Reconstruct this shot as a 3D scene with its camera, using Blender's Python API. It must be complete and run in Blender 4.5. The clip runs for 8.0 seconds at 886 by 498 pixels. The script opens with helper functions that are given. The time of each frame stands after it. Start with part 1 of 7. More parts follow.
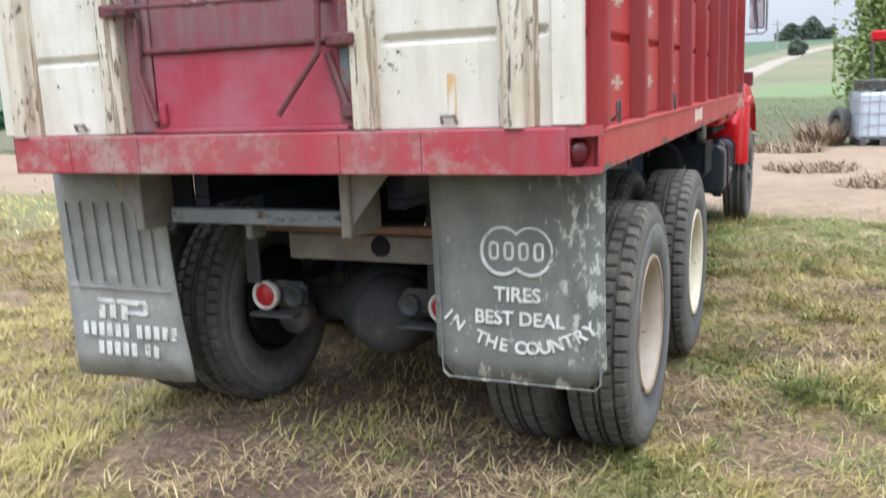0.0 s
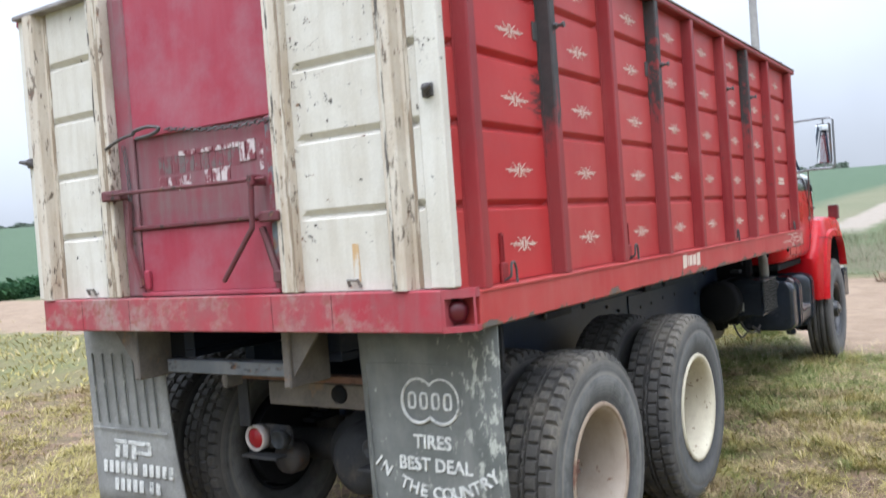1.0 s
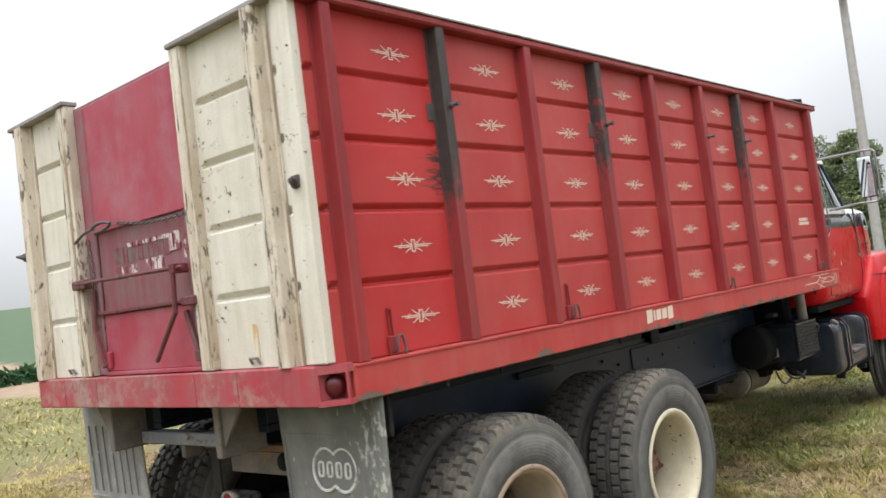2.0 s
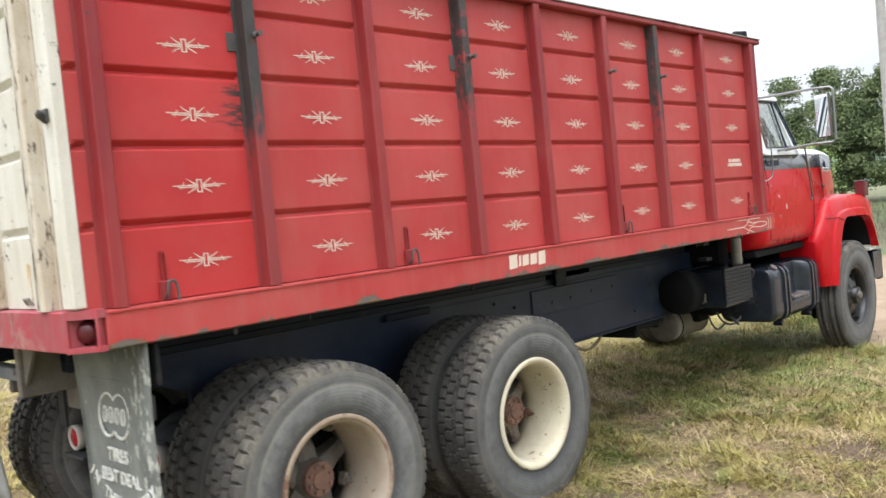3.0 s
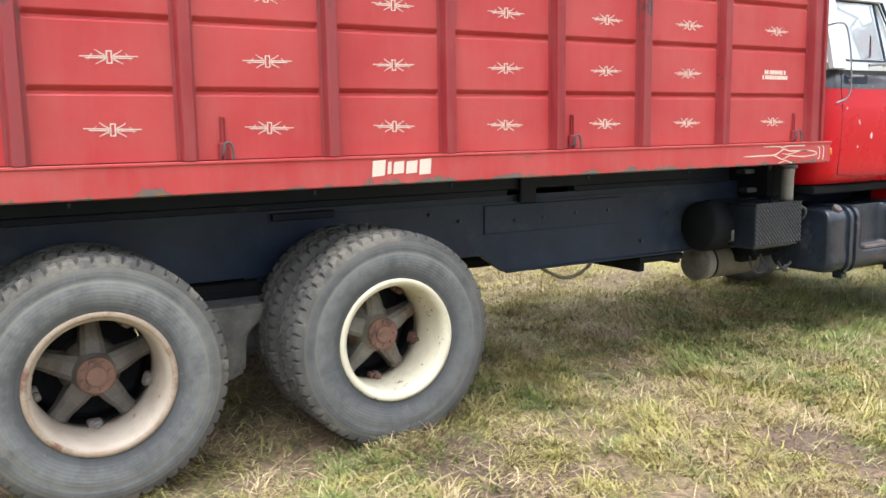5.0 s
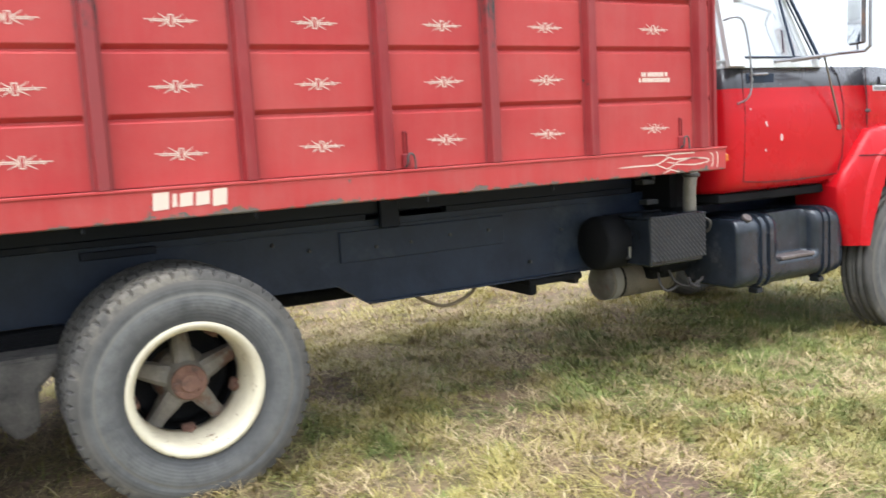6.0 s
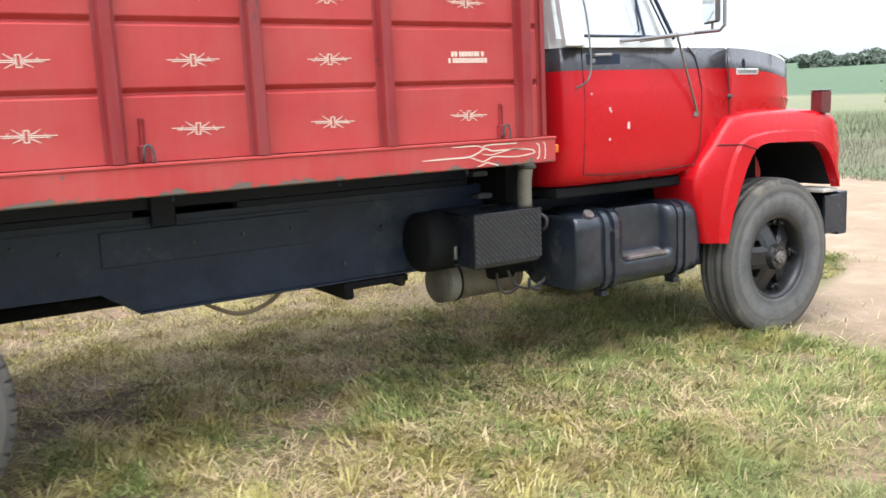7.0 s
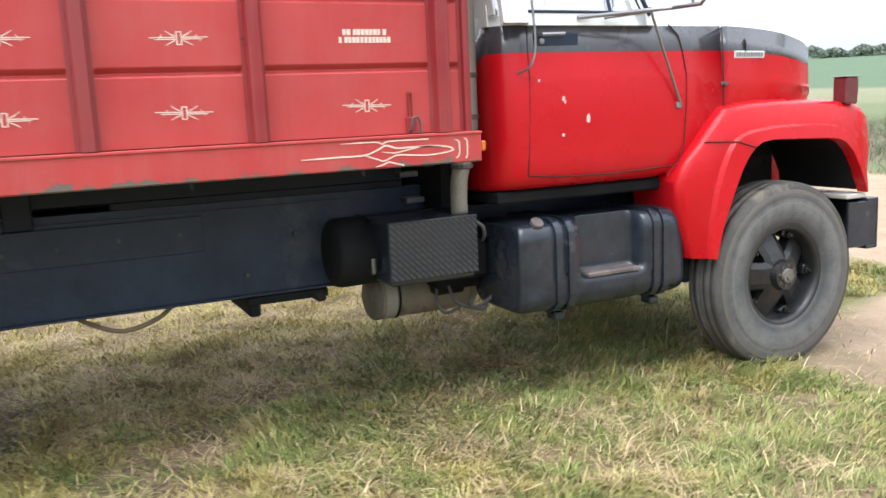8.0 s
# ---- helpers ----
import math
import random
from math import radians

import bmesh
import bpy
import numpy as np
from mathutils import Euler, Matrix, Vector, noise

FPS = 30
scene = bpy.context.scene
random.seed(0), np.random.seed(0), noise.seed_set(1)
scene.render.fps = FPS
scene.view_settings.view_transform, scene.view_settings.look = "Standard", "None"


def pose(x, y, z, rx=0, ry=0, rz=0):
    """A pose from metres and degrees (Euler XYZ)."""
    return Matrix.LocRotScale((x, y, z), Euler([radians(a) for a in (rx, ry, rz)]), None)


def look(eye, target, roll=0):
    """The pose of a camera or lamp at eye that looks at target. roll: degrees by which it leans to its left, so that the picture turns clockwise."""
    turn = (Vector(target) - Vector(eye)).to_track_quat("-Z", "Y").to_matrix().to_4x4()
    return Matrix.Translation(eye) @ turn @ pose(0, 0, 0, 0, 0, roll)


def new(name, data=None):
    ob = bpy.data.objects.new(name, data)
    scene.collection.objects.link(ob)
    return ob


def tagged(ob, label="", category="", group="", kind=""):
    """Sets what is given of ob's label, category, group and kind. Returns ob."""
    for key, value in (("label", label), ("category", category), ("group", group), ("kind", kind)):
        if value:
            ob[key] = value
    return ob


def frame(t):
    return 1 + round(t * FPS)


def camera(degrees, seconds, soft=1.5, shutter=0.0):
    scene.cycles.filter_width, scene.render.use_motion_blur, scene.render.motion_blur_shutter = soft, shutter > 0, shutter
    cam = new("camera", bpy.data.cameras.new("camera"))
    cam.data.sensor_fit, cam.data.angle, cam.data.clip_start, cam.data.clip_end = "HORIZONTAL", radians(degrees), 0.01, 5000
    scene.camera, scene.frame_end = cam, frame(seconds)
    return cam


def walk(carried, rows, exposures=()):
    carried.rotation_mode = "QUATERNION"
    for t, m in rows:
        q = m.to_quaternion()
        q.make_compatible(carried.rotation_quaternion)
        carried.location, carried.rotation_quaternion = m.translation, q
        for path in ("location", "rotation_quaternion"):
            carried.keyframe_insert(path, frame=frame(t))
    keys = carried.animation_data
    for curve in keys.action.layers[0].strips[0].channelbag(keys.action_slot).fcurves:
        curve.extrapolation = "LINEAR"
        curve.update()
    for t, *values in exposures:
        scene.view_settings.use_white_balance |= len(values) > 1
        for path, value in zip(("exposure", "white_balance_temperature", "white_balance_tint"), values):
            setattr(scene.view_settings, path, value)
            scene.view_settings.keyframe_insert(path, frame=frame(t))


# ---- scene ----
cam = camera(55.05, 8.0, soft=1.5, shutter=0.3)
PATH = [
    (0.0, (1.8119, -2.5169, 1.5094), (1.0175, -0.7191, 1.1393), -2.29),
    (0.2, (1.9961, -2.5133, 1.5235), (1.1113, -0.7413, 1.2461), -3.66),
    (0.5, (2.3062, -2.5062, 1.553), (1.2963, -0.7995, 1.2938), -3.13),
    (0.8, (2.5505, -2.435, 1.581), (1.479, -0.7511, 1.4525), -4.27),
    (1.0, (2.6927, -2.3609, 1.5742), (1.5847, -0.6963, 1.5339), -4.14),
    (1.2, (2.8277, -2.2515, 1.5986), (1.669, -0.6218, 1.6344), -4.6),
    (2.3, (3.6884, -1.7502, 1.5869), (2.3124, -0.3, 1.6461), -6.71),
    (2.5, (3.7816, -1.5492, 1.5651), (2.3949, -0.1085, 1.5248), -6.65),
    (2.8, (3.9336, -1.33, 1.5768), (2.5694, 0.1308, 1.5065), -7.08),
    (3.0, (4.0409, -1.1855, 1.5712), (2.6434, 0.2436, 1.5022), -5.5),
    (3.2, (4.164, -1.0131, 1.5692), (2.762, 0.4081, 1.4482), -4.81),
    (3.5, (4.3095, -0.7921, 1.5821), (2.8172, 0.5215, 1.3638), -6.3),
    (3.7, (4.3699, -0.6205, 1.5746), (2.8365, 0.6426, 1.3438), -4.88),
    (4.0, (4.4411, -0.3305, 1.5574), (2.8637, 0.8619, 1.2571), -3.22),
    (4.2, (4.5018, -0.1717, 1.5582), (2.9076, 0.9854, 1.2125), -3.03),
    (5.3, (4.754, 0.7778, 1.4674), (3.0118, 1.7305, 1.229), -1.59),
    (5.5, (4.7834, 0.9912, 1.4799), (3.0267, 1.9165, 1.2396), -3.56),
    (5.8, (4.8152, 1.2981, 1.4848), (3.0423, 2.2049, 1.2985), -4.74),
    (6.0, (4.8173, 1.517, 1.4873), (3.0808, 2.4783, 1.241), -3.3),
    (6.2, (4.8382, 1.7064, 1.4943), (3.101, 2.6555, 1.2091), -3.46),
    (6.5, (4.8287, 2.0094, 1.5006), (3.0954, 2.9632, 1.2074), -2.01),
    (6.8, (4.7602, 2.343, 1.5099), (3.0659, 3.3611, 1.205), -1.07),
    (7.0, (4.7292, 2.5408, 1.52), (3.0532, 3.5857, 1.205), -2.66),
    (7.2, (4.7039, 2.7645, 1.5145), (3.0021, 3.7742, 1.224), -3.02),
    (7.5, (4.6642, 3.0946, 1.5176), (2.9169, 4.0181, 1.2109), -3.28),
    (7.7, (4.6255, 3.2977, 1.5023), (2.8678, 4.191, 1.167), -3.98),
    (8.0, (4.5464, 3.6336, 1.4739), (2.7705, 4.4947, 1.1503), -2.55),
]
EXPOSURES = [(0.0, 0.82, 5750, 11), (0.5, 0.78, 5650, 12), (1.0, 0.70, 5650, 12), (2.4, 0.58, 6550, 10), (2.9, 0.84, 6250, 10), (3.5, 1.05, 6000, 10), (5.4, 1.26, 5950, 10), (8.0, 1.18, 6050, 10)]
walk(cam, [(t, look(eye, target, roll)) for t, eye, target, roll in PATH], EXPOSURES)

# ---- world and sun: a bright overcast sky ----
world = bpy.data.worlds.new("overcast_sky")
scene.world = world
world.use_nodes = True
wn, wl = world.node_tree.nodes, world.node_tree.links
wn.clear()
sky = wn.new("ShaderNodeTexSky")
sky.sky_type = "NISHITA"
sky.sun_disc = False
sky.sun_elevation, sky.sun_rotation = radians(64), radians(154)
sky.dust_density, sky.air_density = 3.0, 1.0
pale = wn.new("ShaderNodeHueSaturation")
pale.inputs["Saturation"].default_value = 0.35
cloud = wn.new("ShaderNodeMix")
cloud.data_type = "RGBA"
cloud.inputs[0].default_value = 0.72
cloud.inputs[7].default_value = (7.8, 7.95, 8.05, 1)
bg = wn.new("ShaderNodeBackground")
bg.inputs[1].default_value = 0.105
wout = wn.new("ShaderNodeOutputWorld")
wl.new(sky.outputs[0], pale.inputs["Color"])
wl.new(pale.outputs[0], cloud.inputs[6])
# an overcast sky is brightest overhead, with soft grey billows
coord = wn.new("ShaderNodeTexCoord")
split = wn.new("ShaderNodeSeparateXYZ")
climb = wn.new("ShaderNodeMapRange")
climb.inputs["To Min"].default_value, climb.inputs["To Max"].default_value = 0.60, 2.35
billow = wn.new("ShaderNodeTexNoise")
billow.inputs["Scale"].default_value, billow.inputs["Detail"].default_value = 2.2, 5.0
soft_grey = wn.new("ShaderNodeMapRange")
soft_grey.inputs["From Min"].default_value, soft_grey.inputs["From Max"].default_value = 0.35, 0.65
soft_grey.inputs["To Min"].default_value, soft_grey.inputs["To Max"].default_value = 0.88, 1.1
shade = wn.new("ShaderNodeMath")
shade.operation = "MULTIPLY"
glow = wn.new("ShaderNodeVectorMath")
glow.operation = "SCALE"
wl.new(coord.outputs["Generated"], split.inputs[0])
wl.new(coord.outputs["Generated"], billow.inputs["Vector"])
wl.new(split.outputs[2], climb.inputs["Value"])
wl.new(billow.outputs["Fac"], soft_grey.inputs["Value"])
wl.new(climb.outputs[0], shade.inputs[0])
wl.new(soft_grey.outputs[0], shade.inputs[1])
wl.new(cloud.outputs[2], glow.inputs[0])
wl.new(shade.outputs[0], glow.inputs["Scale"])
wl.new(glow.outputs[0], bg.inputs[0])
wl.new(bg.outputs[0], wout.inputs[0])

sun_data = bpy.data.lights.new("sun", "SUN")
sun_data.energy, sun_data.angle, sun_data.color = 1.5, radians(50), (1.0, 0.98, 0.95)
sun_ob = new("sun", sun_data)
sun_ob.matrix_world = look((4.4, -7.0, 21), (0, 2, 0))


# ---- materials ----
class Nodes:
    """A small wrapper that builds one node material."""

    def __init__(self, name):
        self.m = bpy.data.materials.new(name)
        self.m.use_nodes = True
        self.t = self.m.node_tree
        self.n = self.t.nodes
        self.bsdf = self.n["Principled BSDF"]
        self.pos = self.n.new("ShaderNodeNewGeometry").outputs["Position"]

    def link(self, a, b):
        self.t.links.new(a, b)

    def noise(self, scale, detail=4.0, rough=0.55, stretch=None, distort=0.0):
        v = self.pos
        if stretch:
            mp = self.n.new("ShaderNodeMapping")
            mp.inputs["Scale"].default_value = stretch
            self.link(self.pos, mp.inputs["Vector"])
            v = mp.outputs[0]
        nz = self.n.new("ShaderNodeTexNoise")
        nz.inputs["Scale"].default_value = scale
        nz.inputs["Detail"].default_value = detail
        nz.inputs["Roughness"].default_value = rough
        nz.inputs["Distortion"].default_value = distort
        self.link(v, nz.inputs["Vector"])
        return nz.outputs["Fac"]

    def ramp(self, fac, lo, hi):
        r = self.n.new("ShaderNodeMapRange")
        r.inputs["From Min"].default_value, r.inputs["From Max"].default_value = lo, hi
        self.link(fac, r.inputs["Value"])
        return r.outputs[0]

    def mix(self, fac, a, b):
        x = self.n.new("ShaderNodeMix")
        x.data_type = "RGBA"
        for value, slot in ((fac, 0), (a, 6), (b, 7)):
            if isinstance(value, (int, float)):
                x.inputs[slot].default_value = value
            elif isinstance(value, tuple):
                x.inputs[slot].default_value = (*value, 1)
            else:
                self.link(value, x.inputs[slot])
        return x.outputs[2]

    def math(self, op, a, b=0.0):
        x = self.n.new("ShaderNodeMath")
        x.operation = op
        for value, slot in ((a, 0), (b, 1)):
            if isinstance(value, (int, float)):
                x.inputs[slot].default_value = value
            else:
                self.link(value, x.inputs[slot])
        return x.outputs[0]

    def bump(self, height, strength, dist=0.01):
        b = self.n.new("ShaderNodeBump")
        b.inputs["Strength"].default_value, b.inputs["Distance"].default_value = strength, dist
        self.link(height, b.inputs["Height"])
        self.link(b.outputs[0], self.bsdf.inputs["Normal"])

    def done(self, colour, rough=0.5, metal=0.0, coat=0.0):
        b = self.bsdf.inputs
        for value, slot in ((colour, "Base Color"), (rough, "Roughness"), (metal, "Metallic"), (coat, "Coat Weight")):
            if isinstance(value, (int, float)):
                b[slot].default_value = value
            elif isinstance(value, tuple):
                b[slot].default_value = (*value, 1)
            else:
                self.link(value, b[slot])
        return self.m


def paint(name, a, b, rough=0.45, dust=(0.35, 0.3, 0.27), dust_amount=0.25, chip=None, chip_cut=0.68, chip_scale=9.0, streak=0.3, coat=0.0, chip_stretch=None, wobble=0.12, chip_soft=0.025, edge_z=None, gloss=0.32, cluster=0.22):
    """Weathered paint: two tones, dust, vertical streaks, grain and chips to the layer below."""
    k = Nodes(name)
    k.bsdf.inputs["Specular IOR Level"].default_value = gloss
    c = k.mix(k.ramp(k.noise(1.7, 5), 0.35, 0.68), a, b)
    c = k.mix(k.math("MULTIPLY", k.ramp(k.noise(6.0, 6, 0.6, (3.0, 3.0, 0.35)), 0.45, 0.75), streak), c, dust)
    c = k.mix(k.math("MULTIPLY", k.ramp(k.noise(2.6, 8, 0.65), 0.45, 0.8), dust_amount), c, dust)
    c = k.mix(k.math("MULTIPLY", k.ramp(k.noise(140.0, 2), 0.3, 0.7), 0.08), c, (0.02, 0.02, 0.02))
    r = k.math("ADD", k.math("MULTIPLY", k.noise(4.0, 6), 0.25), rough - 0.12)
    if chip:
        edge = k.noise(chip_scale, 9, 0.72, chip_stretch)
        where = k.noise(1.1 if cluster < 0.3 else 5.0, 3)
        if edge_z:
            # bumps and knocks along a lower edge
            sep = k.n.new("ShaderNodeSeparateXYZ")
            k.link(k.pos, sep.inputs[0])
            edge = k.math("ADD", edge, k.math("MULTIPLY", k.ramp(sep.outputs[2], edge_z + 0.045, edge_z), 0.235))
        mask = k.ramp(k.math("ADD", edge, k.math("MULTIPLY", where, cluster)), chip_cut + 0.1, chip_cut + 0.1 + chip_soft)
        rust = k.mix(k.ramp(k.noise(23.0, 5), 0.52, 0.66), chip, (0.21, 0.11, 0.06))
        c = k.mix(mask, c, rust)
        r = k.math("MAXIMUM", r, k.math("MULTIPLY", mask, 0.85))
        k.bump(k.math("SUBTRACT", k.math("MULTIPLY", k.noise(5.0, 3), wobble * 6), mask), 0.35, 0.004)
    else:
        k.bump(k.noise(5.0, 3), wobble, 0.02)
    return k.done(c, r, 0.0, coat)


def rough_stuff(name, a, b, rough=0.8, scale=8.0, metal=0.0, third=None, third_cut=0.6, bump=0.3, bump_scale=40.0, dist=0.006, gloss=0.5):
    """Cast metal, rubber, wood, soil: two tones at one scale, a third in patches, fine relief."""
    k = Nodes(name)
    c = k.mix(k.ramp(k.noise(scale, 7, 0.65), 0.3, 0.7), a, b)
    if third:
        c = k.mix(k.ramp(k.noise(scale * 0.6, 8, 0.7), third_cut, third_cut + 0.1), c, third)
    c = k.mix(k.math("MULTIPLY", k.ramp(k.noise(90.0, 3), 0.35, 0.7), 0.18), c, (0.01, 0.01, 0.01))
    k.bump(k.noise(bump_scale, 5), bump, dist)
    k.bsdf.inputs["Specular IOR Level"].default_value = gloss
    return k.done(c, k.math("ADD", k.math("MULTIPLY", k.noise(scale * 2, 4), 0.2), rough - 0.1), metal)


def plain(name, colour, rough=0.5, metal=0.0):
    k = Nodes(name)
    c = k.mix(k.math("MULTIPLY", k.noise(30.0, 4), 0.25), colour, tuple(v * 0.6 for v in colour))
    return k.done(c, rough, metal)


BOX_RED = paint("box_red_paint", (0.379, 0.035, 0.036), (0.441, 0.056, 0.053), 0.46, (0.42, 0.13, 0.11), 0.34, (0.06, 0.05, 0.045), 0.715, 10.0, 0.14)
POST_RED = paint("post_red_paint", (0.205, 0.016, 0.021), (0.27, 0.027, 0.030), 0.5, (0.32, 0.11, 0.10), 0.25, (0.055, 0.045, 0.042), 0.665, 14.0, 0.25)


def worn_post(name, low, spread, cut):
    """Red post rubbed to dark bare steel over its upper half, with ragged edges."""
    k = Nodes(name)
    sep = k.n.new("ShaderNodeSeparateXYZ")
    k.link(k.pos, sep.inputs[0])
    c = k.mix(k.noise(5.0, 6), (0.25, 0.022, 0.025), (0.20, 0.033, 0.034))
    ragged = k.math("ADD", sep.outputs[2], k.math("MULTIPLY", k.math("SUBTRACT", k.noise(16.0, 7, 0.7, (1.0, 1.0, 0.35)), 0.5), spread))
    mask = k.math("MULTIPLY", k.ramp(ragged, low, low + 0.14), k.ramp(ragged, 3.0, 2.75))
    mask = k.math("MULTIPLY", mask, k.ramp(k.noise(13.0, 7, 0.7), cut, cut + 0.08))
    steel = k.mix(k.noise(30.0, 5), (0.020, 0.017, 0.017), (0.055, 0.046, 0.044))
    k.bump(k.math("SUBTRACT", 1.0, mask), 0.3, 0.003)
    return k.done(k.mix(mask, c, steel), 0.6)


POST_WORN = worn_post("worn_post_paint", 1.93, 0.9, 0.27)
POST_SCRAPED = worn_post("scraped_post_paint", 2.08, 1.5, 0.38)
RAIL_RED = paint("rail_red_paint", (0.38, 0.033, 0.033), (0.44, 0.054, 0.051), 0.5, (0.45, 0.17, 0.15), 0.35, (0.125, 0.112, 0.098), 0.68, 11.0, 0.18, edge_z=1.24)
REAR_RED = paint("faded_rail_paint", (0.33, 0.028, 0.045), (0.37, 0.06, 0.075), 0.55, (0.22, 0.135, 0.13), 0.9, (0.33, 0.25, 0.225), 0.485, 3.8, 0.45, chip_stretch=(0.8, 1.0, 0.9), chip_soft=0.16)
GATE_RED = paint("tailgate_paint", (0.30, 0.026, 0.05), (0.35, 0.06, 0.085), 0.5, (0.33, 0.17, 0.20), 0.85, (0.2, 0.12, 0.12), 0.70, 6.0, 0.18)
GATE_ROD = paint("worn_rod_paint", (0.15, 0.020, 0.030), (0.10, 0.040, 0.044), 0.6, (0.16, 0.11, 0.10), 0.5, (0.05, 0.04, 0.036), 0.60, 16.0, 0.3)
GATE_DARK = paint("grimy_tailgate_paint", (0.25, 0.038, 0.056), (0.195, 0.095, 0.106), 0.6, (0.20, 0.155, 0.155), 0.9, (0.08, 0.06, 0.06), 0.62, 6.0, 0.6)
WHITE = paint("old_white_paint", (0.68, 0.655, 0.59), (0.60, 0.565, 0.49), 0.5, (0.40, 0.34, 0.25), 0.5, (0.05, 0.045, 0.04), 0.645, 20.0, 0.4)


def scuffed():
    """Box red with dark smudges rubbed into it towards the worn post."""
    k = Nodes("scuffed_red_paint")
    k.bsdf.inputs["Specular IOR Level"].default_value = 0.32
    sep = k.n.new("ShaderNodeSeparateXYZ")
    k.link(k.pos, sep.inputs[0])
    c = k.mix(k.ramp(k.noise(1.7, 5), 0.35, 0.68), (0.373, 0.023, 0.025), (0.441, 0.036, 0.035))
    c = k.mix(k.math("MULTIPLY", k.ramp(k.noise(2.6, 8, 0.65), 0.45, 0.8), 0.3), c, (0.40, 0.10, 0.09))
    near = k.math("MULTIPLY", k.ramp(sep.outputs[1], 0.38, 0.70), k.math("MULTIPLY", k.ramp(sep.outputs[2], 1.95, 2.02), k.ramp(sep.outputs[2], 2.27, 2.21)))
    smear = k.math("ADD", k.math("MULTIPLY", k.noise(24.0, 8, 0.75, (1.0, 0.28, 1.7)), 0.75), k.math("MULTIPLY", k.noise(4.0, 3), 0.25))
    mask = k.ramp(k.math("ADD", smear, k.math("MULTIPLY", near, 0.085)), 0.605, 0.66)
    c = k.mix(k.math("MULTIPLY", mask, near), c, (0.035, 0.03, 0.03))
    k.bump(k.noise(5.0, 3), 0.12, 0.02)
    return k.done(c, 0.5)


SCUFFED_RED = scuffed()
WHITE_RUSTY = paint("chipped_white_paint", (0.66, 0.61, 0.52), (0.56, 0.49, 0.40), 0.6, (0.36, 0.265, 0.165), 0.85, (0.135, 0.108, 0.082), 0.662, 40.0, 0.6, chip_stretch=(1.0, 1.0, 0.3), cluster=0.40, chip_soft=0.06)
CAB_RED = paint("cab_red_paint", (0.44, 0.003, 0.008), (0.48, 0.005, 0.011), 0.28, (0.36, 0.04, 0.04), 0.05, None, coat=0.10, streak=0.03, wobble=0.03, gloss=0.22)
CAB_BLACK = paint("cab_black_paint", (0.036, 0.035, 0.041), (0.05, 0.049, 0.056), 0.25, (0.14, 0.14, 0.14), 0.2, None, coat=0.4, streak=0.1, wobble=0.03)
CAB_WHITE = paint("cab_white_paint", (0.74, 0.76, 0.76), (0.68, 0.7, 0.7), 0.35, (0.45, 0.44, 0.4), 0.2, None, coat=0.3, streak=0.15, wobble=0.03)
RUBBER = rough_stuff("tyre_rubber", (0.048, 0.047, 0.046), (0.110, 0.102, 0.091), 0.8, 5.0, third=(0.17, 0.152, 0.125), third_cut=0.52, gloss=0.3)


def side_wall(name, tone):
    """Tyre side wall: dark rubber with a worn, dusty band and rings round the wheel's own centre."""
    k = Nodes(name)
    co = k.n.new("ShaderNodeTexCoord").outputs["Object"]
    flat = k.n.new("ShaderNodeVectorMath")
    flat.operation = "MULTIPLY"
    flat.inputs[1].default_value = (0, 1, 1)
    k.link(co, flat.inputs[0])
    size = k.n.new("ShaderNodeVectorMath")
    size.operation = "LENGTH"
    k.link(flat.outputs[0], size.inputs[0])
    r = k.math("ADD", size.outputs["Value"], k.math("MULTIPLY", k.noise(3.0, 4), 0.03))
    band = k.math("MULTIPLY", k.ramp(r, 0.33, 0.40), k.ramp(r, 0.475, 0.42))
    c = k.mix(k.ramp(k.noise(5.0, 7, 0.65), 0.3, 0.7), (0.068, 0.069, 0.070), (0.115, 0.115, 0.113))
    c = k.mix(k.math("MULTIPLY", band, 0.7), c, (0.215, 0.215, 0.207))
    c = k.mix(k.math("MULTIPLY", k.ramp(k.noise(11.0, 8, 0.7), 0.42, 0.66), 0.55), c, (0.028, 0.030, 0.033))
    c = k.mix(k.math("MULTIPLY", k.ramp(k.noise(26.0, 8, 0.75), 0.60, 0.68), 0.6), c, (0.20, 0.205, 0.20))
    rim_dust = k.ramp(r, 0.455, 0.49)
    c = k.mix(k.math("MULTIPLY", rim_dust, 0.6), c, (0.175, 0.155, 0.125))
    bead = k.ramp(size.outputs["Value"], 0.335, 0.315)
    c = k.mix(k.math("MULTIPLY", bead, 0.45), c, (0.035, 0.036, 0.038))
    mould = k.math("MULTIPLY", k.ramp(size.outputs["Value"], 0.404, 0.410), k.ramp(size.outputs["Value"], 0.424, 0.418))
    c = k.mix(k.math("MULTIPLY", mould, 0.5), c, (0.21, 0.19, 0.155))
    ring = k.math("SINE", k.math("MULTIPLY", size.outputs["Value"], 420.0))
    c = k.mix(k.math("MULTIPLY", k.ramp(ring, 0.5, 1.0), 0.12), c, (0.05, 0.05, 0.052))
    c = k.mix(k.math("MULTIPLY", k.ramp(k.noise(2.0, 6, 0.7), 0.55, 0.7), 0.35), c, (0.17, 0.155, 0.13))
    c = k.mix(tone, (0.03, 0.03, 0.032), c)
    k.bump(k.math("ADD", k.math("MULTIPLY", ring, 0.25), k.noise(60.0, 3)), 0.2, 0.004)
    return k.done(c, 0.72)


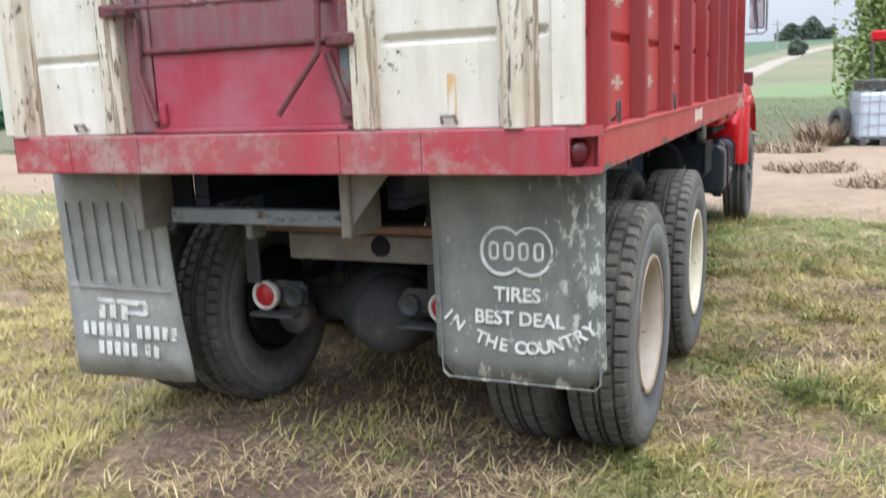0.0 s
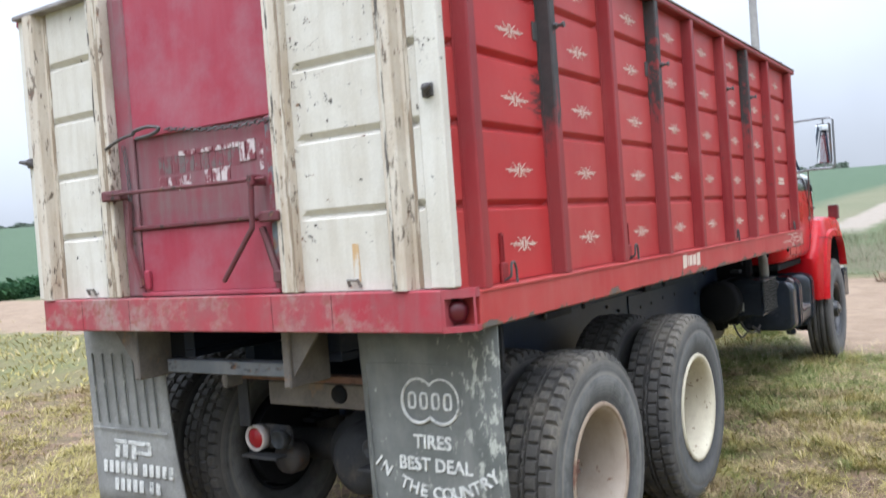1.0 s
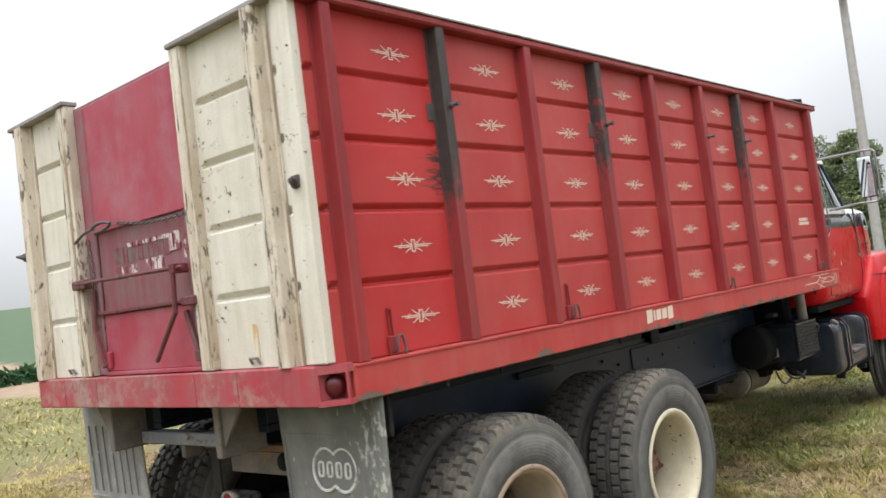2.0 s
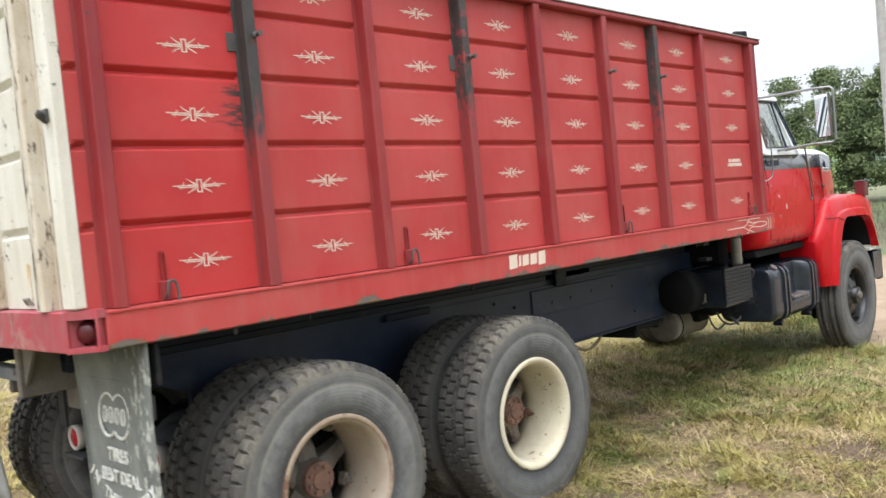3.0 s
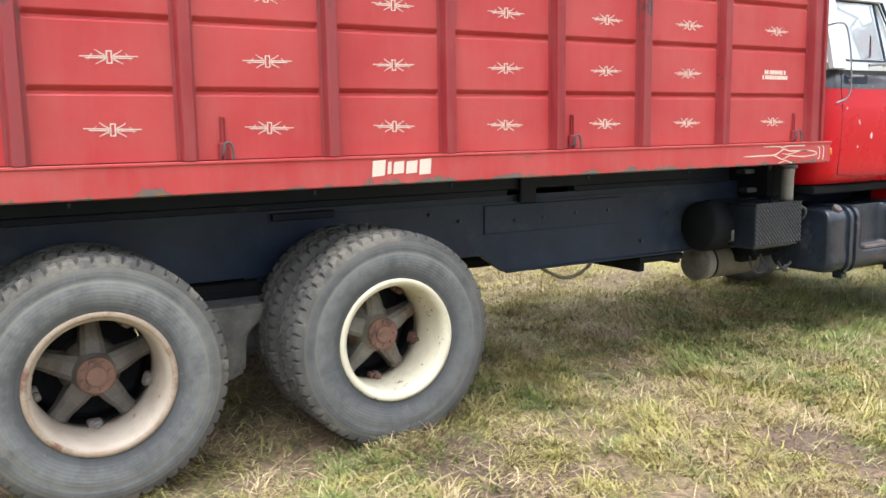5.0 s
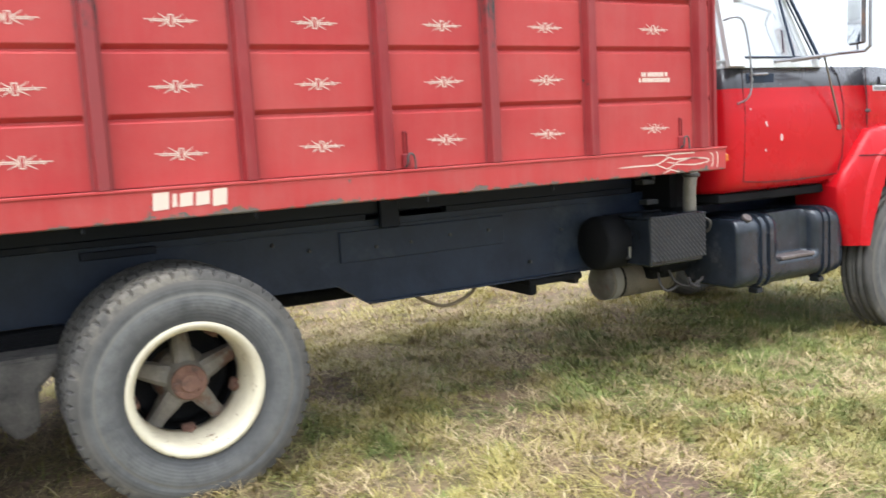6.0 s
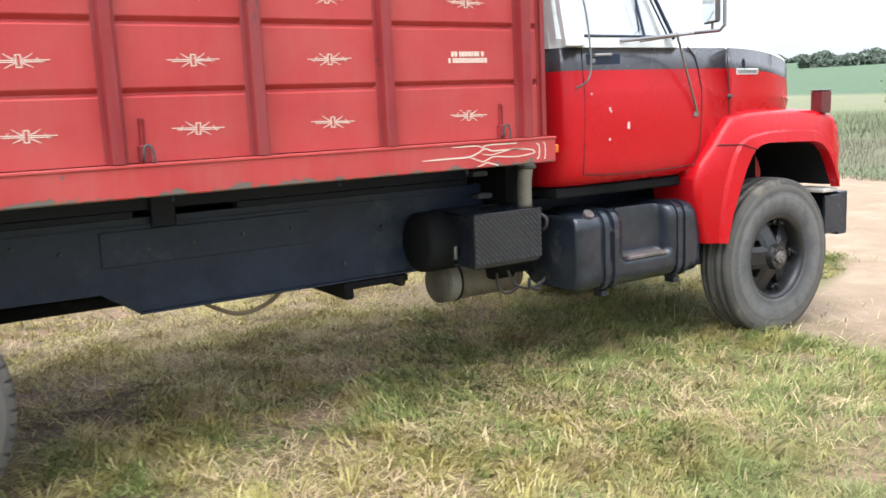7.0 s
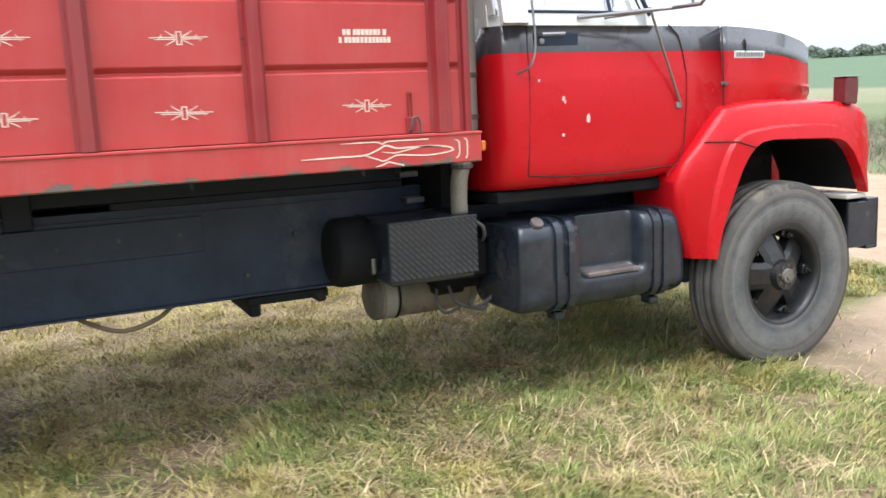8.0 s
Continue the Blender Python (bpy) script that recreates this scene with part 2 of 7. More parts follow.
RUBBER_DUSTY = side_wall("dusty_tyre_rubber", 0.92)
RUBBER_DARK = side_wall("dark_tyre_rubber", 0.66)
RUBBER_NEWER = side_wall("newer_tyre_rubber", 0.72)


def flap_material():
    """Worn flap rubber with pale scuffs gathered along the outer edge and the foot."""
    k = Nodes("flap_rubber")
    sep = k.n.new("ShaderNodeSeparateXYZ")
    k.link(k.pos, sep.inputs[0])
    c = k.mix(k.ramp(k.noise(5.0, 7, 0.65), 0.3, 0.7), (0.100, 0.107, 0.101), (0.190, 0.197, 0.184))
    edge = k.math("MAXIMUM", k.ramp(sep.outputs[0], 0.95, 1.17), k.math("MULTIPLY", k.ramp(sep.outputs[2], 0.6, 0.46), 0.7))
    scuff = k.math("ADD", k.noise(26.0, 7, 0.7, (1.0, 1.0, 0.5)), k.math("MULTIPLY", edge, 0.105))
    c = k.mix(k.ramp(scuff, 0.61, 0.68), c, (0.42, 0.43, 0.38))
    c = k.mix(k.math("MULTIPLY", k.ramp(k.noise(3.0, 5, 0.6, (2.0, 2.0, 0.4)), 0.5, 0.72), 0.5), c, (0.27, 0.27, 0.25))
    k.bump(k.noise(40.0, 5), 0.35, 0.006)
    return k.done(c, 0.8)


FLAP = flap_material()
FLAP_GREY = rough_stuff("greyed_flap_rubber", (0.20, 0.20, 0.192), (0.34, 0.34, 0.325), 0.8, 6.0, third=(0.40, 0.40, 0.38), third_cut=0.57, bump=0.35)


def worn_mark(name, under, colour, cut, stretch=(1.0, 1.0, 0.5)):
    """What is left of a painted mark: blotches of its colour on the paint beneath."""
    k = Nodes(name)
    mask = k.ramp(k.noise(20.0, 7, 0.7, stretch), cut, cut + 0.06)
    return k.done(k.mix(mask, k.mix(k.noise(6.0, 5), under, tuple(v * 0.75 for v in under)), colour), 0.65)


WORN_DARK = worn_mark("worn_dark_writing", (0.19, 0.05, 0.062), (0.135, 0.10, 0.098), 0.50)
WORN_WHITE = worn_mark("worn_white_writing", (0.20, 0.045, 0.058), (0.52, 0.45, 0.44), 0.5)
BROWN_SEAM = worn_mark("brown_seam_dirt_shade", (0.60, 0.54, 0.44), (0.25, 0.19, 0.13), 0.44, (2.0, 1.0, 0.18))
DARK_SEAM = worn_mark("dark_flaked_seam", (0.62, 0.57, 0.48), (0.085, 0.072, 0.060), 0.50, (2.5, 1.0, 0.30))
RUST_RUN = worn_mark("orange_rust_run", (0.66, 0.62, 0.54), (0.50, 0.33, 0.16), 0.46, (2.0, 1.0, 0.25))
BARE_CHANNEL = paint("bare_channel_paint", (0.24, 0.03, 0.045), (0.19, 0.06, 0.07), 0.55, (0.2, 0.14, 0.14), 0.6, (0.15, 0.165, 0.18), 0.50, 9.0, 0.4, chip_stretch=(1.0, 1.0, 0.5), chip_soft=0.05)
LETTER = rough_stuff("raised_white_lettering", (0.72, 0.72, 0.68), (0.52, 0.52, 0.49), 0.7, 24.0, third=(0.19, 0.195, 0.185), third_cut=0.545)
DECAL = plain("decal_cream", (0.68, 0.55, 0.46), 0.5)
CHASSIS = rough_stuff("chassis_black_paint", (0.009, 0.017, 0.037), (0.026, 0.040, 0.072), 0.42, 3.0, third=(0.046, 0.058, 0.080), third_cut=0.57, bump=0.2, gloss=0.3)
# navy sill darker than the chassis: shade below the bed is in its colour
SILL = rough_stuff("shade_darkened_sill_navy", (0.004, 0.007, 0.017), (0.010, 0.015, 0.030), 0.5, 4.0, third=(0.05, 0.052, 0.060), third_cut=0.63, bump=0.25, gloss=0.25)
SILL_STEEL = rough_stuff("dusty_black_steel", (0.02, 0.024, 0.03), (0.07, 0.072, 0.075), 0.6, 12.0)
GRIMY = rough_stuff("grey_road_grime", (0.030, 0.032, 0.036), (0.070, 0.070, 0.072), 0.75, 6.0, third=(0.11, 0.098, 0.084), third_cut=0.56, gloss=0.25)
TREAD = rough_stuff("black_tread_plate", (0.045, 0.050, 0.056), (0.075, 0.080, 0.085), 0.45, 9.0, 0.2)
# near-black base puts underbody shade into the colour; paler patches are grime
UNDER = rough_stuff("grimy_shaded_underbody", (0.007, 0.008, 0.010), (0.017, 0.017, 0.019), 0.8, 5.0, third=(0.038, 0.034, 0.030), third_cut=0.6, gloss=0.15)
CAST = rough_stuff("cast_iron_grey", (0.15, 0.137, 0.118), (0.27, 0.25, 0.22), 0.75, 9.0, third=(0.15, 0.085, 0.06), third_cut=0.53)
CAST_DARK = rough_stuff("oily_cast_iron", (0.085, 0.076, 0.066), (0.19, 0.172, 0.150), 0.6, 9.0, third=(0.12, 0.075, 0.055), third_cut=0.55)
RUST = rough_stuff("rust", (0.15, 0.078, 0.055), (0.215, 0.118, 0.086), 0.9, 14.0, third=(0.09, 0.055, 0.043), third_cut=0.54)
RIM_CREAM = paint("cream_rim_paint", (0.63, 0.58, 0.44), (0.54, 0.485, 0.36), 0.6, (0.34, 0.28, 0.19), 0.65, (0.16, 0.10, 0.07), 0.64, 22.0, 0.35)
RIM_RUSTY = paint("rusty_rim_paint", (0.42, 0.36, 0.29), (0.34, 0.275, 0.22), 0.65, (0.22, 0.16, 0.115), 0.7, (0.19, 0.115, 0.08), 0.635, 16.0, 0.3)
BLACK_WHEEL = rough_stuff("black_wheel_paint", (0.009, 0.009, 0.010), (0.024, 0.024, 0.025), 0.35, 8.0, third=(0.075, 0.066, 0.057), third_cut=0.61)
TANK = rough_stuff("tank_black_paint", (0.012, 0.016, 0.024), (0.028, 0.035, 0.048), 0.22, 6.0, third=(0.065, 0.070, 0.082), third_cut=0.585, bump=0.25, bump_scale=9, dist=0.012)
GREY_STEEL = rough_stuff("grey_steel", (0.27, 0.28, 0.30), (0.35, 0.36, 0.38), 0.55, 6.0, 0.25, third=(0.22, 0.15, 0.12), third_cut=0.62)
DARK_STEEL = rough_stuff("dark_steel", (0.07, 0.065, 0.065), (0.12, 0.11, 0.11), 0.6, 9.0, 0.3, third=(0.16, 0.09, 0.06), third_cut=0.6)
CHROME = plain("chrome", (0.28, 0.28, 0.29), 0.35, 0.85)
PIPE = rough_stuff("exhaust_pipe", (0.20, 0.185, 0.155), (0.28, 0.255, 0.215), 0.7, 8.0, 0.2, third=(0.2, 0.13, 0.08), third_cut=0.6)
DUSTY_TANK = rough_stuff("dusty_air_tank", (0.17, 0.148, 0.120), (0.26, 0.225, 0.182), 0.7, 5.0, third=(0.10, 0.09, 0.078), third_cut=0.58)
WORN_STEP = rough_stuff("worn_step", (0.20, 0.165, 0.155), (0.10, 0.083, 0.078), 0.45, 14.0, 0.25, third=(0.34, 0.31, 0.30), third_cut=0.58)
RED_LENS = plain("red_lens", (0.34, 0.012, 0.02), 0.22)
DARK_LENS = plain("dark_red_lens", (0.09, 0.008, 0.014), 0.3)
AMBER_LENS = plain("amber_lens", (0.6, 0.16, 0.02), 0.25)
HOSE = plain("dusty_hose_rubber", (0.20, 0.155, 0.10), 0.8)
MUDDY = rough_stuff("mud_caked_casting", (0.090, 0.084, 0.078), (0.187, 0.173, 0.155), 0.9, 9.0, third=(0.050, 0.049, 0.048), third_cut=0.56, bump=0.6, bump_scale=18, dist=0.012)
WOOD_GREY = rough_stuff("weathered_pole_wood", (0.30, 0.29, 0.28), (0.40, 0.39, 0.37), 0.9, 6.0)


# ---- building helpers ----
def finish(name, bm, material, smooth=False):
    me = bpy.data.meshes.new(name)
    bm.to_mesh(me)
    bm.free()
    for mt in material if isinstance(material, (list, tuple)) else [material]:
        me.materials.append(mt)
    if smooth:
        for p in me.polygons:
            p.use_smooth = True
    return me


def part(name, bm, material, parent, label="", smooth=False, at=None):
    """Links a bmesh (or a finished mesh) as one mesh object under a thing or a part."""
    me = finish(name, bm, material, smooth) if isinstance(bm, bmesh.types.BMesh) else bm
    ob = new(name, me)
    ob.parent = parent
    if at is not None:
        ob.matrix_local = at
    if label:
        ob["label"] = label
    return ob


def thing(name, label, category, group="", kind="", at=(0, 0, 0)):
    ob = new(name)
    ob.location = at
    ob.empty_display_size = 0.2
    return tagged(ob, label, category, group, kind)


def block(bm, x0, x1, y0, y1, z0, z1, bevel=0.0, m=None):
    """A box with chamfered edges."""
    r = bmesh.ops.create_cube(bm, size=1.0)
    vs = r["verts"]
    for v in vs:
        v.co = Vector((x0 + (v.co.x + 0.5) * (x1 - x0), y0 + (v.co.y + 0.5) * (y1 - y0), z0 + (v.co.z + 0.5) * (z1 - z0)))
    if bevel:
        es = list({e for v in vs for e in v.link_edges})
        vs = list({v for f in bmesh.ops.bevel(bm, geom=es, offset=bevel, segments=1, affect="EDGES")["faces"] for v in f.verts} | {v for v in vs if v.is_valid})
    if m is not None:
        bmesh.ops.transform(bm, matrix=m, verts=vs)
    return vs


def box(x0, x1, y0, y1, z0, z1, bevel=0.0):
    bm = bmesh.new()
    block(bm, x0, x1, y0, y1, z0, z1, bevel)
    return bm


def lathe(bm, profile, n=32, axis="X", closed=False, ripple=None):
    """Turns (along, radius) points round an axis. ripple(i, j) changes the radius."""
    rings = []
    for j, (a, r) in enumerate(profile):
        ring = []
        for i in range(n):
            w = 2 * math.pi * i / n
            rr = r + (ripple(i, j) if ripple else 0.0)
            c, s = rr * math.cos(w), rr * math.sin(w)
            ring.append(bm.verts.new((a, c, s) if axis == "X" else (c, a, s) if axis == "Y" else (c, s, a)))
        rings.append(ring)
    pairs = list(zip(rings, rings[1:])) + ([(rings[-1], rings[0])] if closed else [])
    for p, q in pairs:
        for i in range(n):
            bm.faces.new((p[i], p[(i + 1) % n], q[(i + 1) % n], q[i]))
    if not closed:
        for ring in (rings[0], rings[-1]):
            if profile[rings.index(ring)][1] > 1e-4:
                bm.faces.new(ring)
    bmesh.ops.recalc_face_normals(bm, faces=bm.faces)
    return bm


def tube(bm, points, radius, n=8):
    """A round bar along a polyline."""
    pts = [Vector(p) for p in points]
    rings = []
    for i, p in enumerate(pts):
        d = (pts[min(i + 1, len(pts) - 1)] - pts[max(i - 1, 0)]).normalized()
        q = d.to_track_quat("Z", "Y").to_matrix()
        rr = radius[i] if isinstance(radius, (list, tuple)) else radius
        rings.append([bm.verts.new(p + q @ Vector((rr * math.cos(2 * math.pi * k / n), rr * math.sin(2 * math.pi * k / n), 0))) for k in range(n)])
    for a, b in zip(rings, rings[1:]):
        # keep the rings from twisting against each other
        s = min(range(n), key=lambda k: sum((a[m].co - b[(m + k) % n].co).length for m in range(n)))
        for k in range(n):
            bm.faces.new((a[k], a[(k + 1) % n], b[(k + 1 + s) % n], b[(k + s) % n]))
    bm.faces.new(rings[0][::-1])
    bm.faces.new(rings[-1])
    bmesh.ops.recalc_face_normals(bm, faces=bm.faces)
    return bm


def arc_points(points, steps=8):
    """A smooth line through points (Catmull-Rom)."""
    p = [Vector(q) for q in points]
    p = [2 * p[0] - p[1], *p, 2 * p[-1] - p[-2]]
    out = []
    for i in range(1, len(p) - 2):
        for k in range(steps):
            t = k / steps
            out.append(0.5 * (2 * p[i] + (p[i + 1] - p[i - 1]) * t + (2 * p[i - 1] - 5 * p[i] + 4 * p[i + 1] - p[i + 2]) * t * t + (3 * p[i] - p[i - 1] - 3 * p[i + 1] + p[i + 2]) * t ** 3))
    return out + [p[-2]]


def grid_skin(bm, rows, close=False, mats=None):
    """Faces between rows of points; mats(i, j) gives the material slot of a face."""
    vs = [[bm.verts.new(p) for p in row] for row in rows]
    for i in range(len(vs) - 1):
        m = len(vs[i])
        for j in range(m if close else m - 1):
            f = bm.faces.new((vs[i][j], vs[i][(j + 1) % m], vs[i + 1][(j + 1) % m], vs[i + 1][j]))
            if mats:
                f.material_index = mats(i, j)
    return vs


def thicken(bm, depth):
    bmesh.ops.recalc_face_normals(bm, faces=bm.faces)
    bmesh.ops.solidify(bm, geom=list(bm.faces), thickness=depth)


def words(text, size, depth=0.004):
    """The mesh of a word in the built-in font, in the plane z = 0, centred."""
    cu = bpy.data.curves.new("lettering", "FONT")
    cu.body, cu.size, cu.extrude, cu.align_x, cu.align_y = text, size, depth, "CENTER", "CENTER"
    cu.offset = size * 0.020
    cu.resolution_u = 3
    ob = new("lettering", cu)
    bpy.context.view_layer.update()
    me = bpy.data.meshes.new_from_object(ob.evaluated_get(bpy.context.evaluated_depsgraph_get()))
    bpy.data.objects.remove(ob)
    bpy.data.curves.remove(cu)
    return me


def raw_mesh(name, verts, faces_flat, per_face, material):
    """A mesh from arrays, for what nobody could count."""
    me = bpy.data.meshes.new(name)
    me.vertices.add(len(verts))
    me.vertices.foreach_set("co", np.asarray(verts, np.float32).ravel())
    n = len(faces_flat) // per_face
    me.loops.add(n * per_face)
    me.loops.foreach_set("vertex_index", np.asarray(faces_flat, np.int32))
    me.polygons.add(n)
    me.polygons.foreach_set("loop_start", np.arange(n, dtype=np.int32) * per_face)
    me.update(calc_edges=True)
    me.materials.append(material)
    return me


# ---- ground ----
def smooth_noise(x, y, scale, seed=0.0):
    """Cheap rolling noise on arrays, about -1 to 1."""
    s = scale
    return (np.sin(x * 1.7 * s + 1.3 * np.sin(y * 1.1 * s + seed) + seed) + np.sin(y * 1.9 * s + 1.1 * np.sin(x * 1.3 * s - seed * 2) + 2 * seed) + np.sin((x + y) * 1.1 * s + 3 * seed + 0.9 * np.sin((x - y) * 0.8 * s))) / 3


def height(x, y):
    x, y = np.asarray(x, float), np.asarray(y, float)
    d = np.hypot(x, y - 4)
    slope = -0.0125 * np.clip(y - 2.3, 0, 6)
    clods = 0.020 * smooth_noise(x, y, 3.1, 5.2) * np.clip(1.5 - d / 9, 0, 1)
    near = 0.022 * smooth_noise(x, y, 1.3, 0.7) * np.clip((d - 1.5) / 4, 0.35, 1)
    hill = 0.046 * np.clip(d - 40, 0, 330) + 0.012 * np.clip(d - 370, 0, 800)
    roll = 1.2 * smooth_noise(x, y, 0.012, 2.0) * np.clip((d - 60) / 150, 0, 1)
    lumps = 0.010 * smooth_noise(x, y, 7.3, 1.9) * np.clip(1.6 - d / 7, 0, 1) + 0.006 * smooth_noise(x, y, 15.0, 4.4) * np.clip(1.6 - d / 6, 0, 1)
    return slope + near + clods + lumps + hill + roll


def spread(lo, hi, near_lo, near_hi, step, grow):
    out = list(np.arange(near_lo, near_hi + 1e-6, step))
    s = step
    while out[-1] < hi:
        s *= grow
        out.append(out[-1] + s)
    s = step
    while out[0] > lo:
        s *= grow
        out.insert(0, out[0] - s)
    return np.array(out)


xs, ys = spread(-1800, 1800, -3, 5.2, 0.055, 1.10), spread(-1800, 1800, -3.5, 9.5, 0.055, 1.10)
GX, GY = np.meshgrid(xs, ys, indexing="ij")
GZ = height(GX, GY)
nx, ny = len(xs), len(ys)
idx = np.arange(nx * ny).reshape(nx, ny)
quads = np.stack([idx[:-1, :-1], idx[1:, :-1], idx[1:, 1:], idx[:-1, 1:]], -1).reshape(-1)


def ground_material():
    """Mown grass by the truck, a pale dirt drive ahead of it, weeds, crops and hill fields beyond."""
    k = Nodes("farm_ground")
    sep = k.n.new("ShaderNodeSeparateXYZ")
    k.link(k.pos, sep.inputs[0])
    X, Y = sep.outputs[0], sep.outputs[1]
    fine, mid, big = k.noise(38.0, 6, 0.7), k.noise(5.0, 6, 0.65), k.noise(0.9, 4)
    turf = k.mix(k.ramp(fine, 0.35, 0.65), (0.052, 0.038, 0.022), (0.21, 0.155, 0.078))
    turf = k.mix(k.ramp(mid, 0.42, 0.62), turf, k.mix(k.ramp(fine, 0.3, 0.7), (0.12, 0.074, 0.046), (0.38, 0.25, 0.165)))
    turf = k.mix(k.math("MULTIPLY", k.ramp(big, 0.46, 0.62), 0.4), turf, (0.18, 0.155, 0.055))
    # farther out the turf closes and shows as grass alone
    ox, oy = k.math("ABSOLUTE", k.math("ADD", X, 1.2)), k.math("ABSOLUTE", k.math("SUBTRACT", Y, 2.5))
    closed = k.mix(k.ramp(k.math("ADD", k.math("MULTIPLY", mid, 0.5), k.math("MULTIPLY", big, 0.5)), 0.4, 0.6), k.mix(k.ramp(fine, 0.35, 0.65), (0.105, 0.094, 0.038), (0.225, 0.195, 0.08)), k.mix(fine, (0.098, 0.105, 0.038), (0.175, 0.18, 0.066)))
    rim = k.math("ADD", k.math("MAXIMUM", k.math("SUBTRACT", ox, 6.0), k.math("SUBTRACT", oy, 5.4)), k.math("MULTIPLY", k.math("SUBTRACT", big, 0.5), 3.0))
    turf = k.mix(k.ramp(rim, -0.8, 1.2), turf, closed)
    # churned mud behind the tail and under the bed
    for cx, cy, rx, ry in ((0.1, 0.55, 1.15, 1.0), (-0.3, 3.1, 0.6, 0.6), (1.8, 2.5, 0.6, 0.42), (2.3, 4.0, 0.4, 0.25)):
        px, py = k.math("DIVIDE", k.math("SUBTRACT", X, cx), rx), k.math("DIVIDE", k.math("SUBTRACT", Y, cy), ry)
        away = k.math("ADD", k.math("SQRT", k.math("ADD", k.math("MULTIPLY", px, px), k.math("MULTIPLY", py, py))), k.math("SUBTRACT", mid, 0.5))
        turf = k.mix(k.ramp(away, 1.15, 0.8), turf, k.mix(k.ramp(fine, 0.35, 0.65), (0.058, 0.037, 0.025), (0.19, 0.125, 0.083)))
    dirt = k.mix(k.ramp(k.noise(3.0, 8, 0.7), 0.35, 0.65), (0.235, 0.165, 0.106), (0.33, 0.24, 0.163))
    dirt = k.mix(k.math("MULTIPLY", k.ramp(k.noise(0.55, 5), 0.45, 0.7), 0.5), dirt, (0.20, 0.138, 0.088))
    wob = k.math("MULTIPLY", k.math("SUBTRACT", k.noise(0.6, 6, 0.6), 0.5), 3.2)
    y2 = k.math("ADD", Y, wob)
    # the drive lies ahead of the truck, nearer on its right-hand side
    start = k.math("SUBTRACT", k.math("ADD", 8.4, k.math("MULTIPLY", k.math("MULTIPLY", k.ramp(X, 0.9, -0.3), k.ramp(X, -7.0, -4.0)), 2.3)), k.math("MULTIPLY", k.ramp(X, -3.0, 5.0), 2.0))
    on_drive = k.math("MULTIPLY", k.ramp(k.math("SUBTRACT", y2, start), 0.0, 0.5), k.ramp(y2, 18.6, 17.6))
    far_off = k.math("MAXIMUM", k.math("SUBTRACT", Y, 55.0), 0.0)
    lane_x = k.math("ADD", k.math("MULTIPLY", k.math("MULTIPLY", far_off, far_off), 0.0007), -4.6)
    lane = k.math("ABSOLUTE", k.math("SUBTRACT", k.math("ADD", X, k.math("MULTIPLY", wob, 0.4)), lane_x))
    on_lane = k.math("MULTIPLY", k.ramp(lane, 1.35, 0.9), k.ramp(Y, 44.0, 50.0))
    weeds = k.mix(k.ramp(k.noise(1.4, 7, 0.7), 0.35, 0.65), (0.12, 0.10, 0.06), (0.105, 0.112, 0.05))
    verge = k.mix(k.noise(2.2, 6, 0.7), (0.065, 0.085, 0.034), (0.13, 0.15, 0.062))
    weeds = k.mix(k.math("MAXIMUM", k.ramp(y2, 20.6, 19.4), k.ramp(y2, 31.0, 35.0)), weeds, verge)
    crop = k.mix(k.ramp(k.noise(0.9, 8, 0.75), 0.3, 0.7), (0.045, 0.083, 0.040), (0.075, 0.118, 0.058))
    hay = k.mix(k.ramp(k.noise(0.03, 6, 0.6), 0.38, 0.62), (0.125, 0.135, 0.068), (0.185, 0.172, 0.10))
    c = k.mix(k.ramp(y2, 17.8, 19.0), turf, weeds)
    strip = k.math("MULTIPLY", k.ramp(X, -2.4, -1.4), k.ramp(Y, 64.5, 63.5))
    open_field = k.mix(strip, hay, k.mix(k.noise(0.5, 5), (0.12, 0.17, 0.072), (0.155, 0.20, 0.09)))
    c = k.mix(k.ramp(y2, 50.0, 52.0), c, open_field)
    west = k.math("SUBTRACT", -27.5, k.math("MULTIPLY", Y, 0.35))
    c = k.mix(k.ramp(k.math("SUBTRACT", west, X), 0.0, 2.0), c, crop)
    beyond = k.math("MULTIPLY", k.ramp(k.math("SUBTRACT", k.math("SUBTRACT", lane_x, 5.5), X), 0.0, 3.0), k.ramp(Y, 66.0, 70.0))
    c = k.mix(beyond, c, crop)
    c = k.mix(on_drive, c, dirt)
    c = k.mix(on_lane, c, k.mix(k.noise(2.0, 6), (0.24, 0.20, 0.155), (0.36, 0.31, 0.25)))
    k.bump(k.math("ADD", k.math("MULTIPLY", fine, 0.6), mid), 0.8, 0.03)
    return k.done(c, 0.95)


GROUND = ground_material()
ground = tagged(new("ground", raw_mesh("ground", np.stack([GX, GY, GZ], -1).reshape(-1, 3), quads, 4, GROUND)), "mown yellow-green farm grass with a pale dirt drive", "ground", kind="structure")
for p in ground.data.polygons:
    p.use_smooth = True


# ---- the truck ----
truck = thing("grain_truck", "old red and white tandem-axle grain truck parked on grass", "truck")

RAIL0, RAIL1, TOP = 1.24, 1.375, 2.73
SIDE, HALF, LONG = 1.172, 1.222, 5.44
POSTS = [0.11, 0.742, 1.365, 1.996, 2.597, 3.254, 3.85, 4.48, 5.285]
COLUMNS = [0.48, 1.087, 1.72, 2.32, 2.944, 3.594, 4.207, 4.95]
ROWS_Z = [1.507, 1.785, 2.052, 2.308, 2.56]
SEAMS = [1.655, 1.935, 2.20, 2.455]


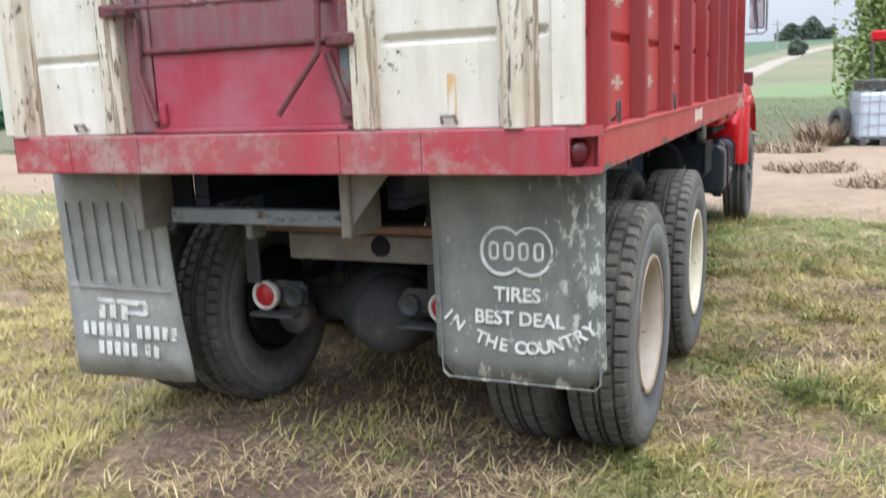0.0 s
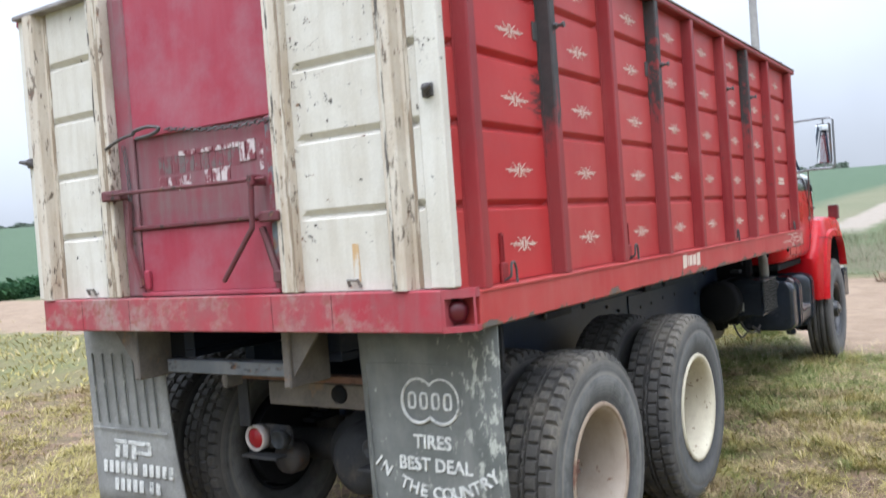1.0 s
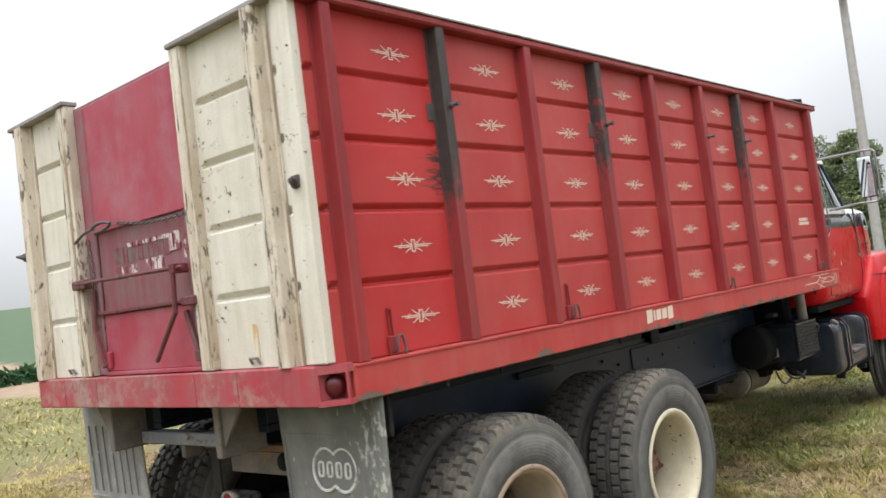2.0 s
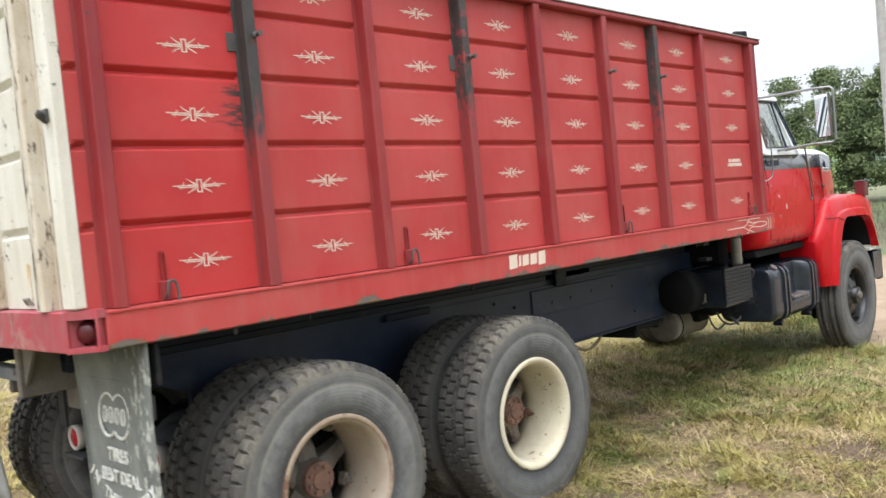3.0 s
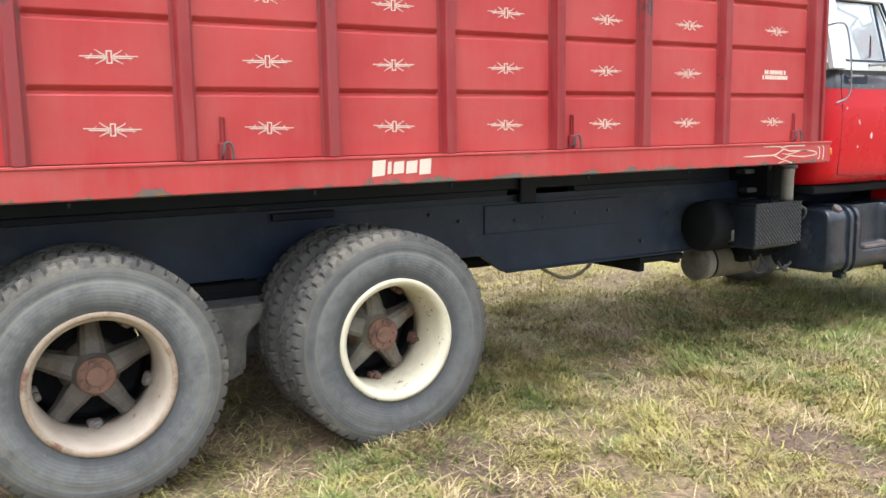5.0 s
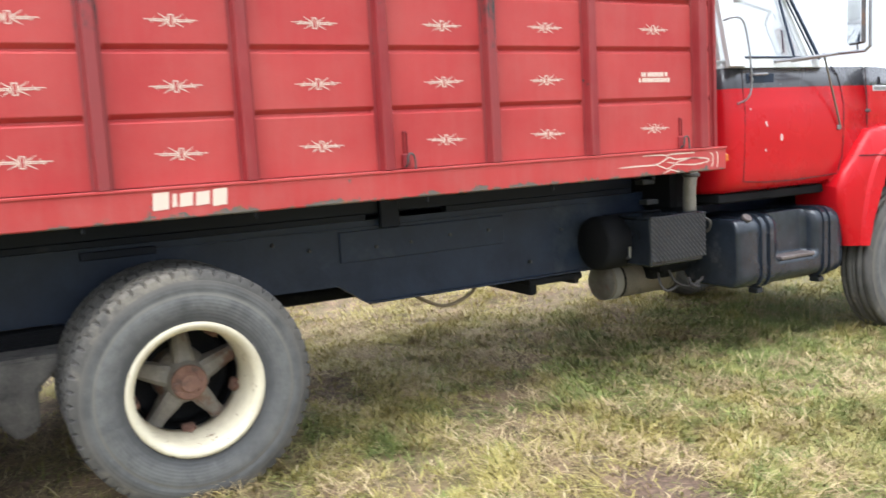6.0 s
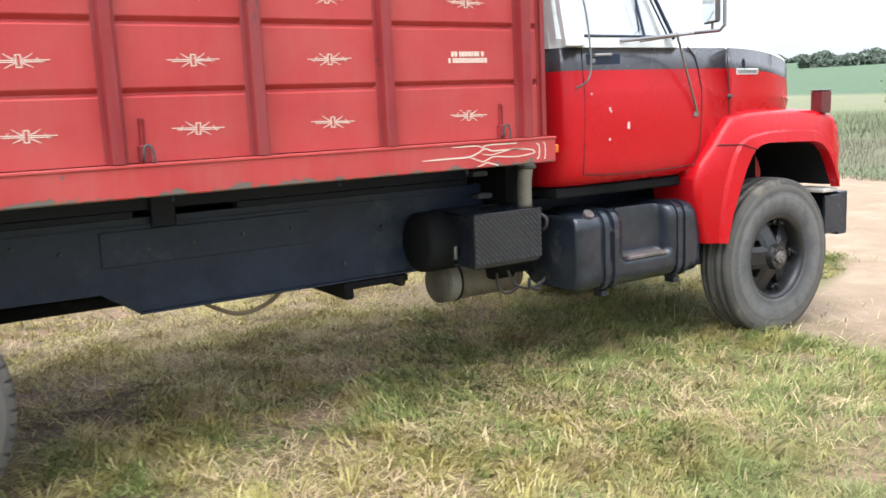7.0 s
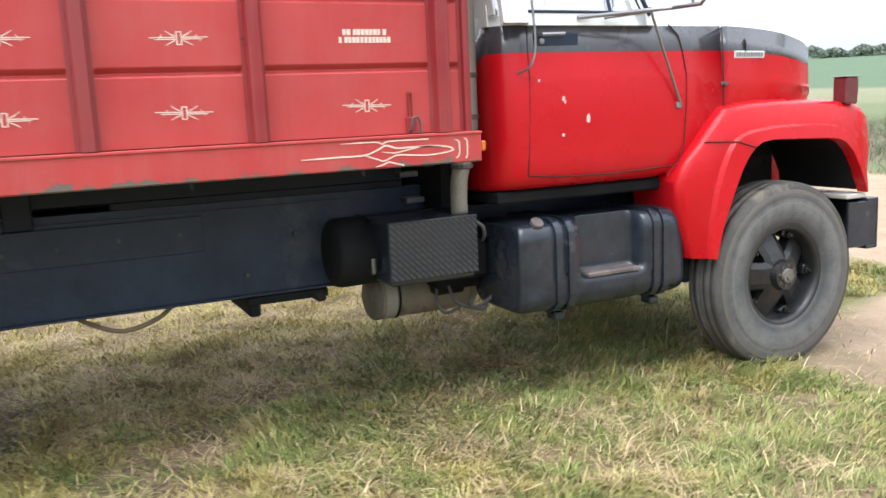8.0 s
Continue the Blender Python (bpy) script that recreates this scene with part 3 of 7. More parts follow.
def grooved(a0, a1, z0, z1, seams, place, depth=0.022):
    """A pressed sheet between two stations with a groove at each seam that dies out at both ends. place(along, out, z)."""
    stations = [(a0, 0.0), (a0 + 0.012, 0.0), (a0 + 0.035, 1.0), (a1 - 0.035, 1.0), (a1 - 0.012, 0.0), (a1, 0.0)]
    levels = [(z0, 0.0)]
    for s in seams:
        levels += [(s - 0.018, 0.0), (s - 0.013, 0.2), (s - 0.004, 0.92), (s + 0.002, 1.0), (s + 0.019, 0.12), (s + 0.024, 0.0)]
    levels.append((z1, 0.0))
    bm = bmesh.new()
    grid_skin(bm, [[place(a, -depth * e * d, z) for a, e in stations] for z, d in levels])
    thicken(bm, 0.003)
    return bm


def hat(bm, centre, wide, out, z0, z1, place):
    """A hat-section post: flanges, slanted cheeks and a face."""
    w = wide / 2
    outline = [(-w - 0.014, 0.002), (-w, 0.004), (-w * 0.84, out - 0.006), (-w * 0.68, out), (w * 0.68, out), (w * 0.84, out - 0.006), (w, 0.004), (w + 0.014, 0.002)]
    back = [(a, o - 0.004) for a, o in outline[::-1]]
    rows = [[place(centre + a, o, z) for a, o in outline + back] for z in (z0, z1)]
    vs = grid_skin(bm, rows, close=True)
    bm.faces.new(vs[0][::-1])
    bm.faces.new(vs[1])
    bmesh.ops.recalc_face_normals(bm, faces=bm.faces)


def star_decal():
    """A small pinstriped burst: a lozenge bar with rays and a square outline."""
    bm = bmesh.new()

    def flat(points):
        bm.faces.new([bm.verts.new((0, a, z)) for a, z in points])

    for s in (-1, 1):
        flat([(s * 0.012, 0.0055), (s * 0.108, 0.0046), (s * 0.108, 0.0012), (s * 0.012, 0.0010)][::s])
        flat([(s * 0.012, -0.0014), (s * 0.088, -0.0018), (s * 0.088, -0.0050), (s * 0.012, -0.0058)][::s])
        for a0, z0, a1, z1, a2, z2 in ((0.015, 0.008, 0.030, 0.014, 0.050, 0.028), (0.015, -0.009, 0.030, -0.015, 0.050, -0.026), (0.062, 0.013, 0.070, 0.002, 0.078, -0.011)):
            flat([(s * a0, z0 - 0.0022), (s * a1, z1 - 0.0022), (s * a1, z1 + 0.0022), (s * a0, z0 + 0.0022)][::s])
            flat([(s * a1, z1 - 0.0022), (s * a2, z2 - 0.0012), (s * a2, z2 + 0.0012), (s * a1, z1 + 0.0022)][::s])
        flat([(s * 0.0065, -0.025), (s * 0.011, -0.025), (s * 0.011, 0.025), (s * 0.0065, 0.025)][::s])
        flat([(-0.0065, s * 0.021), (0.0065, s * 0.021), (0.0065, s * 0.025), (-0.0065, s * 0.025)][::s])
    r = bmesh.ops.extrude_face_region(bm, geom=list(bm.faces))
    bmesh.ops.translate(bm, vec=(0.0012, 0, 0), verts=[v for v in r["geom"] if isinstance(v, bmesh.types.BMVert)])
    bmesh.ops.recalc_face_normals(bm, faces=bm.faces)
    return finish("burst_decal", bm, DECAL)


BURST = star_decal()


def pin_latch(y, z, side):
    """A slotted strap with a hooked pin on the foot of the side."""
    bm = bmesh.new()
    block(bm, SIDE, SIDE + 0.010, y - 0.011, y - 0.006, z + 0.03, z + 0.135, 0.002)
    block(bm, SIDE, SIDE + 0.010, y + 0.006, y + 0.011, z + 0.03, z + 0.135, 0.002)
    block(bm, SIDE, SIDE + 0.010, y - 0.006, y + 0.006, z + 0.125, z + 0.135)
    block(bm, SIDE, SIDE + 0.014, y - 0.022, y + 0.024, z - 0.045, z + 0.028, 0.004)
    strap = part("latch", bm, POST_RED, side, "red slotted latch strap with a hooked pin")
    bm = bmesh.new()
    tube(bm, arc_points([(SIDE + 0.012, y - 0.008, z - 0.035), (SIDE + 0.040, y - 0.010, z - 0.02), (SIDE + 0.042, y - 0.004, z + 0.022), (SIDE + 0.042, y + 0.018, z + 0.026), (SIDE + 0.042, y + 0.030, z - 0.005), (SIDE + 0.042, y + 0.030, z - 0.05)], 4), 0.0055, 6)
    part("pin", bm, DARK_STEEL, strap)


TOP_CAP = rough_stuff("worn_cap_steel", (0.16, 0.135, 0.13), (0.36, 0.34, 0.33), 0.6, 7.0, third=(0.10, 0.04, 0.04), third_cut=0.55)


def box_side(sign):
    """One long side of the grain box: nine pressed panels, posts, top rail, decals and latches."""

    def place(a, o, z):
        return (sign * (SIDE + o), a, z)

    bm = bmesh.new()
    block(bm, *sorted((sign * (SIDE - 0.03), sign * (SIDE + 0.06))), -0.03, LONG, TOP - 0.035, TOP, 0.008)
    block(bm, *sorted((sign * (SIDE - 0.045), sign * (SIDE - 0.03))), 0.0, LONG - 0.01, RAIL1, TOP - 0.036)
    side = part("box_side", bm, POST_RED, truck)
    part("top_cap", box(*sorted((sign * (SIDE - 0.032), sign * (SIDE + 0.064))), -0.03, LONG + 0.005, TOP + 0.0005, TOP + 0.009, 0.002), TOP_CAP, side, "pale worn steel cap strip")
    edges = [0.0] + POSTS + [LONG - 0.02]
    for n, (a0, a1) in enumerate(zip(edges, edges[1:])):
        part("panel", grooved(a0 + (0.0 if a0 == 0 else 0.018), a1 - 0.018, RAIL1 + 0.004, TOP - 0.037, SEAMS, place), SCUFFED_RED if n == 1 and sign > 0 else BOX_RED, side)
    for n, y in enumerate(POSTS):
        b = bmesh.new()
        worn = n in (1, 3, 6)
        hat(b, y, 0.062 if n < 8 else 0.072, 0.056, RAIL1 + 0.003, TOP - 0.038, place)
        part("post", b, (POST_WORN if n == 1 else POST_SCRAPED) if worn else POST_RED, side, "red post worn to dark bare steel" if worn else "")
        if sign > 0 and n in (1, 3, 5, 6):
            b = bmesh.new()
            lathe(b, [(0.0, 0.013), (0.014, 0.013), (0.016, 0.007), (0.035, 0.007), (0.036, 0.012), (0.045, 0.012)], 8)
            part("bolt", b, DARK_STEEL, side, at=pose(sign * (SIDE + 0.055), y + 0.012, 2.36))
    b = bmesh.new()
    hat(b, LONG - 0.03, 0.03, 0.02, RAIL1 + 0.003, TOP - 0.038, place)
    part("end_strip", b, POST_RED, side)
    if sign > 0:
        for n, y in enumerate(COLUMNS):
            for r, z in enumerate(ROWS_Z):
                if (n, r) == (7, 1):
                    continue
                part("burst_decal", BURST, DECAL, side, at=pose(SIDE + 0.0008, y + 0.004 * ((n * 3 + r) % 3 - 1), z - 0.004 * n / 7, ((n * 5 + r * 3) % 5 - 2) * 0.8))
        for y in (0.298, 1.512, 3.36, 5.14):
            pin_latch(y, 1.42, side)
        for n, y in ((1, 0.68), (3, 1.935)):
            b = box(SIDE, SIDE + 0.006, y - 0.02, y + 0.02, 2.30, 2.375, 0.002)
            part("bracket", b, DARK_STEEL, side)
        # maker's notice, too small to read: two lines of blocks
        for z, w in ((1.803, 0.19), (1.772, 0.225)):
            b = bmesh.new()
            y = 4.952 - w / 2
            rng = random.Random(int(z * 1000))
            while y < 4.952 + w / 2 - 0.012:
                s = rng.uniform(0.011, 0.017)
                block(b, SIDE + 0.0006, SIDE + 0.0018, y, y + s, z - 0.012, z + 0.012)
                y += s + rng.choice((0.003, 0.003, 0.004, 0.012))
            part("notice_line", b, DECAL, side)
    return side


box_side(1)
box_side(-1)

# rub rails along both sides, with the maker's word as blocks and pinstripes on the right one
for sign in (1, -1):
    b = bmesh.new()
    x0, x1 = sorted((sign * (SIDE - 0.04), sign * HALF))
    block(b, x0, x1, 0.0515, LONG + 0.02, RAIL0, RAIL1, 0.006)
    block(b, *sorted((sign * (HALF - 0.004), sign * (HALF + 0.006))), 0.06, LONG + 0.02, RAIL1 - 0.012, RAIL1 - 0.001, 0.002)
    rail = part("rub_rail", b, RAIL_RED, truck)
    if sign > 0:
        # five cream capital-sized blocks where the maker's word stands
        y = 2.17
        for w, h in ((0.07, 0.075), (0.022, 0.058), (0.058, 0.06), (0.062, 0.06), (0.066, 0.075)):
            bb = bmesh.new()
            z = 1.318
            pts = [(y, z - h / 2), (y + w * 0.92, z - h / 2 + 0.004), (y + w, z + h / 2), (y + 0.006, z + h / 2 - 0.004)]
            f = bb.faces.new([bb.verts.new((HALF + 0.0008, a, q)) for a, q in pts])
            r = bmesh.ops.extrude_face_region(bb, geom=[f])
            bmesh.ops.translate(bb, vec=(0.0015, 0, 0), verts=[v for v in r["geom"] if isinstance(v, bmesh.types.BMVert)])
            bmesh.ops.recalc_face_normals(bb, faces=bb.faces)
            part("cream_block", bb, DECAL, rail)
            y += w + 0.008
        X = HALF + 0.001

        def stripe(points, width):
            bb = bmesh.new()
            pts = arc_points([(X, a, q) for a, q in points], 8)
            rows = []
            for i, p in enumerate(pts):
                d = (pts[min(i + 1, len(pts) - 1)] - pts[max(i - 1, 0)]).normalized()
                nrm = Vector((0, -d.z, d.y)) * width * 0.5 * (0.35 + 0.65 * min(1.0, i / 4))
                rows.append([p + nrm, p - nrm, p - nrm + Vector((0.0012, 0, 0)), p + nrm + Vector((0.0012, 0, 0))])
            grid_skin(bb, rows, close=True)
            bmesh.ops.recalc_face_normals(bb, faces=bb.faces)
            part("pinstripe", bb, DECAL, rail)

        stripe([(4.63, 1.297), (4.78, 1.299), (4.90, 1.300), (4.96, 1.318), (5.00, 1.335), (5.05, 1.322), (5.12, 1.322), (5.22, 1.322), (5.30, 1.312), (5.315, 1.30)], 0.007)
        stripe([(4.90, 1.300), (4.96, 1.28), (4.99, 1.272), (5.05, 1.292), (5.12, 1.288), (5.2, 1.284), (5.29, 1.292), (5.32, 1.30)], 0.006)
        stripe([(4.98, 1.31), (5.04, 1.302), (5.10, 1.312), (5.18, 1.322), (5.26, 1.316)], 0.005)
        stripe([(4.80, 1.352), (4.95, 1.352), (4.985, 1.342), (5.02, 1.352), (5.2, 1.352)], 0.006)
        stripe([(4.95, 1.248), (4.99, 1.258), (5.01, 1.266), (5.04, 1.258), (5.08, 1.248)], 0.006)
        stripe([(5.325, 1.345), (5.345, 1.33), (5.345, 1.28), (5.33, 1.262)], 0.006)
        stripe([(5.37, 1.348), (5.385, 1.335), (5.385, 1.28), (5.378, 1.258)], 0.006)
        bb = bmesh.new()
        block(bb, HALF - 0.03, HALF - 0.004, LONG + 0.02, LONG + 0.045, 1.285, 1.33, 0.006)
        part("marker_lamp", bb, AMBER_LENS, rail, "small amber side marker lamp")
        # small hanging bolts under the rail
        for yy in (0.55, 0.9, 1.9, 2.6, 3.45, 4.2, 4.9):
            bb = bmesh.new()
            lathe(bb, [(RAIL0 - 0.03, 0.004), (RAIL0 - 0.022, 0.009), (RAIL0 - 0.012, 0.009), (RAIL0 + 0.001, 0.005)], 6, "Z")
            part("bolt", bb, UNDER, rail, at=pose(HALF - 0.02, yy, 0))

# rear rail with chamfered corners; the right-hand one holds a sunken tail lamp
def prism(bm, plan, z0, z1):
    """An upright slab over a plan outline."""
    low, high = [bm.verts.new((x, y, z0)) for x, y in plan], [bm.verts.new((x, y, z1)) for x, y in plan]
    bm.faces.new(low[::-1])
    bm.faces.new(high)
    for i in range(len(plan)):
        j = (i + 1) % len(plan)
        bm.faces.new((low[i], low[j], high[j], high[i]))


BACK, INNER = -0.055, 1.138
b = bmesh.new()
block(b, -INNER, INNER, BACK, 0.01, RAIL0, RAIL1 + 0.008, 0.005)
bmesh.ops.recalc_face_normals(b, faces=b.faces)
rear_rail = part("rear_rail", b, REAR_RED, truck, "weathered red steel rear rail with bare patches")
corner = [(INNER, BACK), (HALF, 0.021), (HALF, 0.05), (INNER, 0.05)]
for name, plan, z0, z1 in (("rail_corner", [(-x, y) for x, y in corner][::-1], RAIL0, RAIL1 + 0.008), ("corner_bottom", corner, RAIL0, 1.259), ("corner_top", corner, 1.353, RAIL1 + 0.008)):
    b = bmesh.new()
    prism(b, plan, z0, z1)
    bmesh.ops.recalc_face_normals(b, faces=b.faces)
    part(name, b, REAR_RED, rear_rail)
# the lamp's pocket: a back plate parallel to the chamfer, and cheeks at both ends
b = bmesh.new()
prism(b, [(INNER - 0.03, BACK + 0.055), (HALF - 0.045, 0.075), (HALF - 0.05, 0.082), (INNER - 0.035, BACK + 0.062)], RAIL0, RAIL1)
prism(b, [(INNER, BACK), (INNER + 0.006, BACK + 0.0055), (INNER - 0.025, BACK + 0.058), (INNER - 0.032, BACK + 0.05)], 1.259, 1.353)
prism(b, [(HALF - 0.006, 0.0155), (HALF, 0.021), (HALF - 0.037, 0.078), (HALF - 0.043, 0.072)], 1.259, 1.353)
bmesh.ops.recalc_face_normals(b, faces=b.faces)
part("lamp_pocket", b, REAR_RED, rear_rail)
b = bmesh.new()
lathe(b, [(0.046, 0.040), (0.03, 0.040), (0.012, 0.036), (0.004, 0.027), (0.0, 0.011), (0.0, 0.0)], 20, "Y")
part("tail_lamp", b, DARK_LENS, rear_rail, "round red tail lamp, sunk in the rail", True, at=pose(1.1685, -0.0045, 1.306, 0, 0, 42.0))
for x in (-0.84, -0.5, 0.36, 0.66):
    part("seam", box(x, x + 0.002, BACK - 0.0005, BACK + 0.001, RAIL0 + 0.005, RAIL1), UNDER, rear_rail)

# white end panels
def rear_panel(name, strips, panels, ribs):
    def place(a, o, z):
        return (a, -0.012 - o, z)

    bm = bmesh.new()
    for x0, x1, out in strips:
        if out > 0.01:
            block(bm, x0, x1, -0.03 - out, 0.012, RAIL1 + 0.012, TOP - 0.01, 0.005)
    base = part(name, bm, WHITE_RUSTY, truck, "white-painted steel end panel with chipped, rusty ribs")
    for x0, x1, out in strips:
        if out < 0.01:
            part("corner_strip", box(x0, x1, -0.03 - out, 0.012, RAIL1 + 0.012, TOP - 0.01, 0.005), WHITE, base)
    for x0, x1 in panels:
        part("panel", grooved(x0, x1, RAIL1 + 0.012, TOP - 0.01, [s + 0.012 for s in SEAMS], place, 0.022), WHITE, base)
    for x, w in ribs:
        b = bmesh.new()
        hat(b, x, w, 0.055, RAIL1 + 0.010, TOP - 0.01, place)
        part("rib", b, WHITE_RUSTY, base)
    return base


right_end = rear_panel("rear_panel", [(0.415, 0.50, 0.02), (1.085, 1.18, 0.004)], [(0.50, 0.945), (1.005, 1.09)], [(0.975, 0.075)])
left_end = rear_panel("rear_panel", [(-1.205, -1.135, 0.004), (-0.648, -0.56, 0.02)], [(-1.03, -0.645)], [(-1.085, 0.085)])
for base, x0, x1 in ((right_end, 0.41, 1.185), (left_end, -1.21, -0.555)):
    part("top_cap", box(x0, x1, -0.062, 0.02, TOP - 0.0095, TOP + 0.012, 0.004), TOP_CAP, base, "worn grey steel cap strip")
for base, x, s in ((right_end, 1.135, 1), (left_end, -1.18, -1)):
    b = bmesh.new()
    tube(b, [(x - 0.01 * s, -0.03, 2.03), (x, -0.06, 2.045), (x + 0.035 * s, -0.075, 2.05)], [0.017, 0.014, 0.006], 8)
    block(b, x - 0.025, x + 0.018, -0.045, -0.034, 2.02, 2.065, 0.003)
    part("hook", b, DARK_STEEL, base, "dark steel tie hook")
# dirt and flaked paint along the ribs; brown by the left rib also paints its shaded side
for base, x0, x1, y, stuff in ((left_end, -0.606, -0.580, -0.0512, BROWN_SEAM), (left_end, -0.647, -0.636, -0.0512, DARK_SEAM), (left_end, -1.029, -1.006, -0.0142, BROWN_SEAM), (left_end, -1.148, -1.136, -0.0352, DARK_SEAM), (right_end, 0.482, 0.4985, -0.0512, BROWN_SEAM), (right_end, 0.434, 0.444, -0.0512, DARK_SEAM), (right_end, 0.912, 0.922, -0.0142, DARK_SEAM), (right_end, 1.028, 1.044, -0.0142, BROWN_SEAM), (right_end, 0.960, 0.972, -0.0692, DARK_SEAM)):
    part("seam_dirt_shade", box(x0, x1, y, y + 0.0010, RAIL1 + 0.014, TOP - 0.012), stuff, base)
part("rust_run", box(0.742, 0.772, -0.0135, -0.0125, 1.42, 1.555), RUST_RUN, right_end, "orange rust run")
for base, x in ((right_end, 0.752), (left_end, -0.80)):
    b = bmesh.new()
    tube(b, [(x - 0.03, -0.016, 1.402), (x - 0.03, -0.028, 1.425), (x + 0.015, -0.028, 1.425), (x + 0.02, -0.016, 1.40)], 0.006, 6)
    part("staple", b, CAST, base)

# the tailgate: a tall upper sheet, a grimy middle with worn writing, a lower sheet with levers
b = box(-0.555, 0.41, -0.006, 0.02, RAIL1 + 0.015, TOP - 0.03, 0.004)
gate = part("tailgate", b, GATE_DARK, truck, "faded red steel tailgate with grimy middle and worn writing")
part("upper_sheet", box(-0.49, 0.405, -0.019, -0.0065, 2.065, TOP - 0.05, 0.004), GATE_RED, gate)
part("lower_sheet", box(-0.42, 0.36, -0.019, -0.0065, 1.405, 1.672, 0.004), GATE_RED, gate)
part("sill", box(-0.43, 0.39, -0.034, -0.0065, 1.388, 1.406, 0.003), GATE_RED, gate)
part("side_channel", box(-0.495, -0.425, -0.026, -0.0065, 1.39, TOP - 0.05, 0.006), GATE_DARK, gate)
part("side_channel", box(0.362, 0.412, -0.026, -0.0065, 1.39, 2.062, 0.006), BARE_CHANNEL, gate, "red channel worn to blue-grey steel")
part("cross_bar", box(-0.47, 0.36, -0.036, -0.0065, 1.674, 1.692, 0.004), GATE_ROD, gate)
b = bmesh.new()
tube(b, [(-0.56, -0.075, 1.838), (0.40, -0.075, 1.822)], 0.0085, 8)
part("lift_rod", b, GATE_ROD, gate, "dark steel lift rod")
b = bmesh.new()
tube(b, [(0.335, -0.085, 1.83), (0.322, -0.085, 1.64), (0.165, -0.10, 1.445)], [0.011, 0.011, 0.010], 8)
block(b, 0.318, 0.352, -0.095, -0.02, 1.80, 1.84, 0.004)
part("lever", b, GATE_ROD, gate, "red hand lever")
b = bmesh.new()
block(b, 0.34, 0.44, -0.07, -0.02, 1.66, 1.70, 0.006)
tube(b, [(0.33, -0.04, 1.64), (0.40, -0.035, 1.44)], 0.014, 6)
block(b, 0.375, 0.415, -0.05, -0.02, 1.43, 1.475, 0.004)
part("hinge_block", b, GATE_ROD, gate)
b = bmesh.new()
block(b, -0.60, -0.47, -0.08, -0.03, 1.81, 1.855, 0.006)
tube(b, [(-0.455, -0.045, 1.80), (-0.46, -0.05, 1.60), (-0.40, -0.05, 1.43)], 0.013, 6)
part("hinge_block", b, GATE_ROD, gate)
b = bmesh.new()
block(b, -0.40, -0.37, -0.04, -0.02, 1.42, 1.50, 0.004)
part("lug", b, GATE_RED, gate)
# hook and chain across the gate
b = bmesh.new()
tube(b, arc_points([(-0.58, -0.05, 2.04), (-0.46, -0.06, 2.07), (-0.38, -0.06, 2.08)], 4), 0.007, 6)
tube(b, arc_points([(-0.36, -0.055, 2.06), (-0.25, -0.06, 2.065), (-0.20, -0.06, 2.085), (-0.27, -0.06, 2.10), (-0.36, -0.055, 2.095), (-0.38, -0.055, 2.08)], 4), 0.008, 6)
part("chain_hook", b, DARK_STEEL, gate)
for i in range(30):
    u = i / 29
    b = bmesh.new()
    ring = [(0.015 * math.cos(w * math.pi / 4), 0.008 * math.sin(w * math.pi / 4), 0) for w in range(9)]
    tube(b, ring, 0.0028, 4)
    part("chain_link", b, DARK_STEEL, gate, at=pose(-0.19 + 0.66 * u, -0.03, 2.083 - 0.035 * u - 0.02 * math.sin(math.pi * u), 90 * (i % 2) + 20, 0, 3))
# a second chain hangs down beside the gate
for i in range(14):
    b = bmesh.new()
    tube(b, ring, 0.0028, 4)
    part("chain_link", b, DARK_STEEL, gate, at=pose(-0.475 + 0.02 * math.sin(i * 0.22), -0.036, 2.03 - 0.026 * i, 0, 90, 90 * (i % 2)))
# worn lettering: broken blocks where the words cannot be read any more
rng = random.Random(3)
for level, (z, x0, x1, h, pigment) in enumerate( ((1.937, -0.285, 0.20, 0.085, WORN_DARK), (1.857, -0.285, -0.13, 0.06, WORN_WHITE), (1.862, 0.0, 0.15, 0.07, WORN_WHITE), (1.975, -0.15, 0.20, 0.02, WORN_WHITE), (1.945, 0.21, 0.27, 0.085, WORN_WHITE))):
    x = x0
    while x < x1:
        w = rng.uniform(0.03, 0.05)
        a, c = rng.uniform(0.4, 0.5), rng.uniform(0.4, 0.5)
        part("worn_stroke", box(x, x + w, -0.0078 - 0.0012 * level, -0.0064, z - h * a, z + h * c), pigment, gate)
        x += w + 0.008
part("white_mark", box(0.312, 0.332, -0.0078, -0.0064, 1.865, 1.965), WORN_WHITE, gate)

# headboard, bed floor, joists
part("headboard", box(-SIDE + 0.05, SIDE - 0.05, LONG - 0.05, LONG - 0.02, RAIL1, TOP, 0.004), POST_RED, truck)
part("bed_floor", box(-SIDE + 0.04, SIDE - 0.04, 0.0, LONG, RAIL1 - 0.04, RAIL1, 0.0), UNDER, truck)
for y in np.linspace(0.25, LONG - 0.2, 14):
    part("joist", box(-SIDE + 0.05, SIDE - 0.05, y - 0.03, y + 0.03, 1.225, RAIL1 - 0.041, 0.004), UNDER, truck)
b = bmesh.new()
tube(b, [(0.98, LONG - 0.03, 2.735), (1.06, LONG - 0.03, 2.80), (1.12, LONG - 0.03, 2.79), (1.14, LONG - 0.03, 2.735)], [0.03, 0.042, 0.038, 0.012], 8)
part("tarp_hook", b, UNDER, truck)

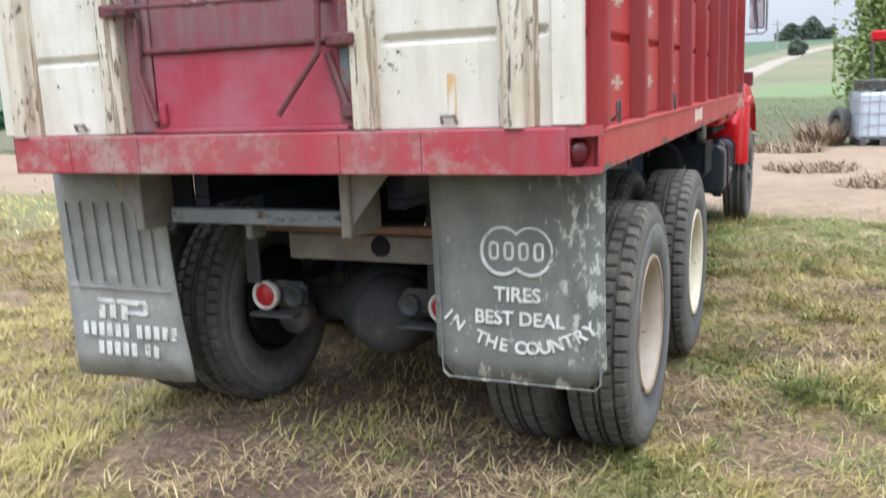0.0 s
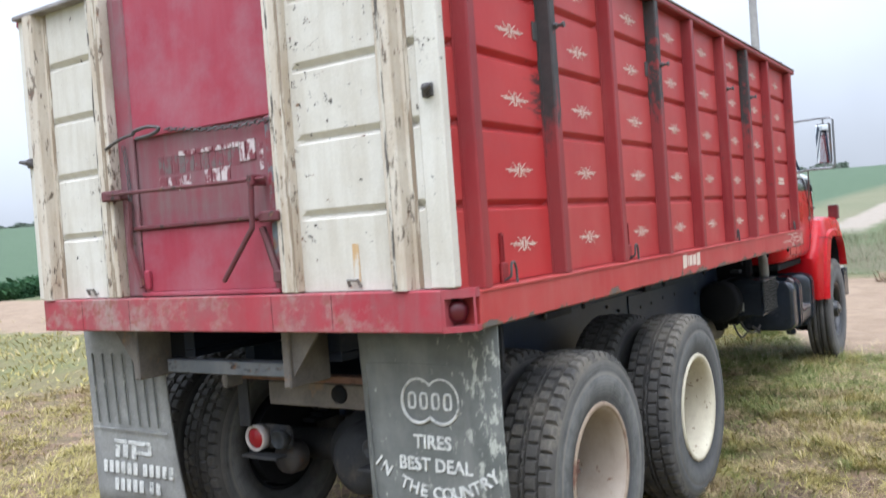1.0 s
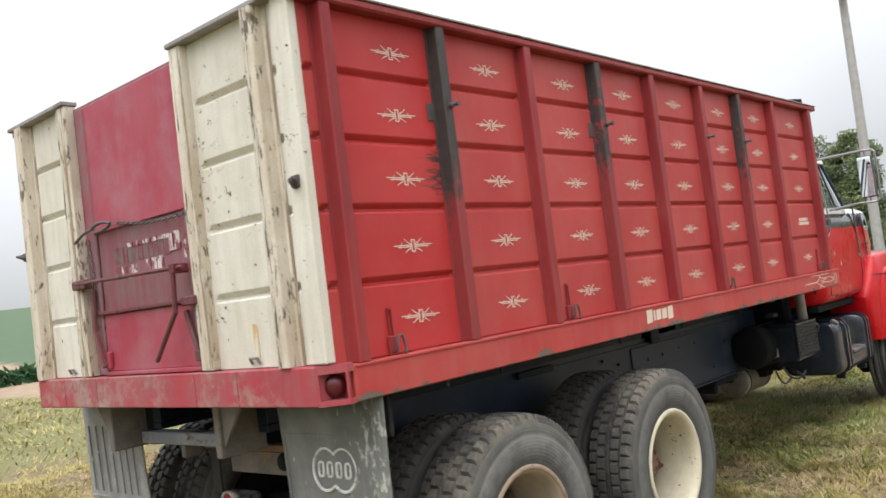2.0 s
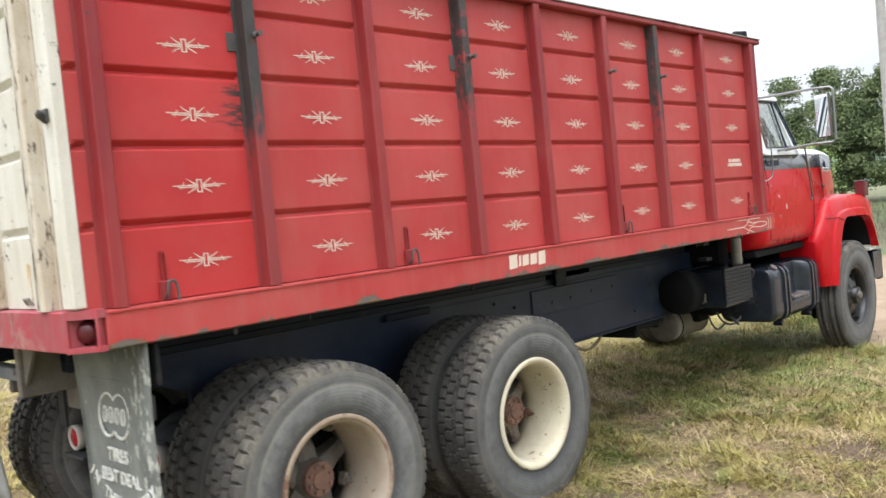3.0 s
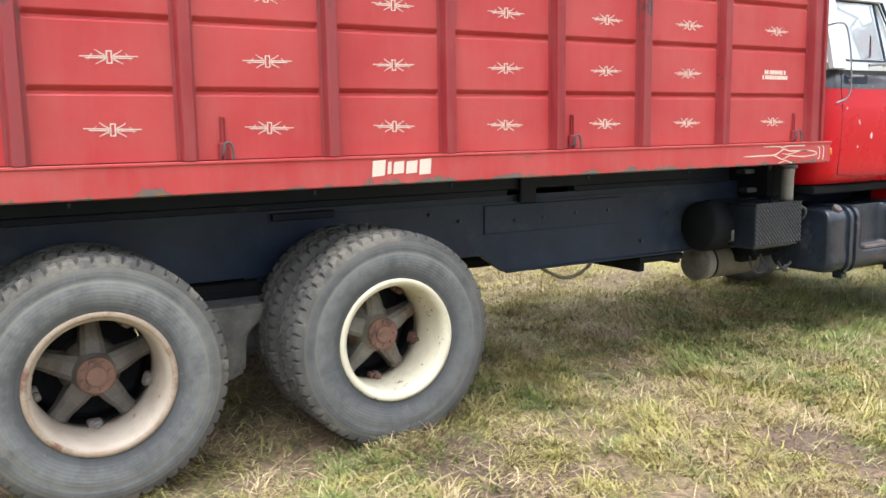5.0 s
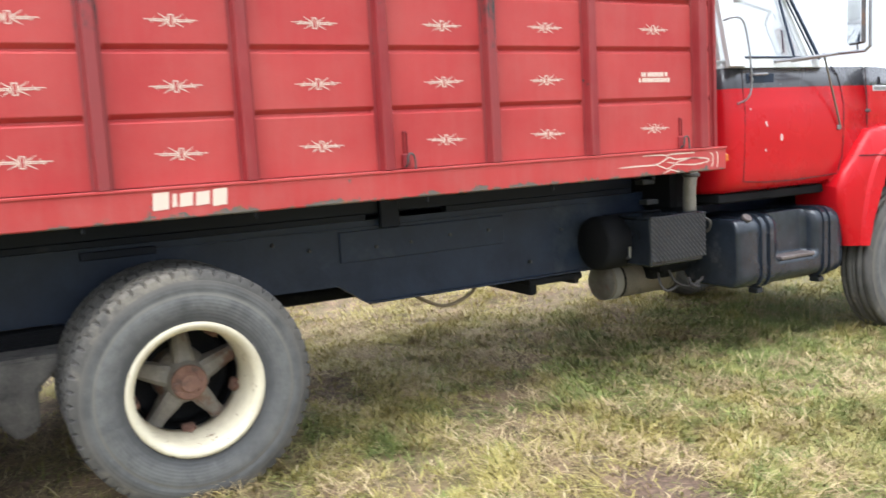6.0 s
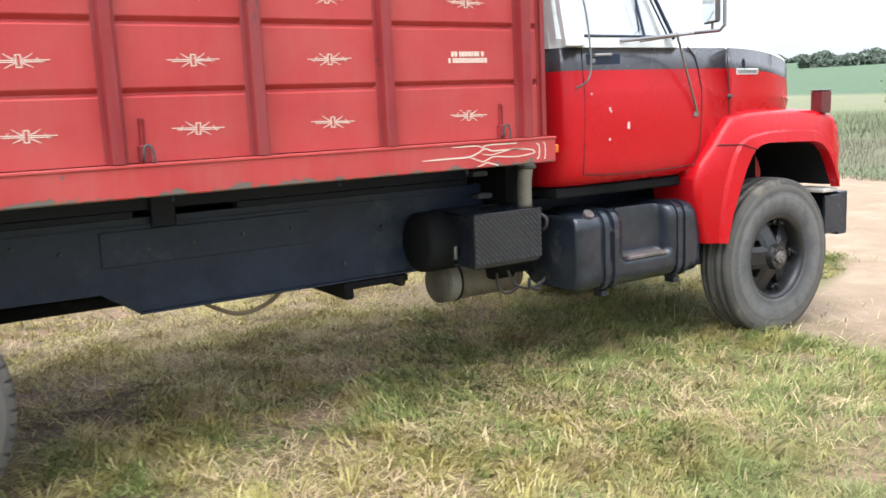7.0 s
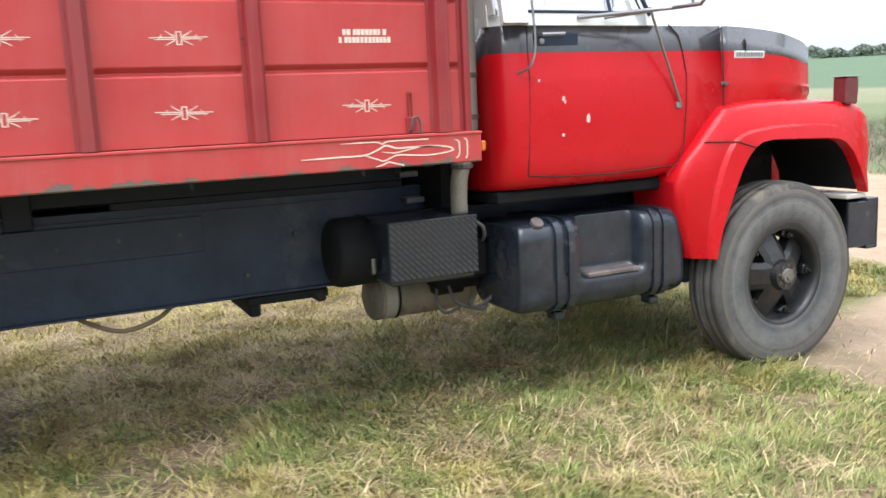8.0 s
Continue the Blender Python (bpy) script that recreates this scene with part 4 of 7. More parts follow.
# chassis
for s in (1, -1):
    b = bmesh.new()
    x0, x1 = sorted((s * 0.37, s * 0.45))
    prof = [(0.55, 0.96), (1.2, 0.75), (3.262, 0.73), (3.43, 0.615), (5.10, 0.605), (5.2, 0.70), (8.1, 0.70), (8.1, 0.92), (5.6, 0.95), (5.5, 1.085), (0.55, 1.085)]
    f1 = b.faces.new([b.verts.new((s * 0.45, y, z)) for y, z in prof])
    r = bmesh.ops.extrude_face_region(b, geom=[f1])
    bmesh.ops.translate(b, vec=(-s * 0.06, 0, 0), verts=[v for v in r["geom"] if isinstance(v, bmesh.types.BMVert)])
    bmesh.ops.recalc_face_normals(b, faces=b.faces)
    frame_rail = part("frame_rail", b, CHASSIS, truck, "black-painted steel chassis rail")
    # the box's own long sill, notched over a bolted plate
    b = bmesh.new()
    x0, x1 = sorted((s * 0.40, s * 0.47))
    for y0, y1, z0, z1 in ((0.2, LONG - 0.05, 1.1225, 1.222), (0.2, 3.44, 1.088, 1.122), (3.96, LONG - 0.05, 1.088, 1.122)):
        block(b, x0, x1, y0, y1, z0, z1, 0.003)
    part("hoist_rail", b, SILL, truck)
    part("mounting_plate", box(*sorted((s * 0.45, s * 0.461)), 3.28, 4.36, 0.858, 1.030, 0.003), CHASSIS, frame_rail)
    part("hinge_bracket", box(*sorted((s * 0.471, s * 0.50)), 3.52, 3.64, 1.035, 1.205, 0.006), SILL, frame_rail)
    part("hinge_bracket", box(*sorted((s * 0.471, s * 0.486)), 1.95, 2.30, 1.03, 1.07, 0.004), SILL, frame_rail)
    part("flange", box(*sorted((s * 0.45, s * 0.478)), 3.43, 5.08, 0.612, 0.622), CHASSIS, frame_rail)
    part("seam_strip", box(*sorted((s * 0.45, s * 0.462)), 2.2, 5.1, 1.040, 1.050), CHASSIS, frame_rail)
    for yy, zz in ((3.1, 0.95), (3.5, 0.93), (3.72, 0.935), (3.98, 0.95), (4.55, 0.72), (4.8, 0.9), (4.25, 0.95), (2.9, 1.0)):
        b = bmesh.new()
        lathe(b, [(0.448, 0.011), (0.468, 0.011), (0.470, 0.005)], 6)
        part("bolt", b, SILL_STEEL, frame_rail, at=pose(0, yy, zz, 0, 0, 0) if s > 0 else pose(0, yy, zz, 0, 0, 180))
for y in (1.6, 3.0, 4.4, 5.7, 7.6):
    part("crossmember", box(-0.368, 0.368, y - 0.04, y + 0.04, 0.80, 1.0, 0.01), UNDER, truck)
b = bmesh.new()
block(b, -0.44, 0.44, 4.55, 4.61, 0.50, 0.604, 0.01)
block(b, -0.44, 0.44, 4.90, 4.95, 0.53, 0.604, 0.01)
block(b, 0.28, 0.46, 4.54, 4.955, 0.562, 0.604, 0.006)
part("hanger", b, UNDER, truck)
b = bmesh.new()
tube(b, arc_points([(0.36, 3.70, 0.66), (0.37, 3.81, 0.575), (0.38, 3.97, 0.512), (0.37, 4.15, 0.56), (0.36, 4.24, 0.66)], 6), 0.012, 6)
part("brake_hose", b, HOSE, truck, "slack dusty brake hose")
# hoist cylinder and drive shaft
b = bmesh.new()
lathe(b, [(2.9, 0.0), (2.9, 0.07), (4.9, 0.07), (4.9, 0.0)], 16, "Y")
part("hoist_cylinder", b, CHASSIS, truck, "", True, at=pose(0, 0, 1.0))
b = bmesh.new()
lathe(b, [(1.1, 0.045), (6.2, 0.045)], 12, "Y")
part("drive_shaft", b, UNDER, truck, "", True, at=pose(0, 0, 0.62))


# ---- wheels ----
def tyre_mesh(name, radius, width, ribbed=False, wall=None):
    """A truck tyre: rounded side walls, a raised shoulder ring and a block or rib tread cut into the crown."""
    w, lugs = width / 2, 54
    n = lugs * 6
    side = [(0.62, 0.262), (0.86, 0.272), (0.885, 0.293), (0.97, 0.325), (1.0, 0.372), (0.988, 0.408), (0.976, 0.412), (0.976, 0.418), (0.984, 0.422), (0.962, 0.452), (0.95, 0.456), (0.945, 0.462), (0.90, 0.478)]
    crown = [(0.86, 0.492), (0.80, 0.499), (0.56, 0.503), (0.54, 0.484), (0.47, 0.484), (0.45, 0.504), (0.14, 0.505), (0.12, 0.486), (0.04, 0.486), (0.03, 0.505)]
    k = radius / 0.505
    half = [(a * w, r * k) for a, r in side + crown]
    profile = half + [(-a, r) for a, r in half[::-1]]
    first = len(side)

    def cut(i, j):
        jj = j if j < len(half) else len(profile) - 1 - j
        if jj < first or ribbed:
            return 0.0
        row = jj - first
        if row in (3, 4, 7, 8):
            return 0.0
        shift = (0 if row < 3 else 3 if row < 7 else 0) + (0 if j < len(half) else 2)
        deep = 0.019 if row < 3 else 0.014
        return -deep if (i + shift) % 6 == 0 else 0.0

    bm = bmesh.new()
    lathe(bm, profile, n if not ribbed else 96, "X", True, cut)
    for f in bm.faces:
        c = f.calc_center_median()
        f.material_index = 1 if math.hypot(c.y, c.z) < 0.466 * k and abs(c.x) > w * 0.6 else 0
        f.smooth = ribbed or math.hypot(c.y, c.z) < 0.47 * k
    return finish(name, bm, [RUBBER, wall or (RUBBER_NEWER if ribbed else RUBBER_DUSTY)])


def rim_mesh(name, material, depth):
    """A demountable rim: rolled flange, bead seat and a deep barrel, with its real thickness."""
    prof = [(0.0, 0.266), (0.007, 0.278), (0.006, 0.292), (-0.006, 0.296), (-0.012, 0.290), (-0.012, 0.279), (-0.05, 0.268), (-depth, 0.258), (-depth, 0.248), (-depth * 0.75, 0.244), (-0.05, 0.250), (-0.014, 0.257)]
    bm = bmesh.new()
    lathe(bm, prof, 56, "X", True)
    return finish(name, bm, material, True)


def spider_mesh(name, material, bulge, hub_r):
    """The cast hub of a five-spoke wheel centre."""
    bm = bmesh.new()
    lathe(bm, [(-0.14, 0.0), (-0.14, 0.13), (-0.06, 0.125), (-0.02, hub_r * 1.25), (bulge * 0.7, hub_r), (bulge, hub_r * 0.92), (bulge, 0.0)], 28)
    bmesh.ops.recalc_face_normals(bm, faces=bm.faces)
    return finish(name, bm, material)


def spoke_mesh(name, material, broad, bulge, flare=1.0):
    """One cast spoke, which swells where it meets the hub."""
    bm = bmesh.new()
    rows = []
    for r, half_w, x0, x1 in ((0.06, 0.048 * broad, -0.09, bulge * 0.55), (0.13, 0.042 * broad, -0.09, bulge * 0.25), (0.20, 0.034 * broad * flare, -0.10, -0.015), (0.247, 0.036 * broad * flare, -0.10, -0.03)):
        rows.append([(x, r, q) for x, q in ((x0, -half_w), (x1 - 0.018, -half_w), (x1, -half_w * 0.55), (x1, half_w * 0.55), (x1 - 0.018, half_w), (x0, half_w))])
    vs = grid_skin(bm, rows, close=True)
    bm.faces.new(vs[-1])
    bm.faces.new(vs[0])
    bmesh.ops.recalc_face_normals(bm, faces=bm.faces)
    return finish(name, bm, material)


def clamp_mesh(name, material):
    """The wedge clamp and nut at the end of a spoke."""
    bm = bmesh.new()
    block(bm, -0.055, 0.0, -0.030, 0.030, 0.218, 0.256, 0.008)
    lathe(bm, [(0.0, 0.017), (0.022, 0.016), (0.023, 0.009), (0.038, 0.009)], 6)
    for v in bm.verts:
        if abs(v.co.z) < 0.03 and v.co.x >= -0.001 and math.hypot(v.co.y, v.co.z) < 0.02:
            v.co.z += 0.232
    return finish(name, bm, material)


def cap_mesh(name, material, r):
    bm = bmesh.new()
    lathe(bm, [(-0.01, r), (0.008, r), (0.013, r * 0.92), (0.014, r * 0.55), (0.022, r * 0.5), (0.022, 0.0)], 24)
    return finish(name, bm, material)


DRIVE_TYRE, DARK_TYRE, STEER_TYRE = tyre_mesh("drive_tyre", 0.515, 0.265), tyre_mesh("dark_drive_tyre", 0.515, 0.265, wall=RUBBER_DARK), tyre_mesh("steer_tyre", 0.535, 0.25, True)
RING_EDGE = rough_stuff("rusty_ring_paint", (0.36, 0.29, 0.215), (0.27, 0.19, 0.13), 0.8, 7.0, third=(0.17, 0.085, 0.055), third_cut=0.55)
REAR_RIM, REAR_RIM_OLD = rim_mesh("cream_rim", RIM_CREAM, 0.30), rim_mesh("rusty_rim", RIM_RUSTY, 0.30)
FRONT_RIM = rim_mesh("black_rim", BLACK_WHEEL, 0.20)
OILY_SPIDER = (spider_mesh("oily_hub", CAST_DARK, 0.07, 0.082), spoke_mesh("oily_spoke", CAST_DARK, 1.1, 0.07))
REAR_SPIDER = (spider_mesh("grey_hub", CAST, 0.07, 0.082), spoke_mesh("grey_spoke", CAST, 1.0, 0.07))
FRONT_SPIDER = (spider_mesh("black_hub", BLACK_WHEEL, 0.07, 0.085), spoke_mesh("black_spoke", BLACK_WHEEL, 1.75, 0.07, 1.35))
OILY_CLAMP = clamp_mesh("oily_clamp", CAST)
REAR_CLAMP, FRONT_CLAMP = clamp_mesh("rusty_clamp", RUST), clamp_mesh("black_clamp", BLACK_WHEEL)
DRUM = finish("brake_drum", lathe(bmesh.new(), [(-0.22, 0.0), (-0.22, 0.235), (-0.03, 0.235), (-0.015, 0.215), (-0.02, 0.19), (-0.01, 0.0)], 36), UNDER)
LOCK_RING = finish("lock_ring", lathe(bmesh.new(), [(-0.008, 0.272), (0.006, 0.270), (0.010, 0.279), (0.009, 0.292), (-0.004, 0.298)], 56, "X", True), RING_EDGE, True)
CAP_BOLT = finish("cap_bolt", lathe(bmesh.new(), [(-0.005, 0.011), (0.012, 0.010), (0.013, 0.0)], 6), RUST)
DARK_BOLT = finish("dark_bolt", lathe(bmesh.new(), [(-0.03, 0.009), (-0.012, 0.009), (-0.011, 0.0)], 6), DARK_STEEL)
REAR_CAP, FRONT_CAP = cap_mesh("rusty_cap", RUST, 0.078), cap_mesh("oily_cap", CAST_DARK, 0.042)


def wheel(x, y, z, sign, spin, tyre, rim, spider, clamp, cap, centre, seat, inner=None, label=""):
    """A wheel: the cast centre, with tyre, rim, clamps and cap on it; inner adds the second tyre of a dual pair."""
    turn = 0 if sign > 0 else 180
    hub = part("wheel", spider[0], None, truck, label, at=pose(x, y, z, 0, 0, turn) @ pose(centre, 0, 0, spin, 0, 0))
    part("tyre", tyre, None, hub, "dusty worn black truck tyre", at=pose(-centre, 0, 0))
    part("rim", rim, None, hub, at=pose(seat - centre, 0, 0))
    if rim is REAR_RIM_OLD:
        part("lock_ring", LOCK_RING, None, hub, "rusty lock ring", at=pose(seat - centre, 0, 0))
    for s in range(5):
        part("spoke", spider[1], None, hub, at=pose(0, 0, 0, 72 * s, 0, 0))
        part("clamp", clamp, None, hub, at=pose(-0.008, 0, 0, 72 * s - 90 + 180, 0, 0))
    part("cap", cap, None, hub, at=pose(0.075, 0, 0))
    part("brake_drum", DRUM, None, hub, at=pose(-0.125, 0, 0))
    for i in range(8):
        a = 2 * math.pi * i / 8
        part("bolt", CAP_BOLT if inner else DARK_BOLT, None, hub, at=pose(0.086, 0.058 * math.cos(a), 0.058 * math.sin(a)))
    if inner:
        part("inner_tyre", tyre, None, hub, at=pose(-centre - inner, 0, 0, 3, 0, 0))
        part("inner_rim", finish("inner_rim", lathe(bmesh.new(), [(-0.1, 0.272), (-0.1, 0.255), (0.1, 0.255), (0.1, 0.272)], 40, "X", True), UNDER), None, hub, at=pose(-centre - inner, 0, 0))
    return hub


for s in (1, -1):
    wheel(s * 1.090, 0.972, 0.508, s, 17, DRIVE_TYRE, REAR_RIM_OLD, OILY_SPIDER, OILY_CLAMP, REAR_CAP, -0.115, 0.114, 0.33, "dual rear wheel with rusty cream rim")
    wheel(s * 1.104, 2.280, 0.508, s, 90, DARK_TYRE, REAR_RIM, REAR_SPIDER, REAR_CLAMP, REAR_CAP, -0.115, 0.120, 0.33, "dual rear wheel with cream-painted rim")
    wheel(s * 1.035, 7.437, 0.460, s, 35, STEER_TYRE, FRONT_RIM, FRONT_SPIDER, FRONT_CLAMP, FRONT_CAP, 0.045, 0.095, None, "front wheel with black five-spoke centre")

# axles with their round differential housings
for y in (0.972, 2.280):
    b = bmesh.new()
    lathe(b, [(-0.60, 0.075), (-0.25, 0.085), (-0.20, 0.14), (-0.10, 0.205), (0.0, 0.215), (0.10, 0.205), (0.20, 0.14), (0.25, 0.085), (0.60, 0.075)], 24)
    part("axle", b, GRIMY, truck, "", True, at=pose(0, y, 0.505))
    b = bmesh.new()
    lathe(b, [(-0.30, 0.0), (-0.29, 0.09), (-0.24, 0.155), (-0.12, 0.19), (0.12, 0.18)], 24, "Y")
    part("differential", b, GRIMY, truck, "", True, at=pose(0.06, y, 0.505))
    for s in (1, -1):
        b = bmesh.new()
        lathe(b, [(0.0, 0.0), (0.0, 0.075), (0.03, 0.085), (0.09, 0.085), (0.12, 0.06), (0.16, 0.02), (0.16, 0.0)], 16, "Y")
        part("brake_chamber", b, DARK_STEEL, truck, "", True, at=pose(s * 0.40, y - 0.26, 0.49))
part("front_axle", box(-0.95, 0.95, 7.41, 7.51, 0.37, 0.47, 0.02), UNDER, truck)
# spring seats between the tandem wheels
for s in (1, -1):
    b = bmesh.new()
    f = b.faces.new([b.verts.new((s * 0.77, y, z)) for y, z in ((1.43, 0.665), (1.82, 0.665), (1.78, 0.59), (1.70, 0.52), (1.69, 0.34), (1.60, 0.30), (1.53, 0.38), (1.49, 0.56))])
    r = bmesh.ops.extrude_face_region(b, geom=[f])
    bmesh.ops.translate(b, vec=(-s * 0.21, 0, 0), verts=[v for v in r["geom"] if isinstance(v, bmesh.types.BMVert)])
    bmesh.ops.recalc_face_normals(b, faces=b.faces)
    bmesh.ops.bevel(b, geom=list(b.edges), offset=0.015, segments=2, affect="EDGES")
    part("trunnion", b, MUDDY, truck, "grey cast suspension bracket")
    # plates that carry the bracket under the chassis rail, with an open gap between them
    for y0, y1 in ((1.20, 1.51), (1.81, 2.06)):
        part("bracket_plate", box(*sorted((s * 0.40, s * 0.446)), y0, y1, 0.60, 0.738, 0.004), CHASSIS, truck)
    part("bracket_bar", box(*sorted((s * 0.44, s * 0.56)), 1.46, 1.84, 0.645, 0.664, 0.004), MUDDY, truck)
    b = bmesh.new()
    for i in range(7):
        block(b, *sorted((s * 0.46, s * 0.54)), 1.61 - 0.60 + 0.06 * i, 1.61 + 0.60 - 0.06 * i, 0.60 + 0.02 * i, 0.618 + 0.02 * i)
    part("leaf_spring", b, UNDER, truck)

# ---- mud flaps and rear underparts ----
def flap_y(y, u, v, lean=0.0):
    return y + 0.035 * u * u + 0.010 * math.sin(4 * u + 2 * v) + lean * u * 0.1 * v


def flap(x0, x1, z0, z1, y, lean, label, rubber):
    rows = []
    for k in range(9):
        u = k / 8
        z = z1 + (z0 - z1) * u
        row = []
        for i in range(9):
            v = i / 8
            x = x0 + (x1 - x0) * v
            round_off = 0.0
            side_in = 0.0
            if u > 0.99:
                round_off = (0.012 if lean else 0.055) * max(0.0, abs(2 * v - 1) - 0.72) / 0.28
                side_in = (0.006 if lean else 0.03) if abs(2 * v - 1) > 0.99 else 0.0
            x -= math.copysign(side_in, 2 * v - 1)
            row.append((x + (u * (0.05 * v - 0.012) if lean else 0.0), flap_y(y, u, v, lean), z + round_off + 0.012 * math.sin(3 * v)))
        rows.append(row)
    bm = bmesh.new()
    grid_skin(bm, rows)
    thicken(bm, 0.012)
    ob = part("mud_flap", bm, rubber, truck, label, True)
    return ob


def on_flap(me, ob, x, y, z, turn=0.0, name="lettering"):
    """Lays a flat lettering mesh on the rear face of a flap."""
    me.materials.clear()
    me.materials.append(LETTER)
    right = x > 0
    u = (1.235 - z) / (0.773 if right else 0.95)
    v = (x - 0.575) / 0.62 if right else (x + 1.24) / 0.61
    return part(name, me, None, ob, at=pose(x, flap_y(0.19, u, v) - 0.0135 if right else flap_y(0.215, u, v, 0.42) - 0.0135, z, 90 - 4, turn, 0))


right_flap = flap(0.575, 1.195, 0.462, 1.235, 0.19, 0.0, "black rubber mud flap with raised white lettering", FLAP)
left_flap = flap(-1.24, -0.66, 0.285, 1.235, 0.215, 0.42, "grey-black rubber mud flap, bent, with faded white lettering", FLAP_GREY)
# the maker's mark: two joined rings round four plain bars
b = bmesh.new()
for s in (-1, 1):
    pts = [(s * (0.052 + 0.075 * math.cos(a)), 0.082 * math.sin(a), 0) for a in np.linspace(-2.35, 2.35, 22)]
    tube(b, pts, 0.0065, 6)
on_flap(finish("ring_mark", b, LETTER), right_flap, 0.89, 0.155, 0.955, name="ring_mark")
for i in range(4):
    b = bmesh.new()
    tube(b, [(0.0145 * math.copysign(abs(math.cos(a)) ** 0.55, math.cos(a)), 0.028 * math.copysign(abs(math.sin(a)) ** 0.55, math.sin(a)), 0) for a in np.linspace(0, 2 * math.pi, 17)], 0.0055, 5)
    on_flap(finish("bar_mark", b, LETTER), right_flap, 0.808 + 0.054 * i, 0.152, 0.955, name="bar_mark")
on_flap(words("TIRES", 0.070), right_flap, 0.890, 0.129, 0.80)
on_flap(words("BEST DEAL", 0.068), right_flap, 0.893, 0.116, 0.715)
centre_x, centre_z, radius = 0.895, 1.02, 0.41
for text, a0 in (("IN", -38), ("THE", -15), ("COUNTRY", 19)):
    span = 6.3
    for i, ch in enumerate(text):
        a = radians(a0 + span * (i - (len(text) - 1) / 2) + (0 if text != "COUNTRY" else 0))
        on_flap(words(ch, 0.064), right_flap, centre_x + radius * math.sin(a), 0.103 if abs(a) < 0.4 else 0.108, centre_z - radius * math.cos(a), -math.degrees(a))
b = bmesh.new()
rim_line = [(0.595, 0.50), (0.595, 1.09), (1.175, 1.09), (1.175, 0.50), (1.155, 0.478), (0.615, 0.478)]
for (xa, za), (xb, zb) in zip(rim_line, rim_line[1:] + rim_line[:1]):
    ya, yb = (flap_y(0.19, (1.235 - q) / 0.773, 0.5) - 0.012 for q in (za, zb))
    tube(b, [(xa, ya, za), (xb, yb, zb)], 0.004, 5)
part("raised_edge", b, FLAP, right_flap)
# the left flap's maker's mark and its two lines, as plain bars
for x, z, w, h in ((-1.062, 0.600, 0.036, 0.062), (-1.030, 0.650, 0.10, 0.020), (-1.0, 0.602, 0.036, 0.066), (-0.945, 0.650, 0.055, 0.020), (-0.935, 0.602, 0.036, 0.066), (-0.865, 0.648, 0.12, 0.022), (-0.815, 0.622, 0.026, 0.05), (-0.865, 0.600, 0.11, 0.018)):
    on_flap(finish("bar_mark", box(-w / 2, w / 2, -h / 2, h / 2, -0.002, 0.004, 0.002), LETTER), left_flap, x, 0.158, z, name="bar_mark")
for x, z, count, gap_after in ((-1.180, 0.517, 11, 5), (-1.105, 0.430, 7, 4)):
    for i in range(count):
        on_flap(finish("bar_mark", box(-0.0155, 0.0155, -0.030, 0.030, -0.002, 0.004, 0.003), LETTER), left_flap, x + 0.010, 0.15, z, name="bar_mark")
        x += 0.046 + (0.026 if i == gap_after else 0.0)
for x in (-1.19, -1.11, -1.03, -0.95, -0.87, -0.80, -0.73):
    b = bmesh.new()
    tube(b, [(x, 0.2075, 1.09), (x + 0.006, 0.2095, 0.92), (x + 0.014, 0.2125, 0.74)], 0.0045, 5)
    part("rib", b, FLAP, left_flap)
b = bmesh.new()
tube(b, [(-1.225, 0.2115, 0.715), (-0.65, 0.2125, 0.715)], 0.0045, 5)
part("rib", b, FLAP_GREY, left_flap)

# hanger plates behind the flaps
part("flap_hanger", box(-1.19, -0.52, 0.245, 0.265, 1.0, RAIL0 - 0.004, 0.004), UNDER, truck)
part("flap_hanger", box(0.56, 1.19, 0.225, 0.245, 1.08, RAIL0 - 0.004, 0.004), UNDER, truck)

BAR_BLUE = paint("worn_bar_paint", (0.20, 0.215, 0.24), (0.11, 0.125, 0.155), 0.6, (0.30, 0.29, 0.28), 0.8, (0.035, 0.036, 0.042), 0.56, 9.0, 0.3, chip_stretch=(0.6, 1.0, 1.2), chip_soft=0.06)
BRACKET_TAN = rough_stuff("muddy_bracket_steel", (0.10, 0.092, 0.085), (0.20, 0.175, 0.15), 0.8, 7.0, third=(0.26, 0.16, 0.09), third_cut=0.57)
# rear hinge brackets, tow bar, lamp bracket
for x, s in ((0.30, 1), (-0.64, -1)):
    b = bmesh.new()
    block(b, x - 0.02, x + 0.02, 0.06, 0.30, 1.0, RAIL0 - 0.004, 0.006)
    f = b.faces.new([b.verts.new((x, 0.08, 1.02)), b.verts.new((x + s * 0.17, 0.08, 1.232)), b.verts.new((x, 0.08, 1.232))])
    r = bmesh.ops.extrude_face_region(b, geom=[f])
    bmesh.ops.translate(b, vec=(0, 0.012, 0), verts=[v for v in r["geom"] if isinstance(v, bmesh.types.BMVert)])
    bmesh.ops.recalc_face_normals(b, faces=b.faces)
    part("hinge_bracket", b, BRACKET_TAN, truck, "dirty steel hinge bracket with rusty edge")
b = bmesh.new()
block(b, -0.60, 0.28, 0.20, 0.215, 1.015, 1.075, 0.004)
block(b, -0.60, 0.28, 0.215, 0.27, 1.062, 1.075, 0.003)
part("cross_bar", b, BAR_BLUE, truck, "worn blue-grey painted steel cross bar")
part("cross_bar", box(-0.30, 0.58, 0.36, 0.42, 0.965, 0.995, 0.004), RUST, truck, "rusty steel cross bar")
part("cross_bar", box(-0.20, 0.60, 0.44, 0.50, 0.835, 0.945, 0.006), BRACKET_TAN, truck, "muddy steel cross bar")
